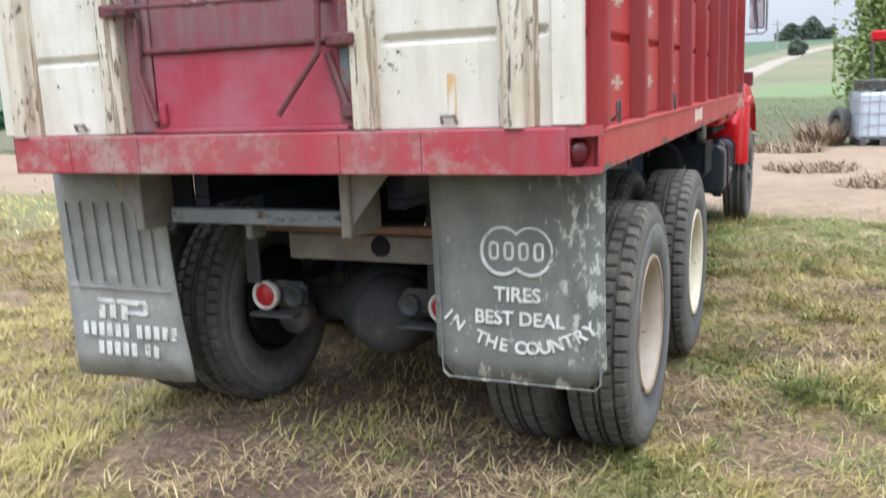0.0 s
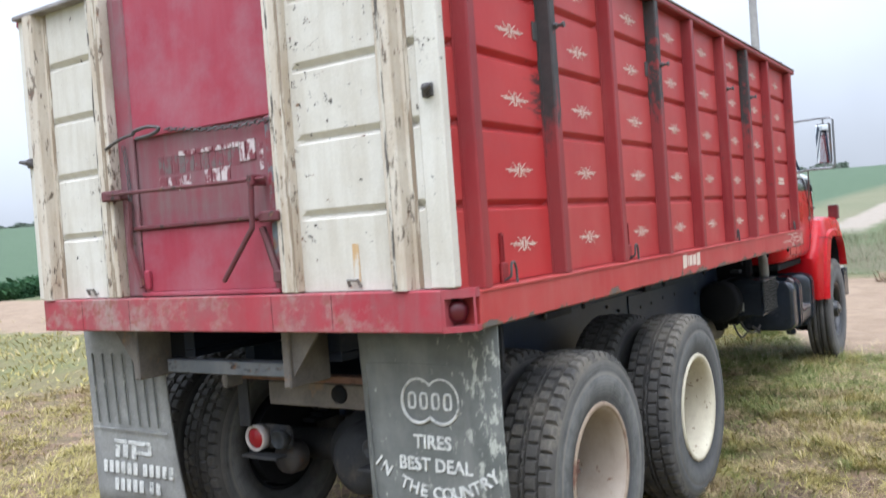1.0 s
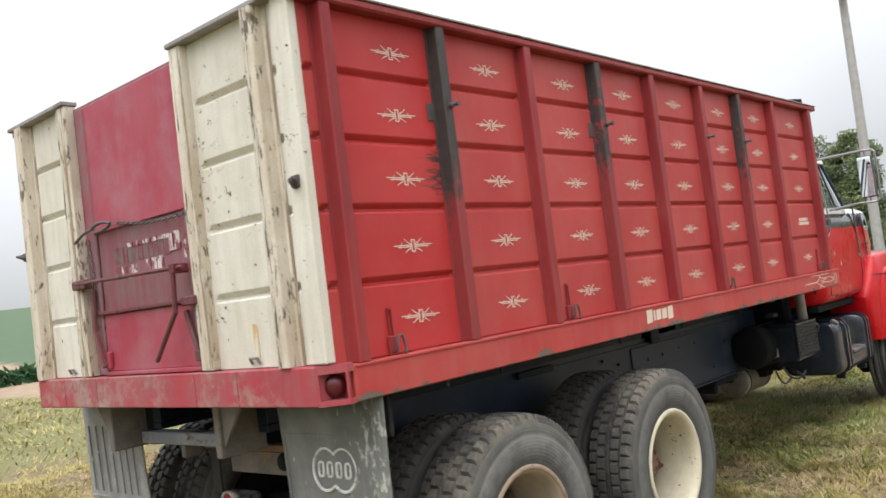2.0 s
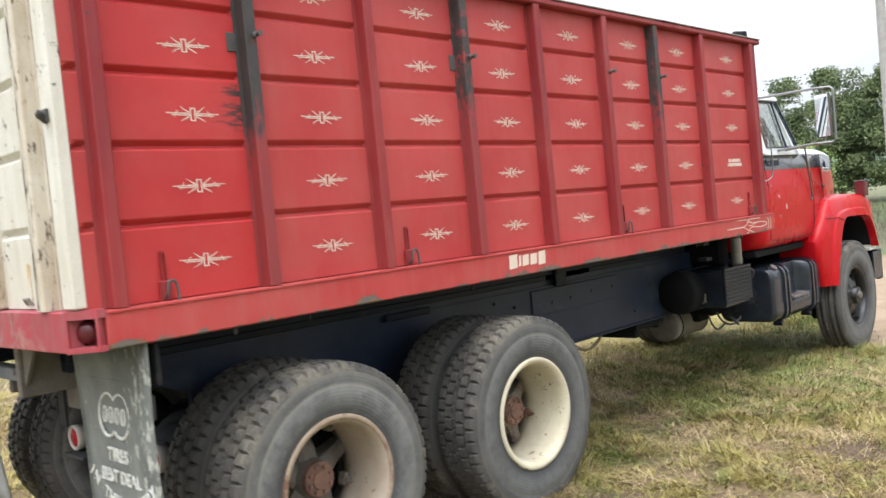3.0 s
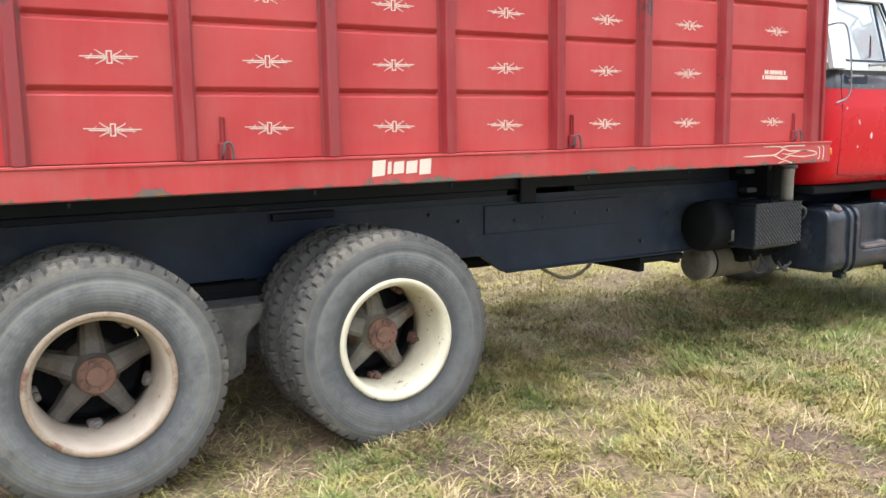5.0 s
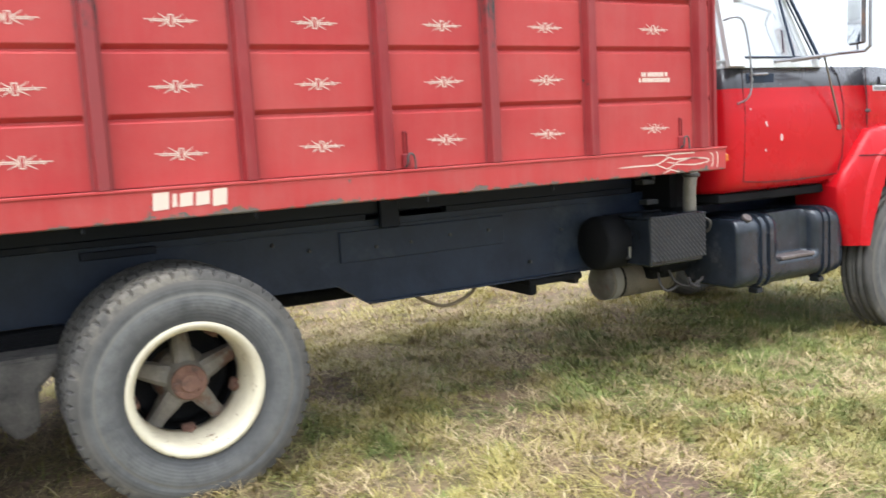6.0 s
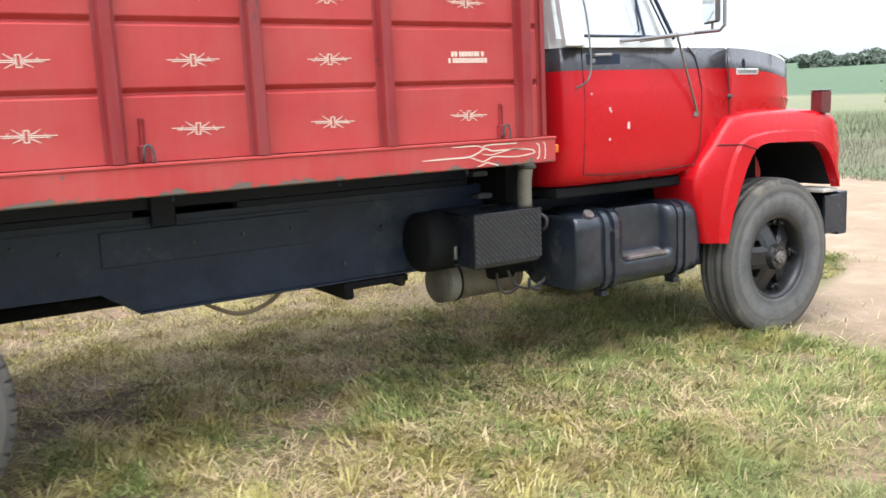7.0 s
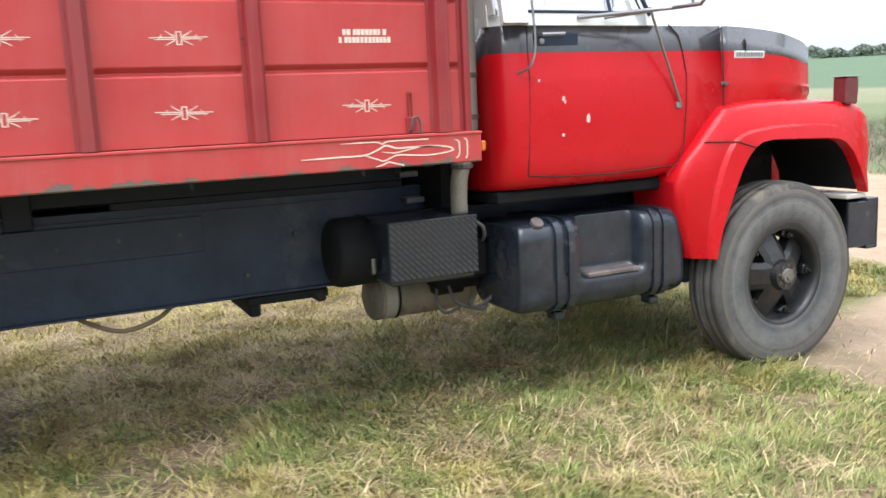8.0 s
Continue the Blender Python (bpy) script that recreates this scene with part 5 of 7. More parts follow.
# a muddy strap and bolts that hold the lamp bracket
part("bar_clip", box(-0.235, -0.205, 0.195, 0.30, 0.955, 1.02, 0.008), BRACKET_TAN, truck)
b = bmesh.new()
lathe(b, [(0.425, 0.0), (0.425, 0.038), (0.435, 0.042), (0.442, 0.042)], 20, "Y")
part("bar_boss", b, UNDER, truck, "", True, at=pose(0.235, 0, 0.90))
LAMP_WHITE = plain("dull_white", (0.55, 0.50, 0.47), 0.5)
LAMP_X = {-1: -0.415, 1: 0.452}
for s in (-1, 1):
    b = bmesh.new()
    block(b, *sorted((s * 0.475, s * 0.405)), 0.50, 0.515, 0.70, 1.02, 0.003)
    block(b, *sorted((s * 0.47, s * 0.24)), 0.585, 0.64, 0.575, 0.69, 0.02)
    block(b, *sorted((s * 0.48, s * 0.25)), 0.50, 0.58, 0.545, 0.56, 0.003)
    lamp_mount = part("lamp_mount", b, GRIMY, truck)
    b = bmesh.new()
    lathe(b, [(0.04, 0.062), (-0.01, 0.066), (-0.016, 0.060), (-0.012, 0.052), (0.0, 0.05)], 28, "Y")
    part("lamp_ring", b, LAMP_WHITE, lamp_mount, "white lamp ring", True, at=pose(LAMP_X[s], 0.545, 0.635))
    b = bmesh.new()
    lathe(b, [(0.005, 0.052), (-0.006, 0.05), (-0.014, 0.035), (-0.017, 0.0)], 24, "Y")
    part("lens", b, RED_LENS, lamp_mount, "red lens", True, at=pose(LAMP_X[s], 0.545, 0.635))
    b = bmesh.new()
    lathe(b, [(0.04, 0.045), (-0.012, 0.047), (-0.016, 0.04), (-0.008, 0.034), (-0.004, 0.0)], 24, "Y")
    part("reversing_lamp", b, SILL_STEEL, lamp_mount, "dull dark round lamp", True, at=pose(s * 0.285, 0.57, 0.63))

# ---- tanks and steps under the cab ----
def rounded(w, h, r, steps=5):
    out = []
    for cx, cz, a0 in ((w / 2 - r, h / 2 - r, 0), (-w / 2 + r, h / 2 - r, 90), (-w / 2 + r, -h / 2 + r, 180), (w / 2 - r, -h / 2 + r, 270)):
        for i in range(steps + 1):
            a = radians(a0 + 90 * i / steps)
            out.append((cx + r * math.cos(a), cz + r * math.sin(a)))
    return out


def section(w, h, r):
    """A rounded rectangle with evenly spread points, so that it can be pressed in."""
    base = rounded(w, h, r)
    out = []
    for (xa, za), (xb, zb) in zip(base, base[1:] + base[:1]):
        n = max(1, int(math.hypot(xb - xa, zb - za) / 0.018))
        out += [(xa + (xb - xa) * i / n, za + (zb - za) * i / n) for i in range(n)]
    return out


def fuel_tank(s):
    cx, cz, w, h = s * 0.80, 0.672, 0.50, 0.46
    bm = bmesh.new()
    rows = []
    for y, k, press in ((5.745, 0.86, 0), (5.748, 0.92, 0), (5.76, 0.965, 0), (5.785, 0.99, 0), (5.82, 1.0, 0), (6.095, 1.0, 0), (6.11, 1.0, 0.15), (6.125, 1.0, 0.6), (6.14, 1.0, 0.93), (6.16, 1.0, 1.0), (6.46, 1.0, 1.0), (6.48, 1.0, 0.93), (6.495, 1.0, 0.6), (6.51, 1.0, 0.15), (6.525, 1.0, 0), (6.72, 1.0, 0), (6.75, 0.99, 0), (6.775, 0.965, 0), (6.783, 0.92, 0), (6.785, 0.86, 0)):
        row = []
        for a, z in section(w, h, 0.085):
            x, q = a * k, z * k
            # a step pressed into the outer face between the straps
            if q > -0.075 and x > 0.10:
                face = 0.135 - 0.05 * max(0.0, q - 0.05)
                x -= max(0.0, x - face) * press * min(1.0, (q + 0.075) / 0.02)
            row.append((cx + s * x, y, cz + q))
        rows.append(row)
    vs = grid_skin(bm, rows, close=True)
    bm.faces.new(vs[0])
    bm.faces.new(vs[-1])
    bmesh.ops.recalc_face_normals(bm, faces=bm.faces)
    tank = part("fuel_tank", bm, TANK, truck, "black-painted steel fuel tank with straps and step", True)
    for y in (5.965, 6.04, 6.575, 6.64):
        b = bmesh.new()
        rows = []
        for yy, grow in ((y - 0.018, 0.0), (y - 0.018, 0.014), (y + 0.018, 0.014), (y + 0.018, 0.0)):
            rows.append([(cx + s * a, yy, cz + z) for a, z in rounded(w + 2 * grow, h + 2 * grow, 0.085 + grow)])
        grid_skin(b, rows, close=True)
        bmesh.ops.recalc_face_normals(b, faces=b.faces)
        part("strap", b, TANK, tank)
    for y in (6.0, 6.61):
        part("strap_bolt", box(*sorted((cx + s * 0.12, cx + s * 0.2)), y - 0.03, y + 0.03, cz - 0.285, cz - 0.245, 0.006), TANK, tank)
    b = box(*sorted((cx + s * 0.14, cx + s * 0.254)), 6.145, 6.475, cz - 0.078, cz - 0.052, 0.006)
    part("step", b, WORN_STEP, tank, "worn bare-metal step")
    b = bmesh.new()
    lathe(b, [(-0.02, 0.032), (0.008, 0.034), (0.014, 0.031), (0.016, 0.0)], 20, "Z")
    part("filler_cap", b, WORN_STEP, tank, "rusty filler cap", at=pose(cx + s * 0.205, 5.87, cz + 0.225, 0, s * 38, 0))
    return tank


fuel_tank(1)

# black filler added between the box and the cab to keep that gap dark
part("cab_gap_filler", box(-0.62, 0.74, 5.50, 5.645, 0.96, 1.30, 0.03), UNDER, truck, "black filler box that darkens the gap behind the cab")

# battery box with chequer-plate lid
b = bmesh.new()
block(b, 0.50, 0.93, 5.115, 5.56, 0.66, 0.955, 0.01)
battery_box = part("battery_box", b, TANK, truck, "black battery box with chequer-plate front")
part("cover", box(0.93, 0.945, 5.105, 5.57, 0.685, 0.965, 0.004), TANK, battery_box)
part("lid", box(0.50, 0.95, 5.105, 5.57, 0.956, 0.968, 0.003), TANK, battery_box)
b = bmesh.new()
for i in range(15):
    for j in range(9):
        block(b, -0.0015, 0.004, -0.0175, 0.0175, -0.004, 0.004, 0.0, pose(0.9455, 5.125 + 0.0305 * i, 0.705 + 0.0305 * j, -45))
part("tread_pattern", b, TREAD, battery_box)
b = bmesh.new()
tube(b, [(0.72, 5.10, 0.70), (0.77, 5.09, 0.715), (0.77, 5.09, 0.78)], 0.012, 6)
part("catch", b, CHROME, battery_box)
# dusty air tank slung low between the rails, another coloured shadow-black beside the battery box
tank_at = pose(0.27, 0, 0.475)
b = bmesh.new()
lathe(b, [(5.27, 0.0), (5.272, 0.118), (5.28, 0.124), (5.80, 0.124), (5.82, 0.118), (5.822, 0.0)], 28, "Y")
air_tank = part("air_tank", b, DUSTY_TANK, truck, "dusty grey air tank", True, at=tank_at)
b = bmesh.new()
lathe(b, [(5.232, 0.0), (5.234, 0.085), (5.246, 0.115), (5.262, 0.127), (5.278, 0.129), (5.280, 0.126)], 28, "Y")
part("end_cap", b, CAST_DARK, air_tank, "dull brown tank end cap", True)
b = bmesh.new()
lathe(b, [(5.81, 0.124), (5.812, 0.129), (5.84, 0.127), (5.865, 0.105), (5.87, 0.0)], 28, "Y")
part("end_cap", b, DUSTY_TANK, air_tank, "dusty tank end cap", True)
b = bmesh.new()
lathe(b, [(5.30, 0.1245), (5.302, 0.130), (5.362, 0.130), (5.364, 0.1245)], 28, "Y", True)
part("tank_band", b, plain("band_grey", (0.30, 0.285, 0.26), 0.5), air_tank)
b = bmesh.new()
lathe(b, [(5.372, 0.1245), (5.374, 0.131), (5.384, 0.131), (5.386, 0.1245)], 28, "Y", True)
part("tank_band", b, UNDER, air_tank)
b = bmesh.new()
block(b, 0.05, 0.19, 5.56, 5.74, 0.0, 0.19, 0.012)
block(b, 0.0, 0.14, 5.74, 5.80, 0.05, 0.16, 0.012)
part("valve_block", b, UNDER, air_tank)
for y in (5.34, 5.75):
    part("hanger_strap", box(-0.02, 0.02, y - 0.015, y + 0.015, 0.12, 0.50, 0.003), UNDER, air_tank)
b = bmesh.new()
lathe(b, [(4.93, 0.0), (4.932, 0.145), (4.945, 0.165), (4.97, 0.172), (5.50, 0.172), (5.52, 0.0)], 28, "Y")
part("air_tank", b, UNDER, truck, "", True, at=pose(0.60, 0, 0.80))
b = bmesh.new()
tube(b, arc_points([(0.86, 5.52, 0.97), (0.86, 5.52, 1.06), (0.855, 5.53, 1.14), (0.845, 5.56, 1.23), (0.83, 5.60, 1.34), (0.83, 5.605, 1.5), (0.83, 5.605, 2.0), (0.83, 5.605, 2.6)], 5), [0.042] * 22 + [0.047] * 19, 14)
exhaust = part("exhaust_pipe", b, PIPE, truck, "dusty grey exhaust pipe", True)
b = bmesh.new()
lathe(b, [(1.185, 0.05), (1.19, 0.055), (1.205, 0.055), (1.21, 0.05)], 16, "Z", True)
part("clamp", b, DARK_STEEL, exhaust, at=pose(0.848, 5.55, 0))
for z in (1.42, 1.62):
    b = bmesh.new()
    lathe(b, [(z, 0.047), (z + 0.002, 0.052), (z + 0.022, 0.052), (z + 0.024, 0.047)], 16, "Z", True)
    part("clamp", b, DARK_STEEL, exhaust, at=pose(0.83, 5.605, 0))
for y, z in ((5.28, 1.15), (5.31, 1.02)):
    part("bracket", box(0.62, 0.70, y, y + 0.10, z, z + 0.03, 0.005), SILL_STEEL, truck)
# blocks added to darken the gap between battery box and fuel tank, and slack lines
b = bmesh.new()
block(b, 0.46, 0.62, 5.50, 5.76, 0.535, 0.70, 0.02)
block(b, 0.50, 0.72, 5.56, 5.75, 0.60, 0.80, 0.02)
part("dark_gap_filler", b, UNDER, truck)
for pts in (((0.62, 5.56, 0.56), (0.66, 5.58, 0.48), (0.70, 5.66, 0.445), (0.74, 5.74, 0.49), (0.74, 5.78, 0.56)), ((0.56, 5.52, 0.56), (0.60, 5.50, 0.47), (0.63, 5.54, 0.42), (0.66, 5.62, 0.46))):
    b = bmesh.new()
    tube(b, arc_points(list(pts), 5), 0.009, 6)
    part("air_line", b, DARK_STEEL, truck)
b = bmesh.new()
tube(b, arc_points([(0.93, 5.57, 0.93), (0.955, 5.595, 0.905), (0.94, 5.61, 0.86), (0.90, 5.62, 0.83)], 5), 0.009, 6)
part("hose", b, DARK_STEEL, truck)
b = bmesh.new()
tube(b, arc_points([(0.70, 5.66, 0.50), (0.76, 5.62, 0.47), (0.74, 5.70, 0.44), (0.70, 5.74, 0.47)], 5), 0.012, 6)
part("hose", b, DARK_STEEL, truck)
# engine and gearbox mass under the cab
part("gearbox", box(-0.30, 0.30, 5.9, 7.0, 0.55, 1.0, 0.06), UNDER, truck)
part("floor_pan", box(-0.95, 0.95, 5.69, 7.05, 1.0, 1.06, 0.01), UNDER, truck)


# ---- cab ----
CABX = 1.035
BANDS = (1.722, 1.85)


def body_row(y, w, z0, z1, b0, b1, r=0.05, crown=0.0, t=1.0):
    """Half a body section from the sill to the top middle, with the two paint lines in it."""
    pts = [(0.0, z0), (w - 0.16, z0), (w - 0.07, z0 + 0.006), (w - 0.025, z0 + 0.03), (w - 0.006, z0 + 0.075), (w, z0 + 0.15), (w + 0.004, (z0 + b0) / 2), (w + 0.002, b0 - 0.14), (w - 0.001, b0 - 0.115), (w - 0.018 * t, b0), (w - 0.026 * t, b1)]
    pts += [(w - 0.002 - 0.026 * t, z1 - r * 1.1), (w - 0.010 - 0.026 * t, z1 - r * 0.5), (w - 0.06, z1 - r * 0.14), (w - 0.11, z1), (w * 0.5, z1 + crown * 0.8), (0.0, z1 + crown)]
    return [(x, y, z) for x, z in pts]


def body_mats(i, j):
    return 0 if j < 9 else 1 if j < 10 else 2


def skin_both(rows, materials, name, label="", caps=True):
    bm = bmesh.new()
    for s in (1, -1):
        vs = [[bm.verts.new((s * x, y, z)) for x, y, z in row] for row in rows]
        for i in range(len(vs) - 1):
            for j in range(len(vs[0]) - 1):
                f = bm.faces.new((vs[i][j], vs[i][j + 1], vs[i + 1][j + 1], vs[i + 1][j]))
                f.material_index = body_mats(i, j)
        if caps:
            for end in (vs[0], vs[-1]):
                for j in range(1, len(end) - 2):
                    f = bm.faces.new((end[0], end[j], end[j + 1]))
                    f.material_index = body_mats(0, j)
    bmesh.ops.remove_doubles(bm, verts=bm.verts, dist=0.0005)
    bmesh.ops.recalc_face_normals(bm, faces=bm.faces)
    return part(name, bm, materials, truck, label, True)


cab_rows = []
for y, w in ((5.670, CABX - 0.14), (5.676, CABX - 0.10), (5.692, CABX - 0.058), (5.718, CABX - 0.026), (5.755, CABX - 0.007), (5.80, CABX - 0.001), (5.82, CABX), (6.2, CABX + 0.004), (6.6, CABX), (6.79, CABX - 0.004), (7.065, CABX - 0.014)):
    sill = 1.062 if y < 6.7 else 1.062 + (y - 6.7) * 0.2
    cab_rows.append(body_row(y, w, sill, 1.905, *BANDS))
cab = skin_both(cab_rows, [CAB_RED, CAB_BLACK, CAB_WHITE], "cab", "red cab with black band and white upper part")
hood_rows = []
for y, w, z0, z1, b0, b1 in ((7.068, 1.02, 1.30, 1.905, 1.722, 1.85), (7.3, 0.985, 1.33, 1.895, 1.712, 1.845), (7.6, 0.92, 1.36, 1.872, 1.695, 1.825), (7.85, 0.85, 1.37, 1.835, 1.665, 1.785), (7.97, 0.80, 1.38, 1.795, 1.64, 1.745), (8.04, 0.74, 1.38, 1.745, 1.60, 1.70), (8.07, 0.66, 1.38, 1.70, 1.56, 1.65)):
    hood_rows.append(body_row(y, w, z0, z1, b0, b1, 0.06, 0.05, 0.35))
hood_rows = [list(row) for row in zip(*[[tuple(p) for p in arc_points(line, 4)] for line in zip(*hood_rows)])]
hood = skin_both(hood_rows, [CAB_RED, CAB_BLACK, CAB_WHITE], "hood", "red engine hood with black band and white top")
part("nose", box(-0.52, 0.52, 7.9, 8.08, 0.72, 1.40, 0.03), CAB_RED, truck)
part("firewall", box(-0.96, 0.96, 6.86, 6.90, 0.46, 1.20, 0.01), UNDER, truck)
part("grille", box(-0.55, 0.55, 8.081, 8.10, 0.80, 1.5, 0.01), CHASSIS, truck)
GAP = plain("panel_gap", (0.02, 0.006, 0.006), 0.8)


def seam(points, parent, r=0.004):
    bm = bmesh.new()
    tube(bm, points, r, 4)
    return part("panel_gap", bm, GAP, parent)


seam([(CABX - 0.026, 5.84, 1.86), (CABX - 0.017, 5.838, 1.72), (CABX + 0.001, 5.834, 1.60), (CABX + 0.003, 5.828, 1.4), (CABX + 0.001, 5.82, 1.22), (CABX - 0.003, 5.815, 1.14)], cab, 0.003)
seam([(CABX - 0.028, 6.70, 1.86), (CABX - 0.023, 6.765, 1.80), (CABX - 0.019, 6.79, 1.72), (CABX - 0.002, 6.802, 1.60), (CABX + 0.001, 6.80, 1.45), (CABX + 0.0, 6.785, 1.25), (CABX - 0.004, 6.74, 1.13)], cab, 0.003)
seam([(CABX - 0.003, 5.815, 1.138), (CABX - 0.001, 6.0, 1.122), (CABX + 0.001, 6.3, 1.115), (CABX - 0.003, 6.74, 1.128)], cab, 0.003)
seam([(1.006, 7.07, 1.835), (1.014, 7.07, 1.72), (1.021, 7.071, 1.60), (1.022, 7.072, 1.43)], hood, 0.005)
# hood latch, badge bar, scoop
b = bmesh.new()
block(b, 1.012, 1.034, 7.05, 7.10, 1.535, 1.555, 0.004)
lathe(b, [(1.02, 0.012), (1.04, 0.012), (1.042, 0.0)], 8)
for v in b.verts:
    if math.hypot(v.co.y, v.co.z) < 0.05:
        v.co.y += 7.075
        v.co.z += 1.545
part("latch", b, DARK_STEEL, hood, "dark rubber hood latch")
b = bmesh.new()
block(b, -0.003, 0.004, -0.135, 0.135, -0.02, 0.02, 0.003)
badge = part("badge", b, plain("badge_grey", (0.62, 0.63, 0.64), 0.4), hood, "pale grey name strip", at=pose(0.981, 7.30, 1.70, 0, 3, 8.7))
b = bmesh.new()
rng = random.Random(8)
y = -0.12
while y < 0.115:
    w = rng.uniform(0.012, 0.02)
    block(b, 0.0035, 0.0052, y, y + w, -0.011, 0.011)
    y += w + 0.006
part("bar_mark", b, CHROME, badge)
b = bmesh.new()
rows = []
for u in range(5):
    k = u / 4
    rows.append([(0.978 - 0.04 * k + 0.02 * math.sin(math.pi * v / 6) * (1 - k), 7.26 + 0.11 * k, 1.742 + 0.05 * math.cos(math.pi * v / 6) * (1 - k * 0.8)) for v in range(7)])
grid_skin(b, rows)
thicken(b, 0.004)
part("scoop", b, CAB_BLACK, hood)
# chips down to the white primer on the door
for y, z, w, h in ((6.165, 1.40, 0.022, 0.046), (6.02, 1.50, 0.015, 0.025), (6.015, 1.325, 0.014, 0.018), (5.885, 1.590, 0.012, 0.014), (6.03, 1.485, 0.01, 0.018)):
    b = bmesh.new()
    f = b.faces.new([b.verts.new((0, a * w, q * h)) for a, q in ((-0.5, -0.4), (0.3, -0.5), (0.5, 0.1), (0.35, 0.5), (-0.2, 0.45), (-0.5, 0.1))])
    r = bmesh.ops.extrude_face_region(b, geom=[f])
    bmesh.ops.translate(b, vec=(0.0012, 0, 0), verts=[v for v in r["geom"] if isinstance(v, bmesh.types.BMVert)])
    bmesh.ops.recalc_face_normals(b, faces=b.faces)
    part("paint_chip", b, plain("primer", (0.62, 0.5, 0.47), 0.7), cab, at=pose(CABX + (0.0045 if z < 1.55 else 0.002) + 0.004 * max(0.0, 1 - abs(y - 6.2) / 0.4), y, z))
# door handle
HANDLE = CABX - 0.02
b = bmesh.new()
block(b, CABX - 0.035, CABX - 0.0165, 5.872, 6.13, 1.752, 1.815, 0.004)
part("handle_recess", b, CHASSIS, cab)
b = bmesh.new()
tube(b, [(HANDLE, 5.90, 1.80), (HANDLE + 0.03, 5.905, 1.805), (HANDLE + 0.03, 6.03, 1.808), (HANDLE, 6.04, 1.808)], 0.009, 6)
lathe(b, [(HANDLE, 0.014), (HANDLE + 0.012, 0.014), (HANDLE + 0.014, 0.0)], 10)
for v in b.verts:
    if math.hypot(v.co.y, v.co.z) < 0.05:
        v.co.y += 5.915
        v.co.z += 1.775
part("door_handle", b, CHROME, cab, "chrome door handle")

# upper cab: roof, pillars, glass
def plate(points, depth):
    bm = bmesh.new()
    bm.faces.new([bm.verts.new(p) for p in points])
    thicken(bm, depth)
    return bm


SILL, HEAD = 1.90, 2.36
roof_rows = []
for y, w, z in ((5.67, 0.80, 2.30), (5.685, 0.885, 2.335), (5.76, 0.915, 2.39), (6.0, 0.92, 2.415), (6.25, 0.91, 2.40), (6.345, 0.875, 2.36), (6.385, 0.80, 2.31)):
    z = HEAD + (z - 2.285) * 0.75
    roof_rows.append([(0.0, y, HEAD - 0.01), (w - 0.03, y, HEAD - 0.01), (w + 0.02, y, HEAD + 0.0), (w + 0.012, y, HEAD + (z - HEAD) * 0.35), (w - 0.03, y, HEAD + (z - HEAD) * 0.75), (w - 0.10, y, z - 0.01), (w * 0.5, y, z), (0.0, y, z + 0.004)])
bm = bmesh.new()
for s in (1, -1):
    vs = grid_skin(bm, [[(s * x, y, z) for x, y, z in row] for row in roof_rows])
    for end in (vs[0], vs[-1]):
        bm.faces.new(end)
bmesh.ops.remove_doubles(bm, verts=bm.verts, dist=0.0005)
bmesh.ops.recalc_face_normals(bm, faces=bm.faces)
roof = part("roof", bm, CAB_WHITE, truck, "white cab roof", True)
def glass_material():
    k = Nodes("window_glass")
    clear = k.n.new("ShaderNodeBsdfTransparent")
    clear.inputs[0].default_value = (0.985, 0.99, 0.985, 1)
    gloss = k.n.new("ShaderNodeBsdfGlossy")
    gloss.inputs["Roughness"].default_value = 0.03
    facing = k.n.new("ShaderNodeLayerWeight")
    mixer = k.n.new("ShaderNodeMixShader")
    k.link(k.math("ADD", k.math("MULTIPLY", facing.outputs["Facing"], 0.25), 0.10), mixer.inputs[0])
    k.link(clear.outputs[0], mixer.inputs[1])
    k.link(gloss.outputs[0], mixer.inputs[2])
    k.link(mixer.outputs[0], k.n["Material Output"].inputs[0])
    return k.m


GLASS = glass_material()
for s in (1, -1):
    def at(y, z, inset=0.0):
        return (s * (1.012 - 0.10 * (z - SILL) / (HEAD - SILL) - inset), y, z)

    b = bmesh.new()
    for quad in ([(5.69, SILL - 0.05), (5.83, SILL - 0.05), (5.81, HEAD), (5.69, HEAD)], [(6.50, SILL - 0.05), (6.60, SILL - 0.05), (6.385, HEAD), (6.325, HEAD)], [(5.80, HEAD - 0.035), (6.36, HEAD - 0.035), (6.345, HEAD), (5.80, HEAD)], [(5.82, SILL - 0.05), (6.56, SILL - 0.05), (6.55, SILL + 0.012), (5.82, SILL + 0.012)]):
        f = b.faces.new([b.verts.new(at(y, z)) for y, z in quad])
    thicken(b, 0.035)
    part("pillar", b, CAB_WHITE, roof)
    # dark rubber round the door glass
    b = bmesh.new()
    tube(b, [at(5.835, SILL + 0.015, -0.002), at(6.525, SILL + 0.015, -0.002), at(6.345, HEAD - 0.04, -0.002), at(5.825, HEAD - 0.04, -0.002), at(5.835, SILL + 0.015, -0.002)], 0.008, 6)
    tube(b, [at(6.33, SILL + 0.012, -0.004), at(6.285, HEAD - 0.04, -0.004)], 0.009, 6)
    tube(b, [at(6.575, SILL + 0.0, -0.004), at(6.37, HEAD - 0.0, -0.004)], 0.012, 6)
    part("window_seal", b, CHASSIS, roof, "black rubber window seal")
    pane = part("pane", plate([at(5.835, SILL + 0.012, 0.012), at(6.525, SILL + 0.012, 0.012), at(6.345, HEAD - 0.038, 0.012), at(5.825, HEAD - 0.038, 0.012)], 0.004), GLASS, roof)
    pane.visible_shadow = False
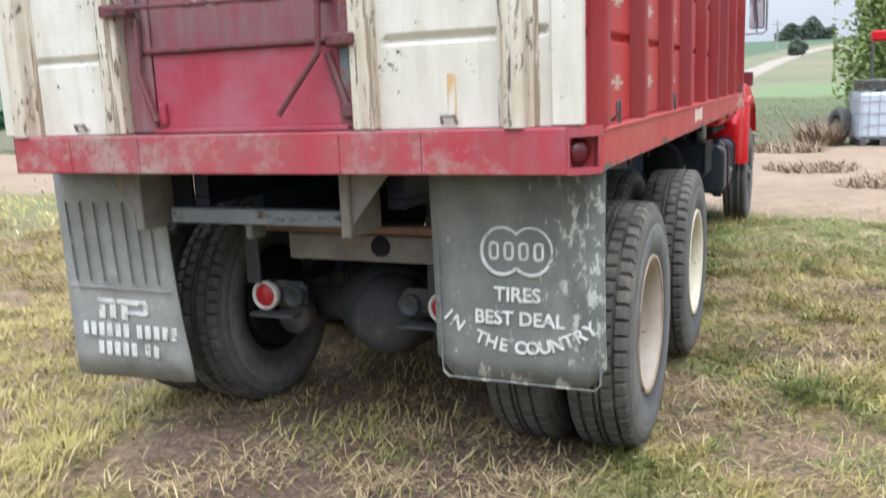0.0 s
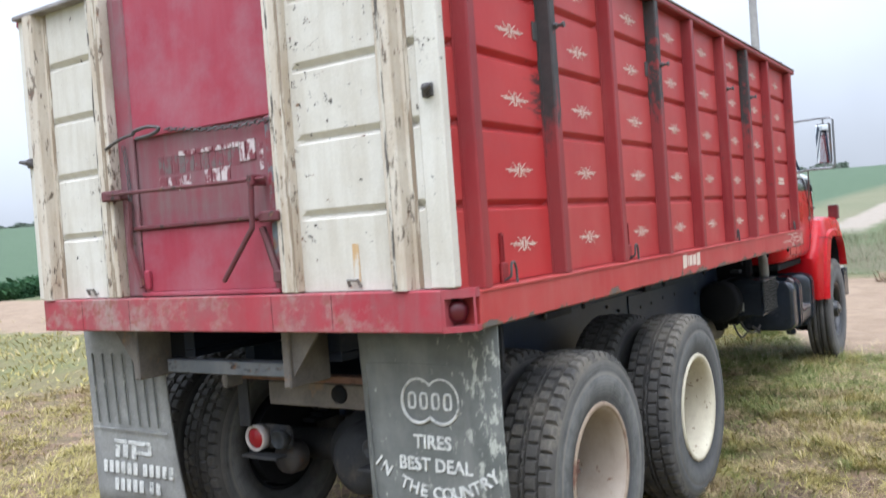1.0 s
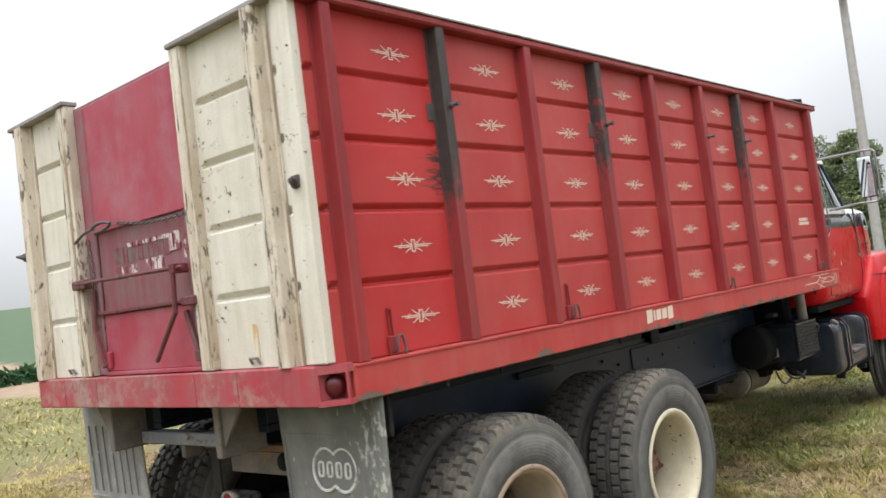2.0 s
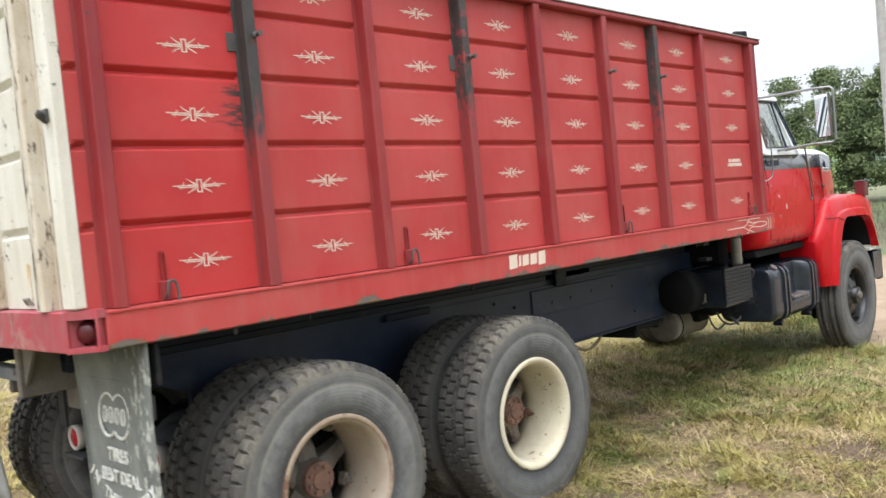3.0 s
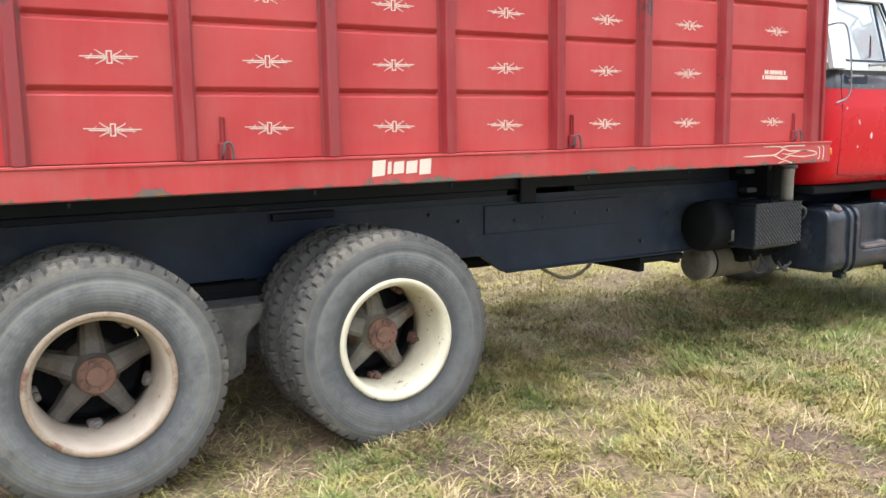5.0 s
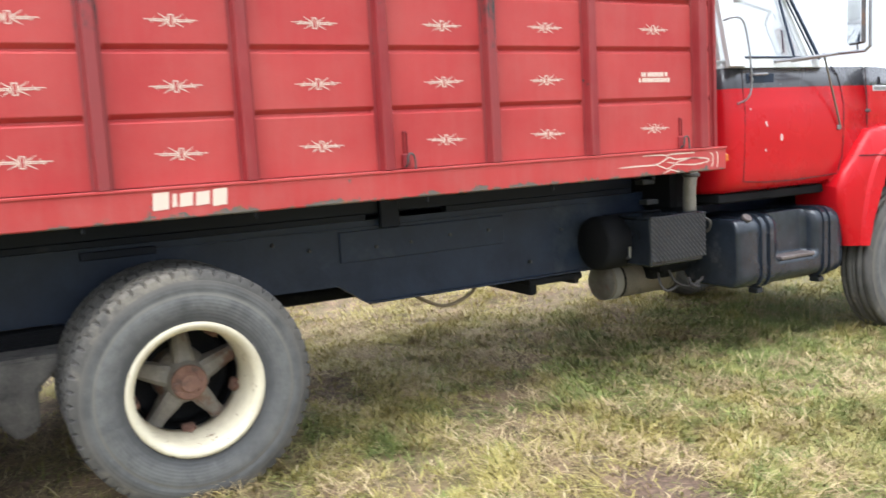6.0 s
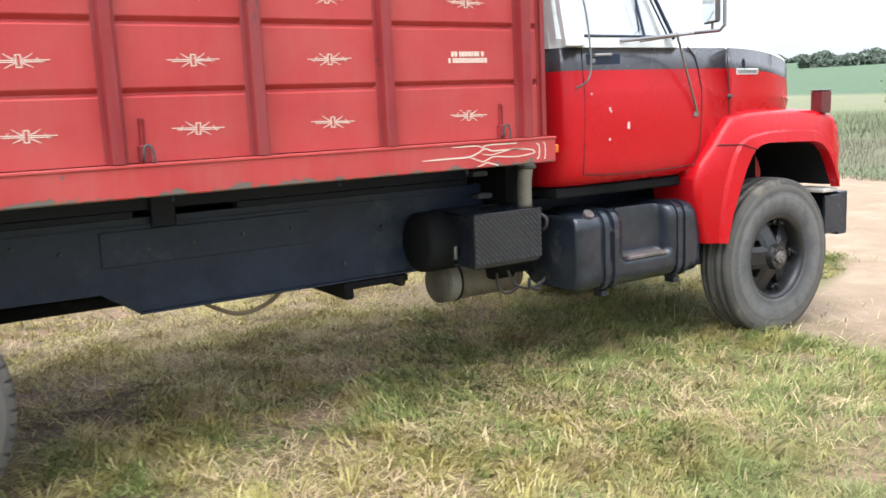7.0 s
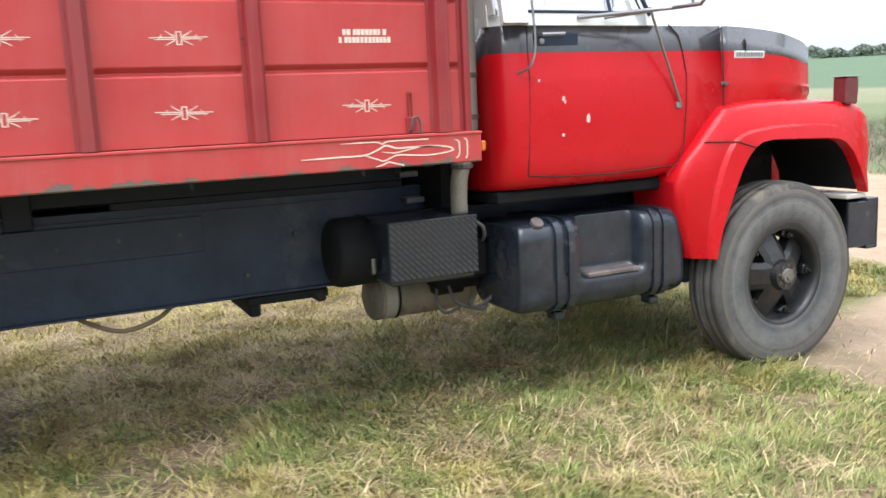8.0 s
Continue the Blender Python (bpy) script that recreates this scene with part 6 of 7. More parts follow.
wind = part("windscreen", plate([(-0.98, 6.60, SILL - 0.02), (0.98, 6.60, SILL - 0.02), (0.885, 6.385, HEAD), (-0.885, 6.385, HEAD)], 0.005), GLASS, roof)
wind.visible_shadow = False
part("back_wall", plate([(-0.93, 5.68, SILL - 0.05), (0.93, 5.68, SILL - 0.05), (0.92, 5.682, SILL + 0.05), (-0.92, 5.682, SILL + 0.05)], 0.01), CAB_WHITE, roof)
for s in (1, -1):
    part("back_wall", plate([(s * 0.99, 5.685, SILL), (s * 0.70, 5.685, SILL), (s * 0.66, 5.69, HEAD), (s * 0.90, 5.69, HEAD)], 0.01), CAB_WHITE, roof)
b = bmesh.new()
ring = [(0.19 * math.cos(a), 0.19 * math.sin(a), 0) for a in np.linspace(0, 2 * math.pi, 25)]
tube(b, ring, 0.012, 6)
part("steering_wheel", b, CHASSIS, truck, "", at=pose(-0.42, 6.32, 1.90, -60))
part("seat", box(-0.85, 0.85, 5.68, 5.80, 1.35, 1.98, 0.04), rough_stuff("seat_vinyl", (0.03, 0.03, 0.03), (0.05, 0.045, 0.04), 0.6), truck)
# cowl vent, wiper
b = bmesh.new()
tube(b, [(0.55, 6.66, 1.93), (0.75, 6.55, 1.98), (0.80, 6.47, 2.12)], 0.006, 5)
part("wiper", b, CHASSIS, roof)

# mirror on its tube frame, grab handle
for s in (1, -1):
    b = bmesh.new()
    out = pose(s * 1.235, 6.655, 0, 0, 0, s * -18)
    block(b, -0.075, 0.075, -0.018, 0.018, 1.97, 2.36, 0.012, out)
    mirror = part("mirror", b, DARK_STEEL, truck, "tall door mirror on a chrome tube frame")
    b = bmesh.new()
    block(b, -0.066, 0.066, -0.024, -0.0175, 1.98, 2.35, 0.002, out)
    part("mirror_glass", b, plain("mirror_silver", (0.85, 0.87, 0.88), 0.04, 1.0), mirror, "silver mirror glass")
    b = bmesh.new()
    tube(b, [(s * 0.96, 5.86, 2.33), (s * 1.21, 6.60, 2.41), (s * 1.30, 6.66, 2.41), (s * 1.325, 6.66, 2.39), (s * 1.325, 6.66, 1.95), (s * 1.29, 6.66, 1.925), (s * 1.13, 6.62, 1.925), (s * 1.03, 6.12, 1.885)], 0.0105, 8)
    tube(b, [(s * 1.13, 6.62, 1.925), (s * 1.03, 6.28, 1.885)], 0.009, 6)
    tube(b, [(s * 1.105, 6.50, 1.93), (s * 1.045, 6.755, 1.44)], 0.0075, 8)
    block(b, *sorted((s * 1.022, s * 1.05)), 6.725, 6.76, 1.425, 1.46, 0.005)
    tube(b, [(s * 1.235, 6.66, 1.93), (s * 1.235, 6.66, 2.41)], 0.008, 6)
    part("mirror_frame", b, CHROME, mirror, "chrome tube frame")
    b = bmesh.new()
    tube(b, arc_points([(s * 0.985, 5.70, 2.14), (s * 1.06, 5.73, 2.15), (s * 1.065, 5.80, 2.12), (s * 1.085, 5.825, 1.95), (s * 1.09, 5.835, 1.75), (s * 1.08, 5.815, 1.66), (s * 1.03, 5.775, 1.625)], 5), 0.0062, 8)
    part("grab_handle", b, CHROME, cab, "chrome grab handle")


# ---- front fenders ----
def fender(s):
    arch = [(6.90, 0.62), (6.92, 0.70), (6.95, 0.80), (7.03, 0.98), (7.085, 1.09), (7.13, 1.155), (7.17, 1.195), (7.22, 1.222), (7.30, 1.232), (7.42, 1.228), (7.56, 1.222), (7.70, 1.217), (7.80, 1.208), (7.86, 1.188), (7.92, 1.138), (7.98, 1.05), (8.04, 0.93), (8.06, 0.885)]
    crease = [(6.875, 0.62), (6.88, 0.70), (6.89, 0.80), (6.93, 0.98), (6.97, 1.10), (7.005, 1.18), (7.04, 1.235), (7.10, 1.265), (7.17, 1.280), (7.32, 1.296), (7.5, 1.297), (7.70, 1.292), (7.82, 1.277), (7.89, 1.24), (7.985, 1.155), (8.045, 1.05), (8.075, 0.95), (8.08, 0.888)]
    outer = [(6.80, 0.62), (6.765, 0.71), (6.735, 0.80), (6.70, 0.93), (6.69, 1.04), (6.745, 1.14), (6.845, 1.242), (6.93, 1.335), (7.015, 1.415), (7.16, 1.433), (7.35, 1.44), (7.6, 1.438), (7.8, 1.43), (7.97, 1.418), (8.07, 1.395), (8.125, 1.34), (8.145, 1.20), (8.13, 0.89)]

    def row(k, x, lift=0.0):
        """k runs from 0 at the arch over 1 at the crease to 2 at the outline."""
        out = []
        for n in range(len(arch)):
            (ya, za), (yb, zb) = (arch[n], crease[n]) if k <= 1 else (crease[n], outer[n])
            u = k if k <= 1 else k - 1
            # the rear skirt leans in towards the cab
            lean = 0.04 * max(0.0, 1 - n / 6) * k / 2
            out.append((s * (x - lean), ya + (yb - ya) * u, za + (zb - za) * u + lift))
        return out

    groups = (
        [(0.0, 1.10, 0), (0.0, 1.160, 0), (0.08, 1.170, 0)],
        [(0.08, 1.170, 0), (1.0, 1.158, 0)],
        [(1.0, 1.158, 0), (1.09, 1.136, 0)],
        [(1.09, 1.136, 0), (1.80, 1.112, 0)],
        [(1.80, 1.112, 0), (1.92, 1.098, 0), (1.98, 1.078, 0), (2.0, 1.055, 0)],
        [(2.0, 1.055, 0), (2.0, 0.98, 0.010), (2.0, 0.74, 0.014)],
    )
    bm = bmesh.new()
    lines = [row(*r) for n, group in enumerate(groups) for r in (group if n == 0 else group[1:])]
    grid_skin(bm, lines)
    thicken(bm, 0.004)
    for e in bm.edges:
        if len(e.link_faces) == 2 and e.calc_face_angle() > radians(30):
            e.smooth = False
    fen = part("fender", bm, CAB_RED, truck, "glossy red rounded front fender", True)
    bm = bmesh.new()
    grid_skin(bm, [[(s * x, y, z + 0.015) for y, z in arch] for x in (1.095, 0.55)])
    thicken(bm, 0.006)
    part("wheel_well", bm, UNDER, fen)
    bm = bmesh.new()
    tube(bm, [(s * 1.062, 6.846, 1.243), (s * 1.104, 6.868, 1.242), (s * 1.117, 6.884, 1.243), (s * 1.141, 7.02, 1.238), (s * 1.161, 7.04, 1.237), (s * 1.174, 7.165, 1.199)], 0.0035, 4)
    part("panel_gap", bm, GAP, fen)
    bm = bmesh.new()
    for y, z in ((7.27, 1.03), (7.35, 1.07), (7.31, 0.99)):
        block(bm, *sorted((s * 0.62, s * 0.78)), y, y + 0.05, z, z + 0.06, 0.01)
    part("spring_mount", bm, DARK_STEEL, fen)
    b = bmesh.new()
    block(b, *sorted((s * 1.03, s * 1.13)), 7.905, 8.005, 1.402, 1.556, 0.01)
    block(b, *sorted((s * 1.04, s * 1.12)), 8.002, 8.016, 1.46, 1.545, 0.004)
    lamp = part("turn_lamp", b, rough_stuff("dark_red_lamp", (0.10, 0.015, 0.02), (0.14, 0.03, 0.03), 0.4, 20.0), fen, "dark red box lamp on the fender")
    part("trim", box(*sorted((s * 1.028, s * 1.132)), 7.90, 8.02, 1.5565, 1.562, 0.002), CHROME, lamp)
    return fen


fender(1)
fender(-1)
for s in (1, -1):
    part("cowl_side", box(*sorted((s * 0.93, s * 1.015)), 6.70, 7.10, 0.98, 1.36, 0.02), CAB_RED, truck)
    part("inner_panel", box(*sorted((s * 0.52, s * 0.56)), 6.9, 7.95, 0.62, 1.36, 0.01), UNDER, truck)
b = bmesh.new()
block(b, -1.15, 1.15, 8.17, 8.19, 0.54, 0.845, 0.006)
block(b, -1.15, 1.15, 8.09, 8.17, 0.825, 0.845, 0.004)
block(b, -1.15, 1.15, 8.09, 8.17, 0.54, 0.56, 0.004)
for s in (1, -1):
    block(b, *sorted((s * 1.13, s * 1.15)), 7.93, 8.168, 0.56, 0.83, 0.004)
part("bumper", b, TANK, truck, "black steel channel bumper")
part("bumper_top", box(-1.12, 1.12, 7.95, 8.12, 0.8455, 0.875, 0.006), plain("pale_plate", (0.6, 0.56, 0.5), 0.6), truck)


# ---- grass, straw and weeds ----
rs = np.random.RandomState(7)


def blades(x, y, length, width, lean, turn, z=None, curl=0.35):
    """Vertices and triangles of bent grass blades, five vertices each."""
    n = len(x)
    z = height(x, y) if z is None else z
    dx, dy = np.cos(turn), np.sin(turn)
    up, out = np.cos(lean), np.sin(lean)
    l1, l2 = length * 0.55, length * 0.45
    mx, my, mz = x + dx * out * l1, y + dy * out * l1, z + up * l1
    lean2 = np.minimum(lean + curl, 1.62)
    tx, ty, tz = mx + dx * np.sin(lean2) * l2, my + dy * np.sin(lean2) * l2, np.maximum(mz + np.cos(lean2) * l2, z + 0.004)
    px, py = -dy * width / 2, dx * width / 2
    v = np.stack([np.stack([x - px, y - py, z - 0.006], -1), np.stack([x + px, y + py, z - 0.006], -1), np.stack([mx + px * 0.8, my + py * 0.8, mz], -1), np.stack([mx - px * 0.8, my - py * 0.8, mz], -1), np.stack([tx, ty, tz], -1)], 1).reshape(-1, 3)
    f = np.array([0, 1, 2, 0, 2, 3, 3, 2, 4])
    return v, (f[None, :] + 5 * np.arange(n)[:, None]).reshape(-1)


BARE_SPOTS = ((1.75, 2.55, 0.62, 0.42), (1.45, 3.2, 0.4, 0.3), (2.2, 4.0, 0.45, 0.3), (1.0, 4.0, 0.6, 0.35), (-0.3, 3.1, 0.6, 0.6), (1.85, 1.0, 0.5, 0.6), (0.1, 0.5, 1.0, 0.9), (1.25, 1.5, 0.35, 0.5), (2.7, 6.2, 0.5, 0.5), (3.0, 4.9, 0.4, 0.25), (2.4, 2.9, 0.5, 0.25), (1.6, 5.6, 0.3, 0.2), (2.9, 1.8, 0.5, 0.3), (2.2, 0.1, 0.45, 0.4), (1.0, -0.6, 0.5, 0.35), (3.5, 5.7, 0.7, 0.45), (3.8, 7.0, 0.8, 0.6), (1.9, 7.7, 0.5, 0.4))


def bare(x, y):
    """How bare the soil is: 0 thick turf, 1 no grass."""
    n = 0.5 + 0.5 * smooth_noise(x, y, 1.5, 4.1)
    n2 = 0.5 + 0.5 * smooth_noise(x, y, 4.2, 1.7)
    n3 = smooth_noise(x, y, 7.5, 2.9)
    b = np.clip((0.55 * n + 0.45 * n2 - 0.56) * 4.5, 0, 1) * 0.75
    under = np.clip(1 - np.maximum(np.abs(x) / 1.25, np.abs(y - 1.3) / 1.9), 0, 1)
    b = np.maximum(b, np.clip(under * 4, 0, 0.85))
    for sx, sy, rx, ry in BARE_SPOTS:
        r = np.hypot((x - sx) / rx, (y - sy) / ry) + 0.28 * n3 + 0.2 * n2
        b = np.maximum(b, np.clip((1.15 - r) * 2.0, 0, 0.76))
    start = 8.4 + 2.3 * np.clip((0.9 - x) / 1.2, 0, 1) * np.clip((x + 7) / 3, 0, 1) - 2.0 * np.clip((x + 3) / 8, 0, 1) + 0.7 * smooth_noise(x, y, 0.8, 2.2)
    return np.maximum(b, np.clip((y - start) * 1.6 + 0.5, 0, 0.97) * (y < 17.6))


def flow(x, y):
    """The way in which the cut grass lies, in swirls."""
    return 2.6 * smooth_noise(x, y, 0.55, 3.3) + 1.5 * smooth_noise(x, y, 1.9, 6.1)


def mat(count, x0, x1, y0, y1, long0, long1, wide):
    """Cut blades and thatch that lie criss-cross in shallow wads, with thin places between them."""
    x, y = rs.uniform(x0, x1, count), rs.uniform(y0, y1, count)
    wad = np.clip(0.5 + 0.5 * smooth_noise(x, y, 3.4, 8.4) + 0.35 * smooth_noise(x, y, 7.2, 1.4), 0, 1)
    keep = (rs.rand(count) > bare(x, y)) & (rs.rand(count) < 0.35 + 0.75 * wad)
    x, y, wad = x[keep], y[keep], wad[keep]
    n = len(x)
    return blades(x, y, rs.uniform(long0, long1, n) * (0.6 + 0.7 * wad), wide * rs.uniform(0.5, 1.5, n), rs.uniform(0.7, 1.5, n), flow(x, y) + rs.normal(0, 1.15, n), height(x, y) + wad * wad * rs.uniform(0, 0.065, n), 0.35)


def tufts(count, each, x0, x1, y0, y1, long0, long1, wide):
    """Clumps whose blades fan out and bend over, some of them flattened to one side."""
    cx, cy = rs.uniform(x0, x1, count), rs.uniform(y0, y1, count)
    lush = np.clip(0.5 + 0.55 * smooth_noise(cx, cy, 1.1, 5.5) + 0.25 * smooth_noise(cx, cy, 3.0, 2.5), 0, 1)
    keep = (rs.rand(count) > bare(cx, cy) * 1.12) & (rs.rand(count) < 0.12 + 1.0 * lush)
    cx, cy, lush = cx[keep], cy[keep], lush[keep]
    size = rs.uniform(0.45, 1.35, len(cx)) * (0.6 + 0.65 * lush)
    press, way = rs.uniform(0, 0.95, len(cx)), flow(cx, cy) + rs.normal(0, 0.7, len(cx))
    pick = np.repeat(np.arange(len(cx)), each)
    n = len(pick)
    a, r = rs.uniform(0, 2 * np.pi, n), np.abs(rs.normal(0, 0.050, n)) * size[pick]
    dx, dy = np.cos(a) + 1.6 * press[pick] * np.cos(way[pick]), np.sin(a) + 1.6 * press[pick] * np.sin(way[pick])
    x, y = cx[pick] + r * np.cos(a), cy[pick] + r * np.sin(a)
    lean = np.clip(0.72 + r * 9 + press[pick] * 0.6 + rs.normal(0, 0.25, n), 0.15, 1.48)
    return blades(x, y, rs.uniform(long0, long1, n) * size[pick], wide * rs.uniform(0.6, 1.4, n), lean, np.arctan2(dy, dx) + rs.normal(0, 0.3, n), None, 0.8)


def gather(chunks):
    vs, fs, base = [], [], 0
    for v, f in chunks:
        vs.append(v)
        fs.append(f + base)
        base += len(v)
    return np.concatenate(vs), np.concatenate(fs)


def grass_material():
    k = Nodes("grass_blades")
    rnd = k.n.new("ShaderNodeNewGeometry").outputs["Random Per Island"]
    sep = k.n.new("ShaderNodeSeparateXYZ")
    k.link(k.pos, sep.inputs[0])
    # greener in the belt along the truck and round its nose, yellower out in the open
    X, Y = sep.outputs[0], sep.outputs[1]
    belt = k.ramp(k.math("ABSOLUTE", k.math("SUBTRACT", X, 0.9)), 2.2, 0.3)
    nose = k.math("MULTIPLY", k.ramp(Y, 4.3, 5.6), k.ramp(X, -0.6, 0.3))
    patch = k.math("ADD", k.math("MULTIPLY", k.noise(0.8, 4, 0.6), 0.45), k.math("MULTIPLY", k.noise(3.6, 3, 0.6), 0.55))
    patch = k.ramp(k.math("SUBTRACT", patch, k.math("ADD", k.math("MULTIPLY", belt, 0.025), k.math("MULTIPLY", nose, 0.075))), 0.40, 0.535)
    # drier grass past the truck; its extra yellow also brightens the shaded side
    patch = k.math("MAXIMUM", patch, k.math("MULTIPLY", k.ramp(k.math("ADD", X, k.math("MULTIPLY", k.ramp(Y, 3.6, 4.8), 0.9)), 0.4, -0.6), 0.97))
    # each wad of blades has its own tone, each blade strays from it
    tone = k.math("ADD", k.math("MULTIPLY", k.math("FRACT", k.math("MULTIPLY", rnd, 7.13)), 0.5), k.math("MULTIPLY", k.ramp(k.noise(12.0, 3, 0.6), 0.3, 0.7), 0.5))
    green = k.mix(tone, (0.055, 0.082, 0.018), (0.31, 0.355, 0.112))
    yellow = k.mix(tone, (0.15, 0.122, 0.030), (0.56, 0.48, 0.175))
    c = k.mix(k.ramp(k.math("ADD", k.math("MULTIPLY", rnd, 0.45), patch), 0.25, 0.95), green, yellow)
    c = k.mix(k.ramp(rnd, 0.91, 0.93), c, (0.58, 0.48, 0.27))
    dead = k.math("ADD", k.math("MULTIPLY", k.noise(1.3, 4, 0.6), 0.5), k.math("MULTIPLY", k.noise(5.5, 3, 0.6), 0.5))
    c = k.mix(k.ramp(dead, 0.54, 0.60), c, k.mix(tone, (0.125, 0.082, 0.040), (0.55, 0.43, 0.225)))
    # trampled, duller turf beside the drive
    worn = k.math("MULTIPLY", k.ramp(X, 1.8, 2.9), k.ramp(Y, 4.0, 5.4))
    c = k.mix(k.math("MULTIPLY", worn, 0.72), c, k.mix(tone, (0.060, 0.070, 0.024), (0.235, 0.235, 0.095)))
    k.bsdf.inputs["Specular IOR Level"].default_value = 0.22
    k.bsdf.inputs["Subsurface Weight"].default_value = 0.0
    m = k.done(c, 0.6)
    glow = k.n.new("ShaderNodeBsdfTranslucent")
    k.link(c, glow.inputs[0])
    mx = k.n.new("ShaderNodeMixShader")
    mx.inputs[0].default_value = 0.14
    k.link(k.bsdf.outputs[0], mx.inputs[1])
    k.link(glow.outputs[0], mx.inputs[2])
    k.link(mx.outputs[0], k.n["Material Output"].inputs[0])
    return m


def straw_material():
    k = Nodes("dry_straw")
    rnd = k.n.new("ShaderNodeNewGeometry").outputs["Random Per Island"]
    return k.done(k.mix(rnd, (0.15, 0.088, 0.045), (0.60, 0.47, 0.26)), 0.8)


v, f = gather([
    mat(330000, 0.2, 4.9, -2.6, 8.6, 0.04, 0.11, 0.0052),
    tufts(6400, 44, 0.3, 4.9, -2.6, 8.6, 0.045, 0.105, 0.0046),
    mat(104000, -1.4, 0.2, -2.2, 10.4, 0.05, 0.12, 0.0058),
    tufts(1650, 34, -1.4, 0.3, -2.2, 10.4, 0.06, 0.15, 0.006),
    mat(120000, -7.0, -1.4, -3.0, 11.0, 0.045, 0.10, 0.0066),
    tufts(3500, 28, -7.0, -1.4, -3.0, 11.0, 0.06, 0.14, 0.0066),
    tufts(900, 60, -0.4, 2.6, 2.5, 8.2, 0.09, 0.19, 0.0048),
    tufts(420, 60, 1.6, 4.4, -0.5, 6.5, 0.08, 0.16, 0.0046),
    mat(34000, -24.0, -7.0, -5.0, 11.0, 0.07, 0.16, 0.02),
    mat(22000, 4.8, 10.0, -7.5, 9.0, 0.06, 0.14, 0.012),
    mat(24000, -8.0, 4.9, -7.5, -2.5, 0.06, 0.14, 0.012),
    tufts(400, 14, -7.0, 9.5, -7.0, -2.4, 0.07, 0.15, 0.01),
    tufts(300, 14, 4.7, 9.5, -2.4, 8.4, 0.07, 0.15, 0.01),
])
tagged(new("grass", raw_mesh("grass", v, f, 3, grass_material())), "short mown grass, yellow-green, trampled and patchy", "grass", kind="stuff")

n = 26000
x, y = np.concatenate([rs.uniform(0.0, 4.9, 18000), rs.uniform(-7, 0, 8000)]), rs.uniform(-2.6, 8.8, n)
clump = 0.5 + 0.5 * smooth_noise(x, y, 2.2, 9.0)
keep = rs.rand(n) < 0.10 + 0.9 * np.clip(clump * 2.2 - 0.9, 0, 1) + 0.5 * bare(x, y)
x, y = x[keep], y[keep]
# wads of dead cuttings raked together by the mower
# the last sixty wads also lighten the shaded ground under the bed
hx = np.concatenate([rs.uniform(-1.0, 4.6, 130), rs.uniform(-0.4, 2.2, 40), rs.uniform(0.2, 2.4, 25), rs.uniform(-1.9, 0.1, 60)])
hy = np.concatenate([rs.uniform(-2.2, 7.6, 130), rs.uniform(-1.4, 0.5, 40), rs.uniform(3.6, 6.6, 25), rs.uniform(2.6, 5.8, 60)])
pick = np.repeat(np.arange(len(hx)), 120)
x = np.concatenate([x, hx[pick] + rs.normal(0, 0.10, len(pick))])
y = np.concatenate([y, hy[pick] + rs.normal(0, 0.06, len(pick))])
n = len(x)
lift = np.concatenate([rs.uniform(0.004, 0.03, n - len(pick)), rs.uniform(0.0, 0.055, len(pick))])
v, f = blades(x, y, rs.uniform(0.04, 0.16, n), rs.uniform(0.0022, 0.0055, n), rs.uniform(1.2, 1.5, n), rs.uniform(0, 2 * np.pi, n), height(x, y) + lift, 0.12)
tagged(new("straw", raw_mesh("straw", v, f, 3, straw_material())), "dry cut straw lying on the grass", "straw", kind="stuff")


def leaf_cloud(points, size, rng):
    """Small leaf quads, turned at random, one at each point."""
    n = len(points)
    a = rng.normal(size=(n, 3))
    a /= np.linalg.norm(a, axis=1)[:, None]
    b = np.cross(a, rng.normal(size=(n, 3)))
    b /= np.linalg.norm(b, axis=1)[:, None]
    s = (size * rng.uniform(0.5, 1.3, n))[:, None]
    p = np.asarray(points)
    v = np.stack([p - a * s, p + b * s * 0.45, p + a * s, p - b * s * 0.45], 1).reshape(-1, 3)
    return v, np.arange(4 * n)


def leaf_material(name, dark, light):
    k = Nodes(name)
    rnd = k.n.new("ShaderNodeNewGeometry").outputs["Random Per Island"]
    c = k.mix(k.ramp(k.math("ADD", k.math("MULTIPLY", rnd, 0.35), k.math("MULTIPLY", k.noise(0.45, 4), 0.85)), 0.35, 0.85), dark, light)
    k.bsdf.inputs["Specular IOR Level"].default_value = 0.08
    return k.done(c, 0.8)


LEAF = leaf_material("tree_leaves", (0.070, 0.096, 0.050), (0.22, 0.26, 0.125))
WILLOW = leaf_material("willow_leaves", (0.12, 0.165, 0.06), (0.32, 0.40, 0.15))
CROP = leaf_material("crop_leaves", (0.022, 0.056, 0.026), (0.05, 0.105, 0.042))
# greyed, lightened greens carry the distance haze in the leaf colour
HAZY_LEAF = leaf_material("hazy_far_leaves", (0.10, 0.125, 0.10), (0.15, 0.175, 0.135))
BARK = rough_stuff("tree_bark", (0.09, 0.075, 0.06), (0.16, 0.14, 0.11), 0.95, 5.0)

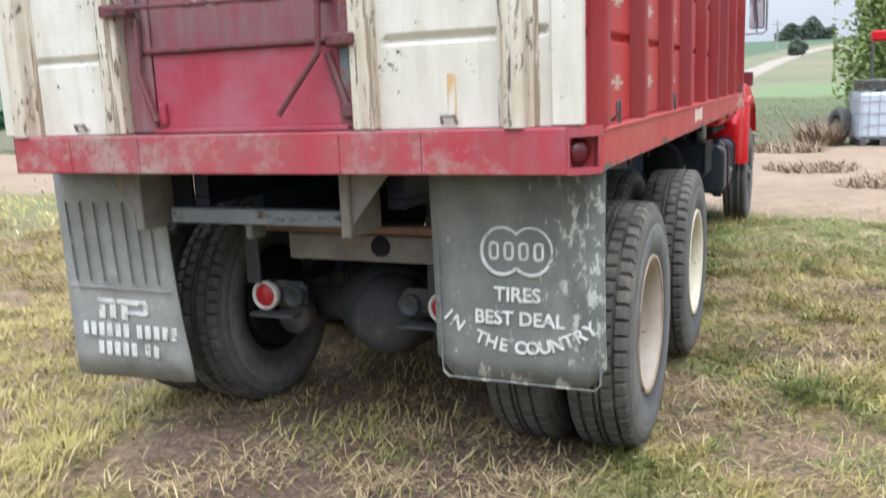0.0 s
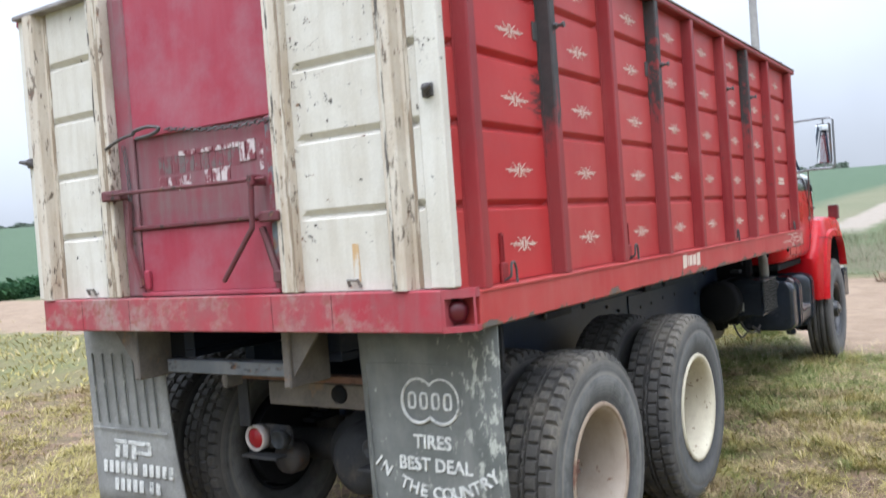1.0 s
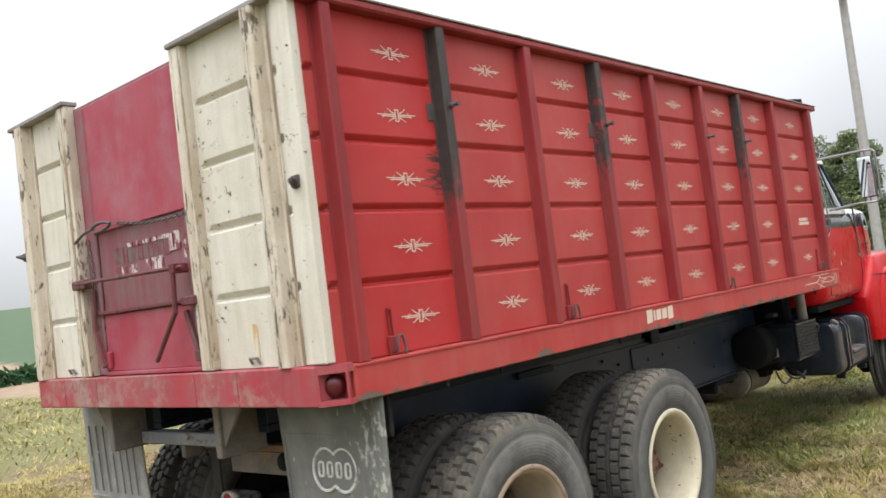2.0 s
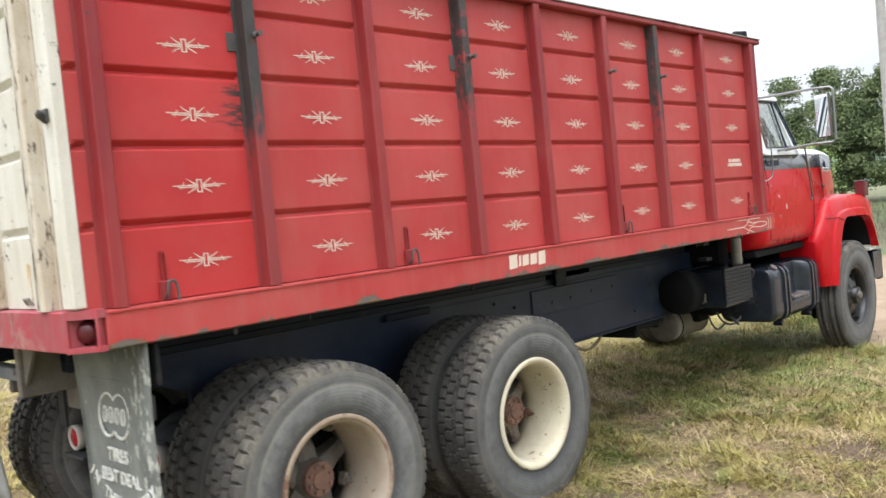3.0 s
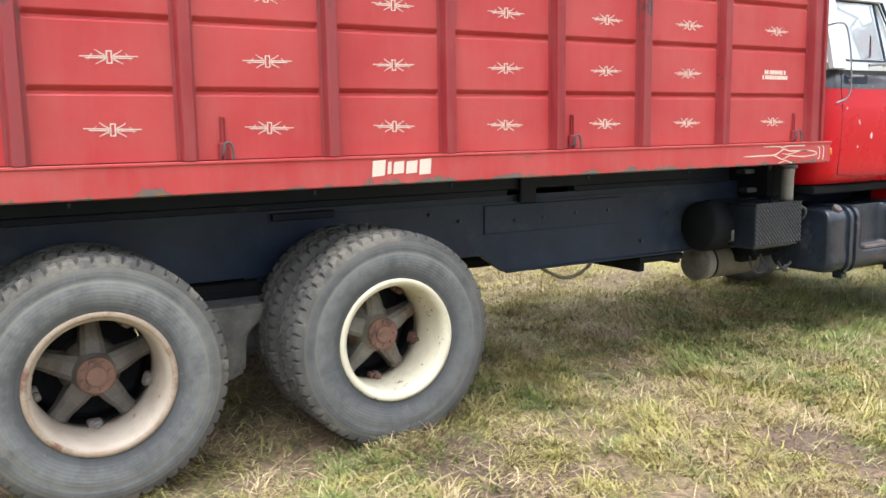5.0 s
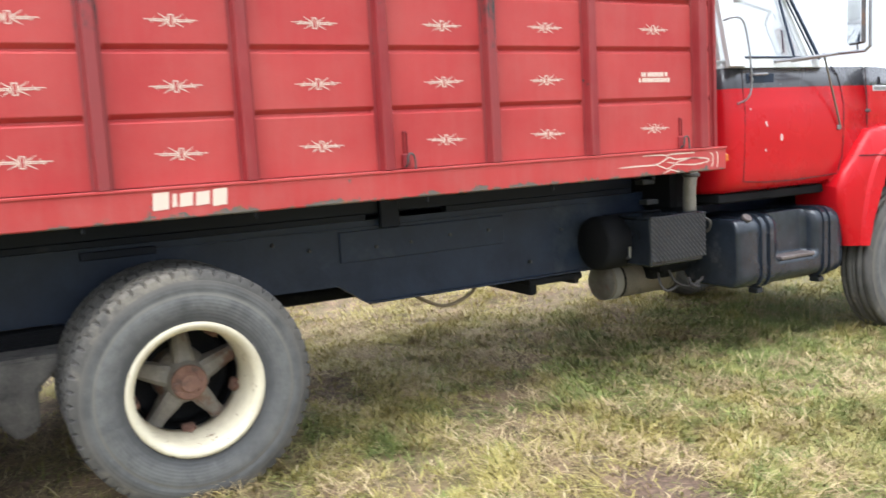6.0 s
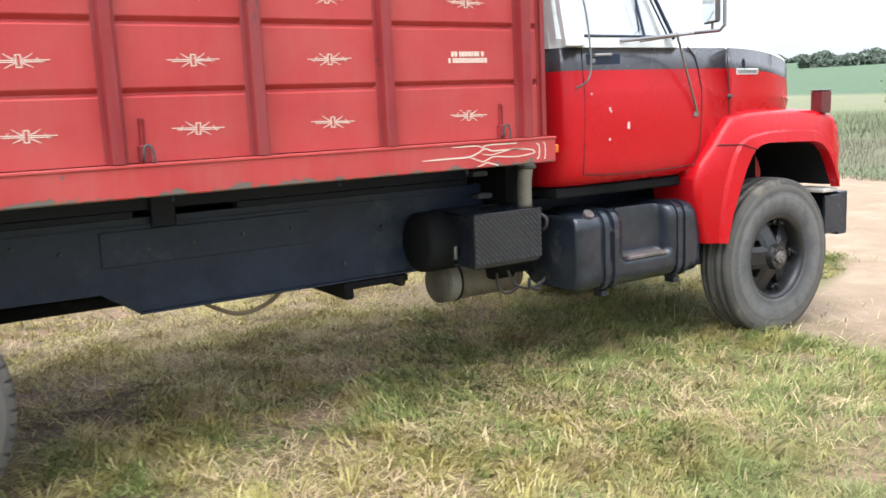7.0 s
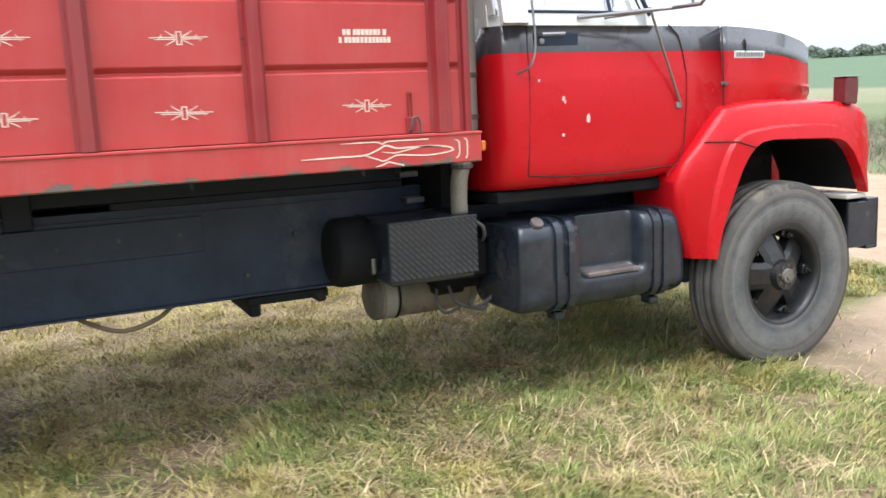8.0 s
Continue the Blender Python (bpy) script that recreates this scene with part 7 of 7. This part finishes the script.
# tall dry weeds past the drive and along the lane
def weed_material():
    k = Nodes("tall_weeds")
    rnd = k.n.new("ShaderNodeNewGeometry").outputs["Random Per Island"]
    green = k.mix(rnd, (0.085, 0.108, 0.045), (0.175, 0.20, 0.088))
    tan = k.mix(rnd, (0.15, 0.125, 0.085), (0.27, 0.228, 0.155))
    sep = k.n.new("ShaderNodeSeparateXYZ")
    k.link(k.pos, sep.inputs[0])
    mixed = k.mix(k.ramp(k.math("ADD", rnd, k.noise(0.5, 4)), 0.85, 1.25), green, tan)
    # a darker stand of docks and brown stalks towards the crop
    dock = k.mix(k.ramp(k.noise(0.9, 4), 0.42, 0.6), k.mix(rnd, (0.040, 0.052, 0.022), (0.085, 0.098, 0.042)), k.mix(rnd, (0.055, 0.043, 0.028), (0.125, 0.10, 0.066)))
    return k.done(k.mix(k.ramp(sep.outputs[0], -1.6, -3.6), mixed, dock), 0.8)


n = 125000
x, y = rs.uniform(-24, 13, n), 17.6 + 32 * rs.rand(n) ** 1.6
lane = np.abs(x + 4.6)
keep = ((lane > 2.0) | (y < 42)) & ~((x > 1.2) & (x < 9) & (y < 21.5)) & (rs.rand(n) < 0.55 + 0.45 * smooth_noise(x, y, 0.7, 1.0))
x, y = x[keep], y[keep]
n = len(x)
v, f = blades(x, y, rs.uniform(0.10, 0.34, n) * np.clip((y - 12) / 10, 0.6, 1.7) * np.where(x < -2, 1.6, 0.85) * (0.8 + 0.35 * smooth_noise(x, y, 0.5, 3.0)), rs.uniform(0.0045, 0.010, n), rs.uniform(0.3, 1.45, n), rs.uniform(0, 2 * np.pi, n))
tagged(new("tall_weeds", raw_mesh("tall_weeds", v, f, 3, weed_material())), "tall dry weeds and grass, tan and grey-green", "weeds", kind="stuff")

# verge and crop edge far to the left of the truck
n = 16000
y = rs.uniform(-10, 62, n)
x = -28.0 - 0.35 * y - 7 * rs.rand(n) ** 2
z = height(x, y) + rs.uniform(0.03, 0.48, n)
v, f = leaf_cloud(np.stack([x, y, z], -1), 0.21, rs)
tagged(new("crop_edge", raw_mesh("crop_edge", v, f, 4, CROP)), "dark green leafy bean crop at the field's edge", "crop", kind="stuff")


# ---- trees ----
def tree(x, y, tall, spread_r, seed, leaf, label, droop=0.0, leaves=9000, size=0.24, base=0.25):
    rng = np.random.RandomState(seed)
    z0 = float(height(x, y))
    ob = thing("tree", label, "tree", at=(x, y, z0))
    bm = bmesh.new()
    bend = rng.uniform(-0.3, 0.3, 4)
    top = tall * 0.62
    tube(bm, [(0, 0, -0.2), (bend[0] * 0.3, 0, top * 0.3), (bend[1] * 0.6, bend[2] * 0.4, top * 0.65), (bend[1], bend[2], top)], [tall * 0.032, tall * 0.026, tall * 0.018, tall * 0.008], 9)
    part("trunk", bm, BARK, ob)
    tips = []
    for i in range(9):
        a = i * 2.4 + rng.uniform(-0.4, 0.4)
        h0 = top * (0.35 + 0.065 * i)
        r = spread_r * rng.uniform(0.55, 0.9) * (1.0 - 0.04 * i)
        end = Vector((r * math.cos(a), r * math.sin(a), h0 + tall * rng.uniform(0.1, 0.28)))
        start = Vector((bend[1] * h0 / top, bend[2] * h0 / top, h0))
        mid = (start + end) / 2 + Vector((0, 0, tall * 0.05))
        b = bmesh.new()
        tube(b, [start, mid, end], [tall * 0.012, tall * 0.008, tall * 0.003], 6)
        part("limb", b, BARK, ob)
        tips += [mid, end]
    centres = [np.array(p) for p in tips]
    for i in range(46):
        a, q = rng.uniform(0, 2 * math.pi), rng.uniform(base, 1.0)
        r = spread_r * math.sqrt(max(0.05, 1 - (2 * (q - base) / (1 - base) - 0.9) ** 2 * 0.85)) * rng.uniform(0.45, 1.0)
        centres.append(np.array((r * math.cos(a), r * math.sin(a), tall * q)))
    pts = []
    per = leaves // len(centres)
    for c in centres:
        s = spread_r * rng.uniform(0.13, 0.24)
        p = c + np.clip(rng.normal(0, 1, (per, 3)), -1.5, 1.5) * np.array((s, s, s * 0.75))
        if droop:
            p[:, 2] -= droop * np.abs(rng.normal(0, 1, per)) * tall
        pts.append(p)
    p = np.concatenate(pts)
    p = p[p[:, 2] > tall * 0.04]
    v, f = leaf_cloud(p, size, rng)
    part("crown", raw_mesh("crown", v, f, 4, leaf), None, ob)
    return ob


for tx, ty, tall, r, seed in ((-13.9, 51, 7.6, 2.1, 1), (-18.2, 53.5, 7.4, 2.5, 2), (-10.9, 50, 7.2, 1.9, 7)):
    tree(tx, ty, tall, r, seed, LEAF, "round green leafy tree beyond the drive", leaves=38000, size=0.088, base=0.12)
tree(-13.5, 43, 3.4, 2.2, 4, WILLOW, "low pale green bush before the trees", base=0.05, leaves=7000, size=0.10)
tree(-17.0, 44, 3.0, 2.0, 5, WILLOW, "low pale green bush before the trees", base=0.05, leaves=7000, size=0.10)
tree(5.5, 29.5, 7.6, 3.3, 6, WILLOW, "large drooping pale green willow behind the junk", 0.12, 46000, 0.11, 0.12)

# far woods and hedges on the skyline
pts = []
for a0, a1, dist, tall, count in ((-0.6, 2.7, 362, 8.5, 8000), (29.0, 41.0, 345, 3.8, 9000), (28.0, 34.5, 230, 3.0, 5000), (54.0, 64.0, 420, 5.0, 5000), (42, 54, 430, 2.4, 3500), (36.0, 40.0, 300, 3.4, 2200), (8.0, 22.0, 400, 4.0, 4500)):
    az = np.radians(rs.uniform(a0, a1, count))
    d = dist + rs.uniform(-12, 12, count)
    x, y = 3 - d * np.sin(az), d * np.cos(az)
    lump = 0.65 + 0.35 * np.sin(az * 190 + a0) * np.sin(az * 77 + 1)
    z = height(x, y) + tall * lump * rs.rand(count) ** 0.7
    pts.append(np.stack([x, y, z], -1))
v, f = leaf_cloud(np.concatenate(pts), 0.75, rs)
tagged(new("far_woods", raw_mesh("far_woods", v, f, 4, HAZY_LEAF)), "far dark green woods and hedges on the skyline", "woods", kind="stuff")
tree(-1.0, 126, 2.1, 1.15, 8, HAZY_LEAF, "lone round dark tree in a far field", leaves=2500, size=0.22, base=0.05)

# ---- poles ----
def utility_pole(x, y, tall, label):
    z0 = float(height(x, y))
    ob = thing("utility_pole", label, "utility pole", "utility poles", at=(x, y, z0))
    bm = bmesh.new()
    tube(bm, [(0, 0, -0.3), (0.0, 0, tall * 0.5), (0.0, 0, tall)], [0.15, 0.125, 0.10], 14)
    part("pole", bm, WOOD_GREY, ob)
    part("crossarm", box(-0.8, 0.8, -0.16, -0.10, tall - 0.75, tall - 0.63, 0.01), WOOD_GREY, ob)
    for xx in (-0.72, -0.3, 0.35, 0.72):
        b = bmesh.new()
        lathe(b, [(0.0, 0.018), (0.06, 0.02), (0.065, 0.05), (0.10, 0.05), (0.11, 0.035), (0.15, 0.03), (0.155, 0.0)], 10, "Z")
        part("insulator", b, GREY_STEEL, ob, at=pose(xx, -0.13, tall - 0.63))
    b = bmesh.new()
    lathe(b, [(0.0, 0.0), (0.0, 0.17), (0.55, 0.17), (0.58, 0.12), (0.58, 0.0)], 16, "Z")
    part("transformer", b, GREY_STEEL, ob, at=pose(0.05, -0.32, tall - 1.75))
    return ob


utility_pole(-3.24, 23.9, 10.2, "grey weathered wooden utility pole beside the drive")
utility_pole(-4.6, 150, 5.0, "grey wooden utility pole far along the lane")

# ---- junk by the drive ----
def tote(x, y, turn):
    z0 = float(height(x, y))
    ob = thing("liquid_tote", "white plastic liquid tote in a steel cage on a pallet", "tank", at=(x, y, z0))
    ob.rotation_euler.z = radians(turn)
    part("bottle", box(-0.46, 0.46, -0.56, 0.56, 0.16, 1.13, 0.06), rough_stuff("tote_plastic", (0.55, 0.60, 0.66), (0.46, 0.52, 0.58), 0.5, 3.0), ob)
    b = bmesh.new()
    for xx in (-0.4, 0.0, 0.4):
        block(b, xx - 0.06, xx + 0.06, -0.6, 0.6, 0.0, 0.13, 0.005)
    block(b, -0.5, 0.5, -0.6, 0.6, 0.131, 0.155, 0.004)
    part("pallet", b, DARK_STEEL, ob)
    for z in (0.2, 0.45, 0.7, 0.95, 1.14):
        b = bmesh.new()
        tube(b, [(-0.49, -0.59, z), (0.49, -0.59, z), (0.49, 0.59, z), (-0.49, 0.59, z), (-0.49, -0.59, z)], 0.011, 6)
        part("cage_bar", b, GREY_STEEL, ob)
    for u in np.linspace(-0.49, 0.49, 6):
        for yy in (-0.6, 0.6):
            b = bmesh.new()
            tube(b, [(u, yy, 0.15), (u, yy, 1.14)], 0.010, 6)
            part("cage_bar", b, GREY_STEEL, ob)
    for u in np.linspace(-0.5, 0.5, 6):
        for xx in (-0.5, 0.5):
            b = bmesh.new()
            tube(b, [(xx, u * 1.18, 0.15), (xx, u * 1.18, 1.14)], 0.010, 6)
            part("cage_bar", b, GREY_STEEL, ob)
    b = bmesh.new()
    lathe(b, [(1.12, 0.09), (1.17, 0.09), (1.18, 0.0)], 16, "Z")
    part("lid", b, CHASSIS, ob)
    return ob


tote(3.05, 18.6, 8)


def loose_tyre(m, label):
    ob = new("loose_tyre", tyre_mesh("loose_tyre", 0.42, 0.22, True))
    ob.matrix_world = m
    return tagged(ob, label, "tyre", "scrap tyres")


tote_top = float(height(3.05, 18.6)) + 1.185
loose_tyre(pose(2.95, 18.65, tote_top + 0.112, 0, 90, 0), "old black tyre lying on the liquid tote")
loose_tyre(pose(2.28, 19.1, float(height(2.28, 19.1)) + 0.41, 0, 8, 25), "old black tyre standing among weeds")


def brush_pile(x, y, r, tall, count, seed, label, colour):
    rng = np.random.RandomState(seed)
    a, d = rng.uniform(0, 2 * np.pi, count), r * np.sqrt(rng.rand(count))
    px, py = x + d * np.cos(a), y + d * np.sin(a)
    v, f = blades(px, py, rng.uniform(0.4, 1.0, count) * tall, rng.uniform(0.012, 0.03, count), rng.uniform(0.4, 1.3, count), rng.uniform(0, 2 * np.pi, count))
    return tagged(new("brush_pile", raw_mesh("brush_pile", v, f, 3, colour)), label, "brush pile", kind="stuff")


def brush_material(name, a, b):
    k = Nodes(name)
    return k.done(k.mix(k.n.new("ShaderNodeNewGeometry").outputs["Random Per Island"], a, b), 0.9)


BRUSH = brush_material("dead_brush", (0.16, 0.11, 0.07), (0.36, 0.27, 0.18))
brush_pile(1.85, 18.5, 0.45, 0.9, 700, 1, "heap of dead brown brush beside the tote", BRUSH)
brush_pile(1.75, 13.2, 0.75, 0.22, 900, 2, "flat heap of dead weeds on the dirt drive", BRUSH)
brush_pile(3.0, 11.0, 0.9, 0.24, 1100, 3, "flat heap of dead weeds on the dirt drive", BRUSH)
brush_pile(1.2, 17.0, 0.8, 0.4, 700, 4, "heap of dead weeds at the drive's edge", BRUSH)
# a red machine half hidden in the willow
red = thing("farm_machine", "small red-painted machine box on a steel stand", "machine", at=(3.42, 24.6, float(height(3.42, 24.6))))
part("hopper", box(-0.3, 0.3, -0.3, 0.3, 2.42, 2.70, 0.04), CAB_RED, red)
for xx in (-0.25, 0.25):
    for yy in (-0.25, 0.25):
        b = bmesh.new()
        tube(b, [(xx, yy, -0.05), (xx, yy, 2.43)], 0.03, 6)
        part("leg", b, DARK_STEEL, red)
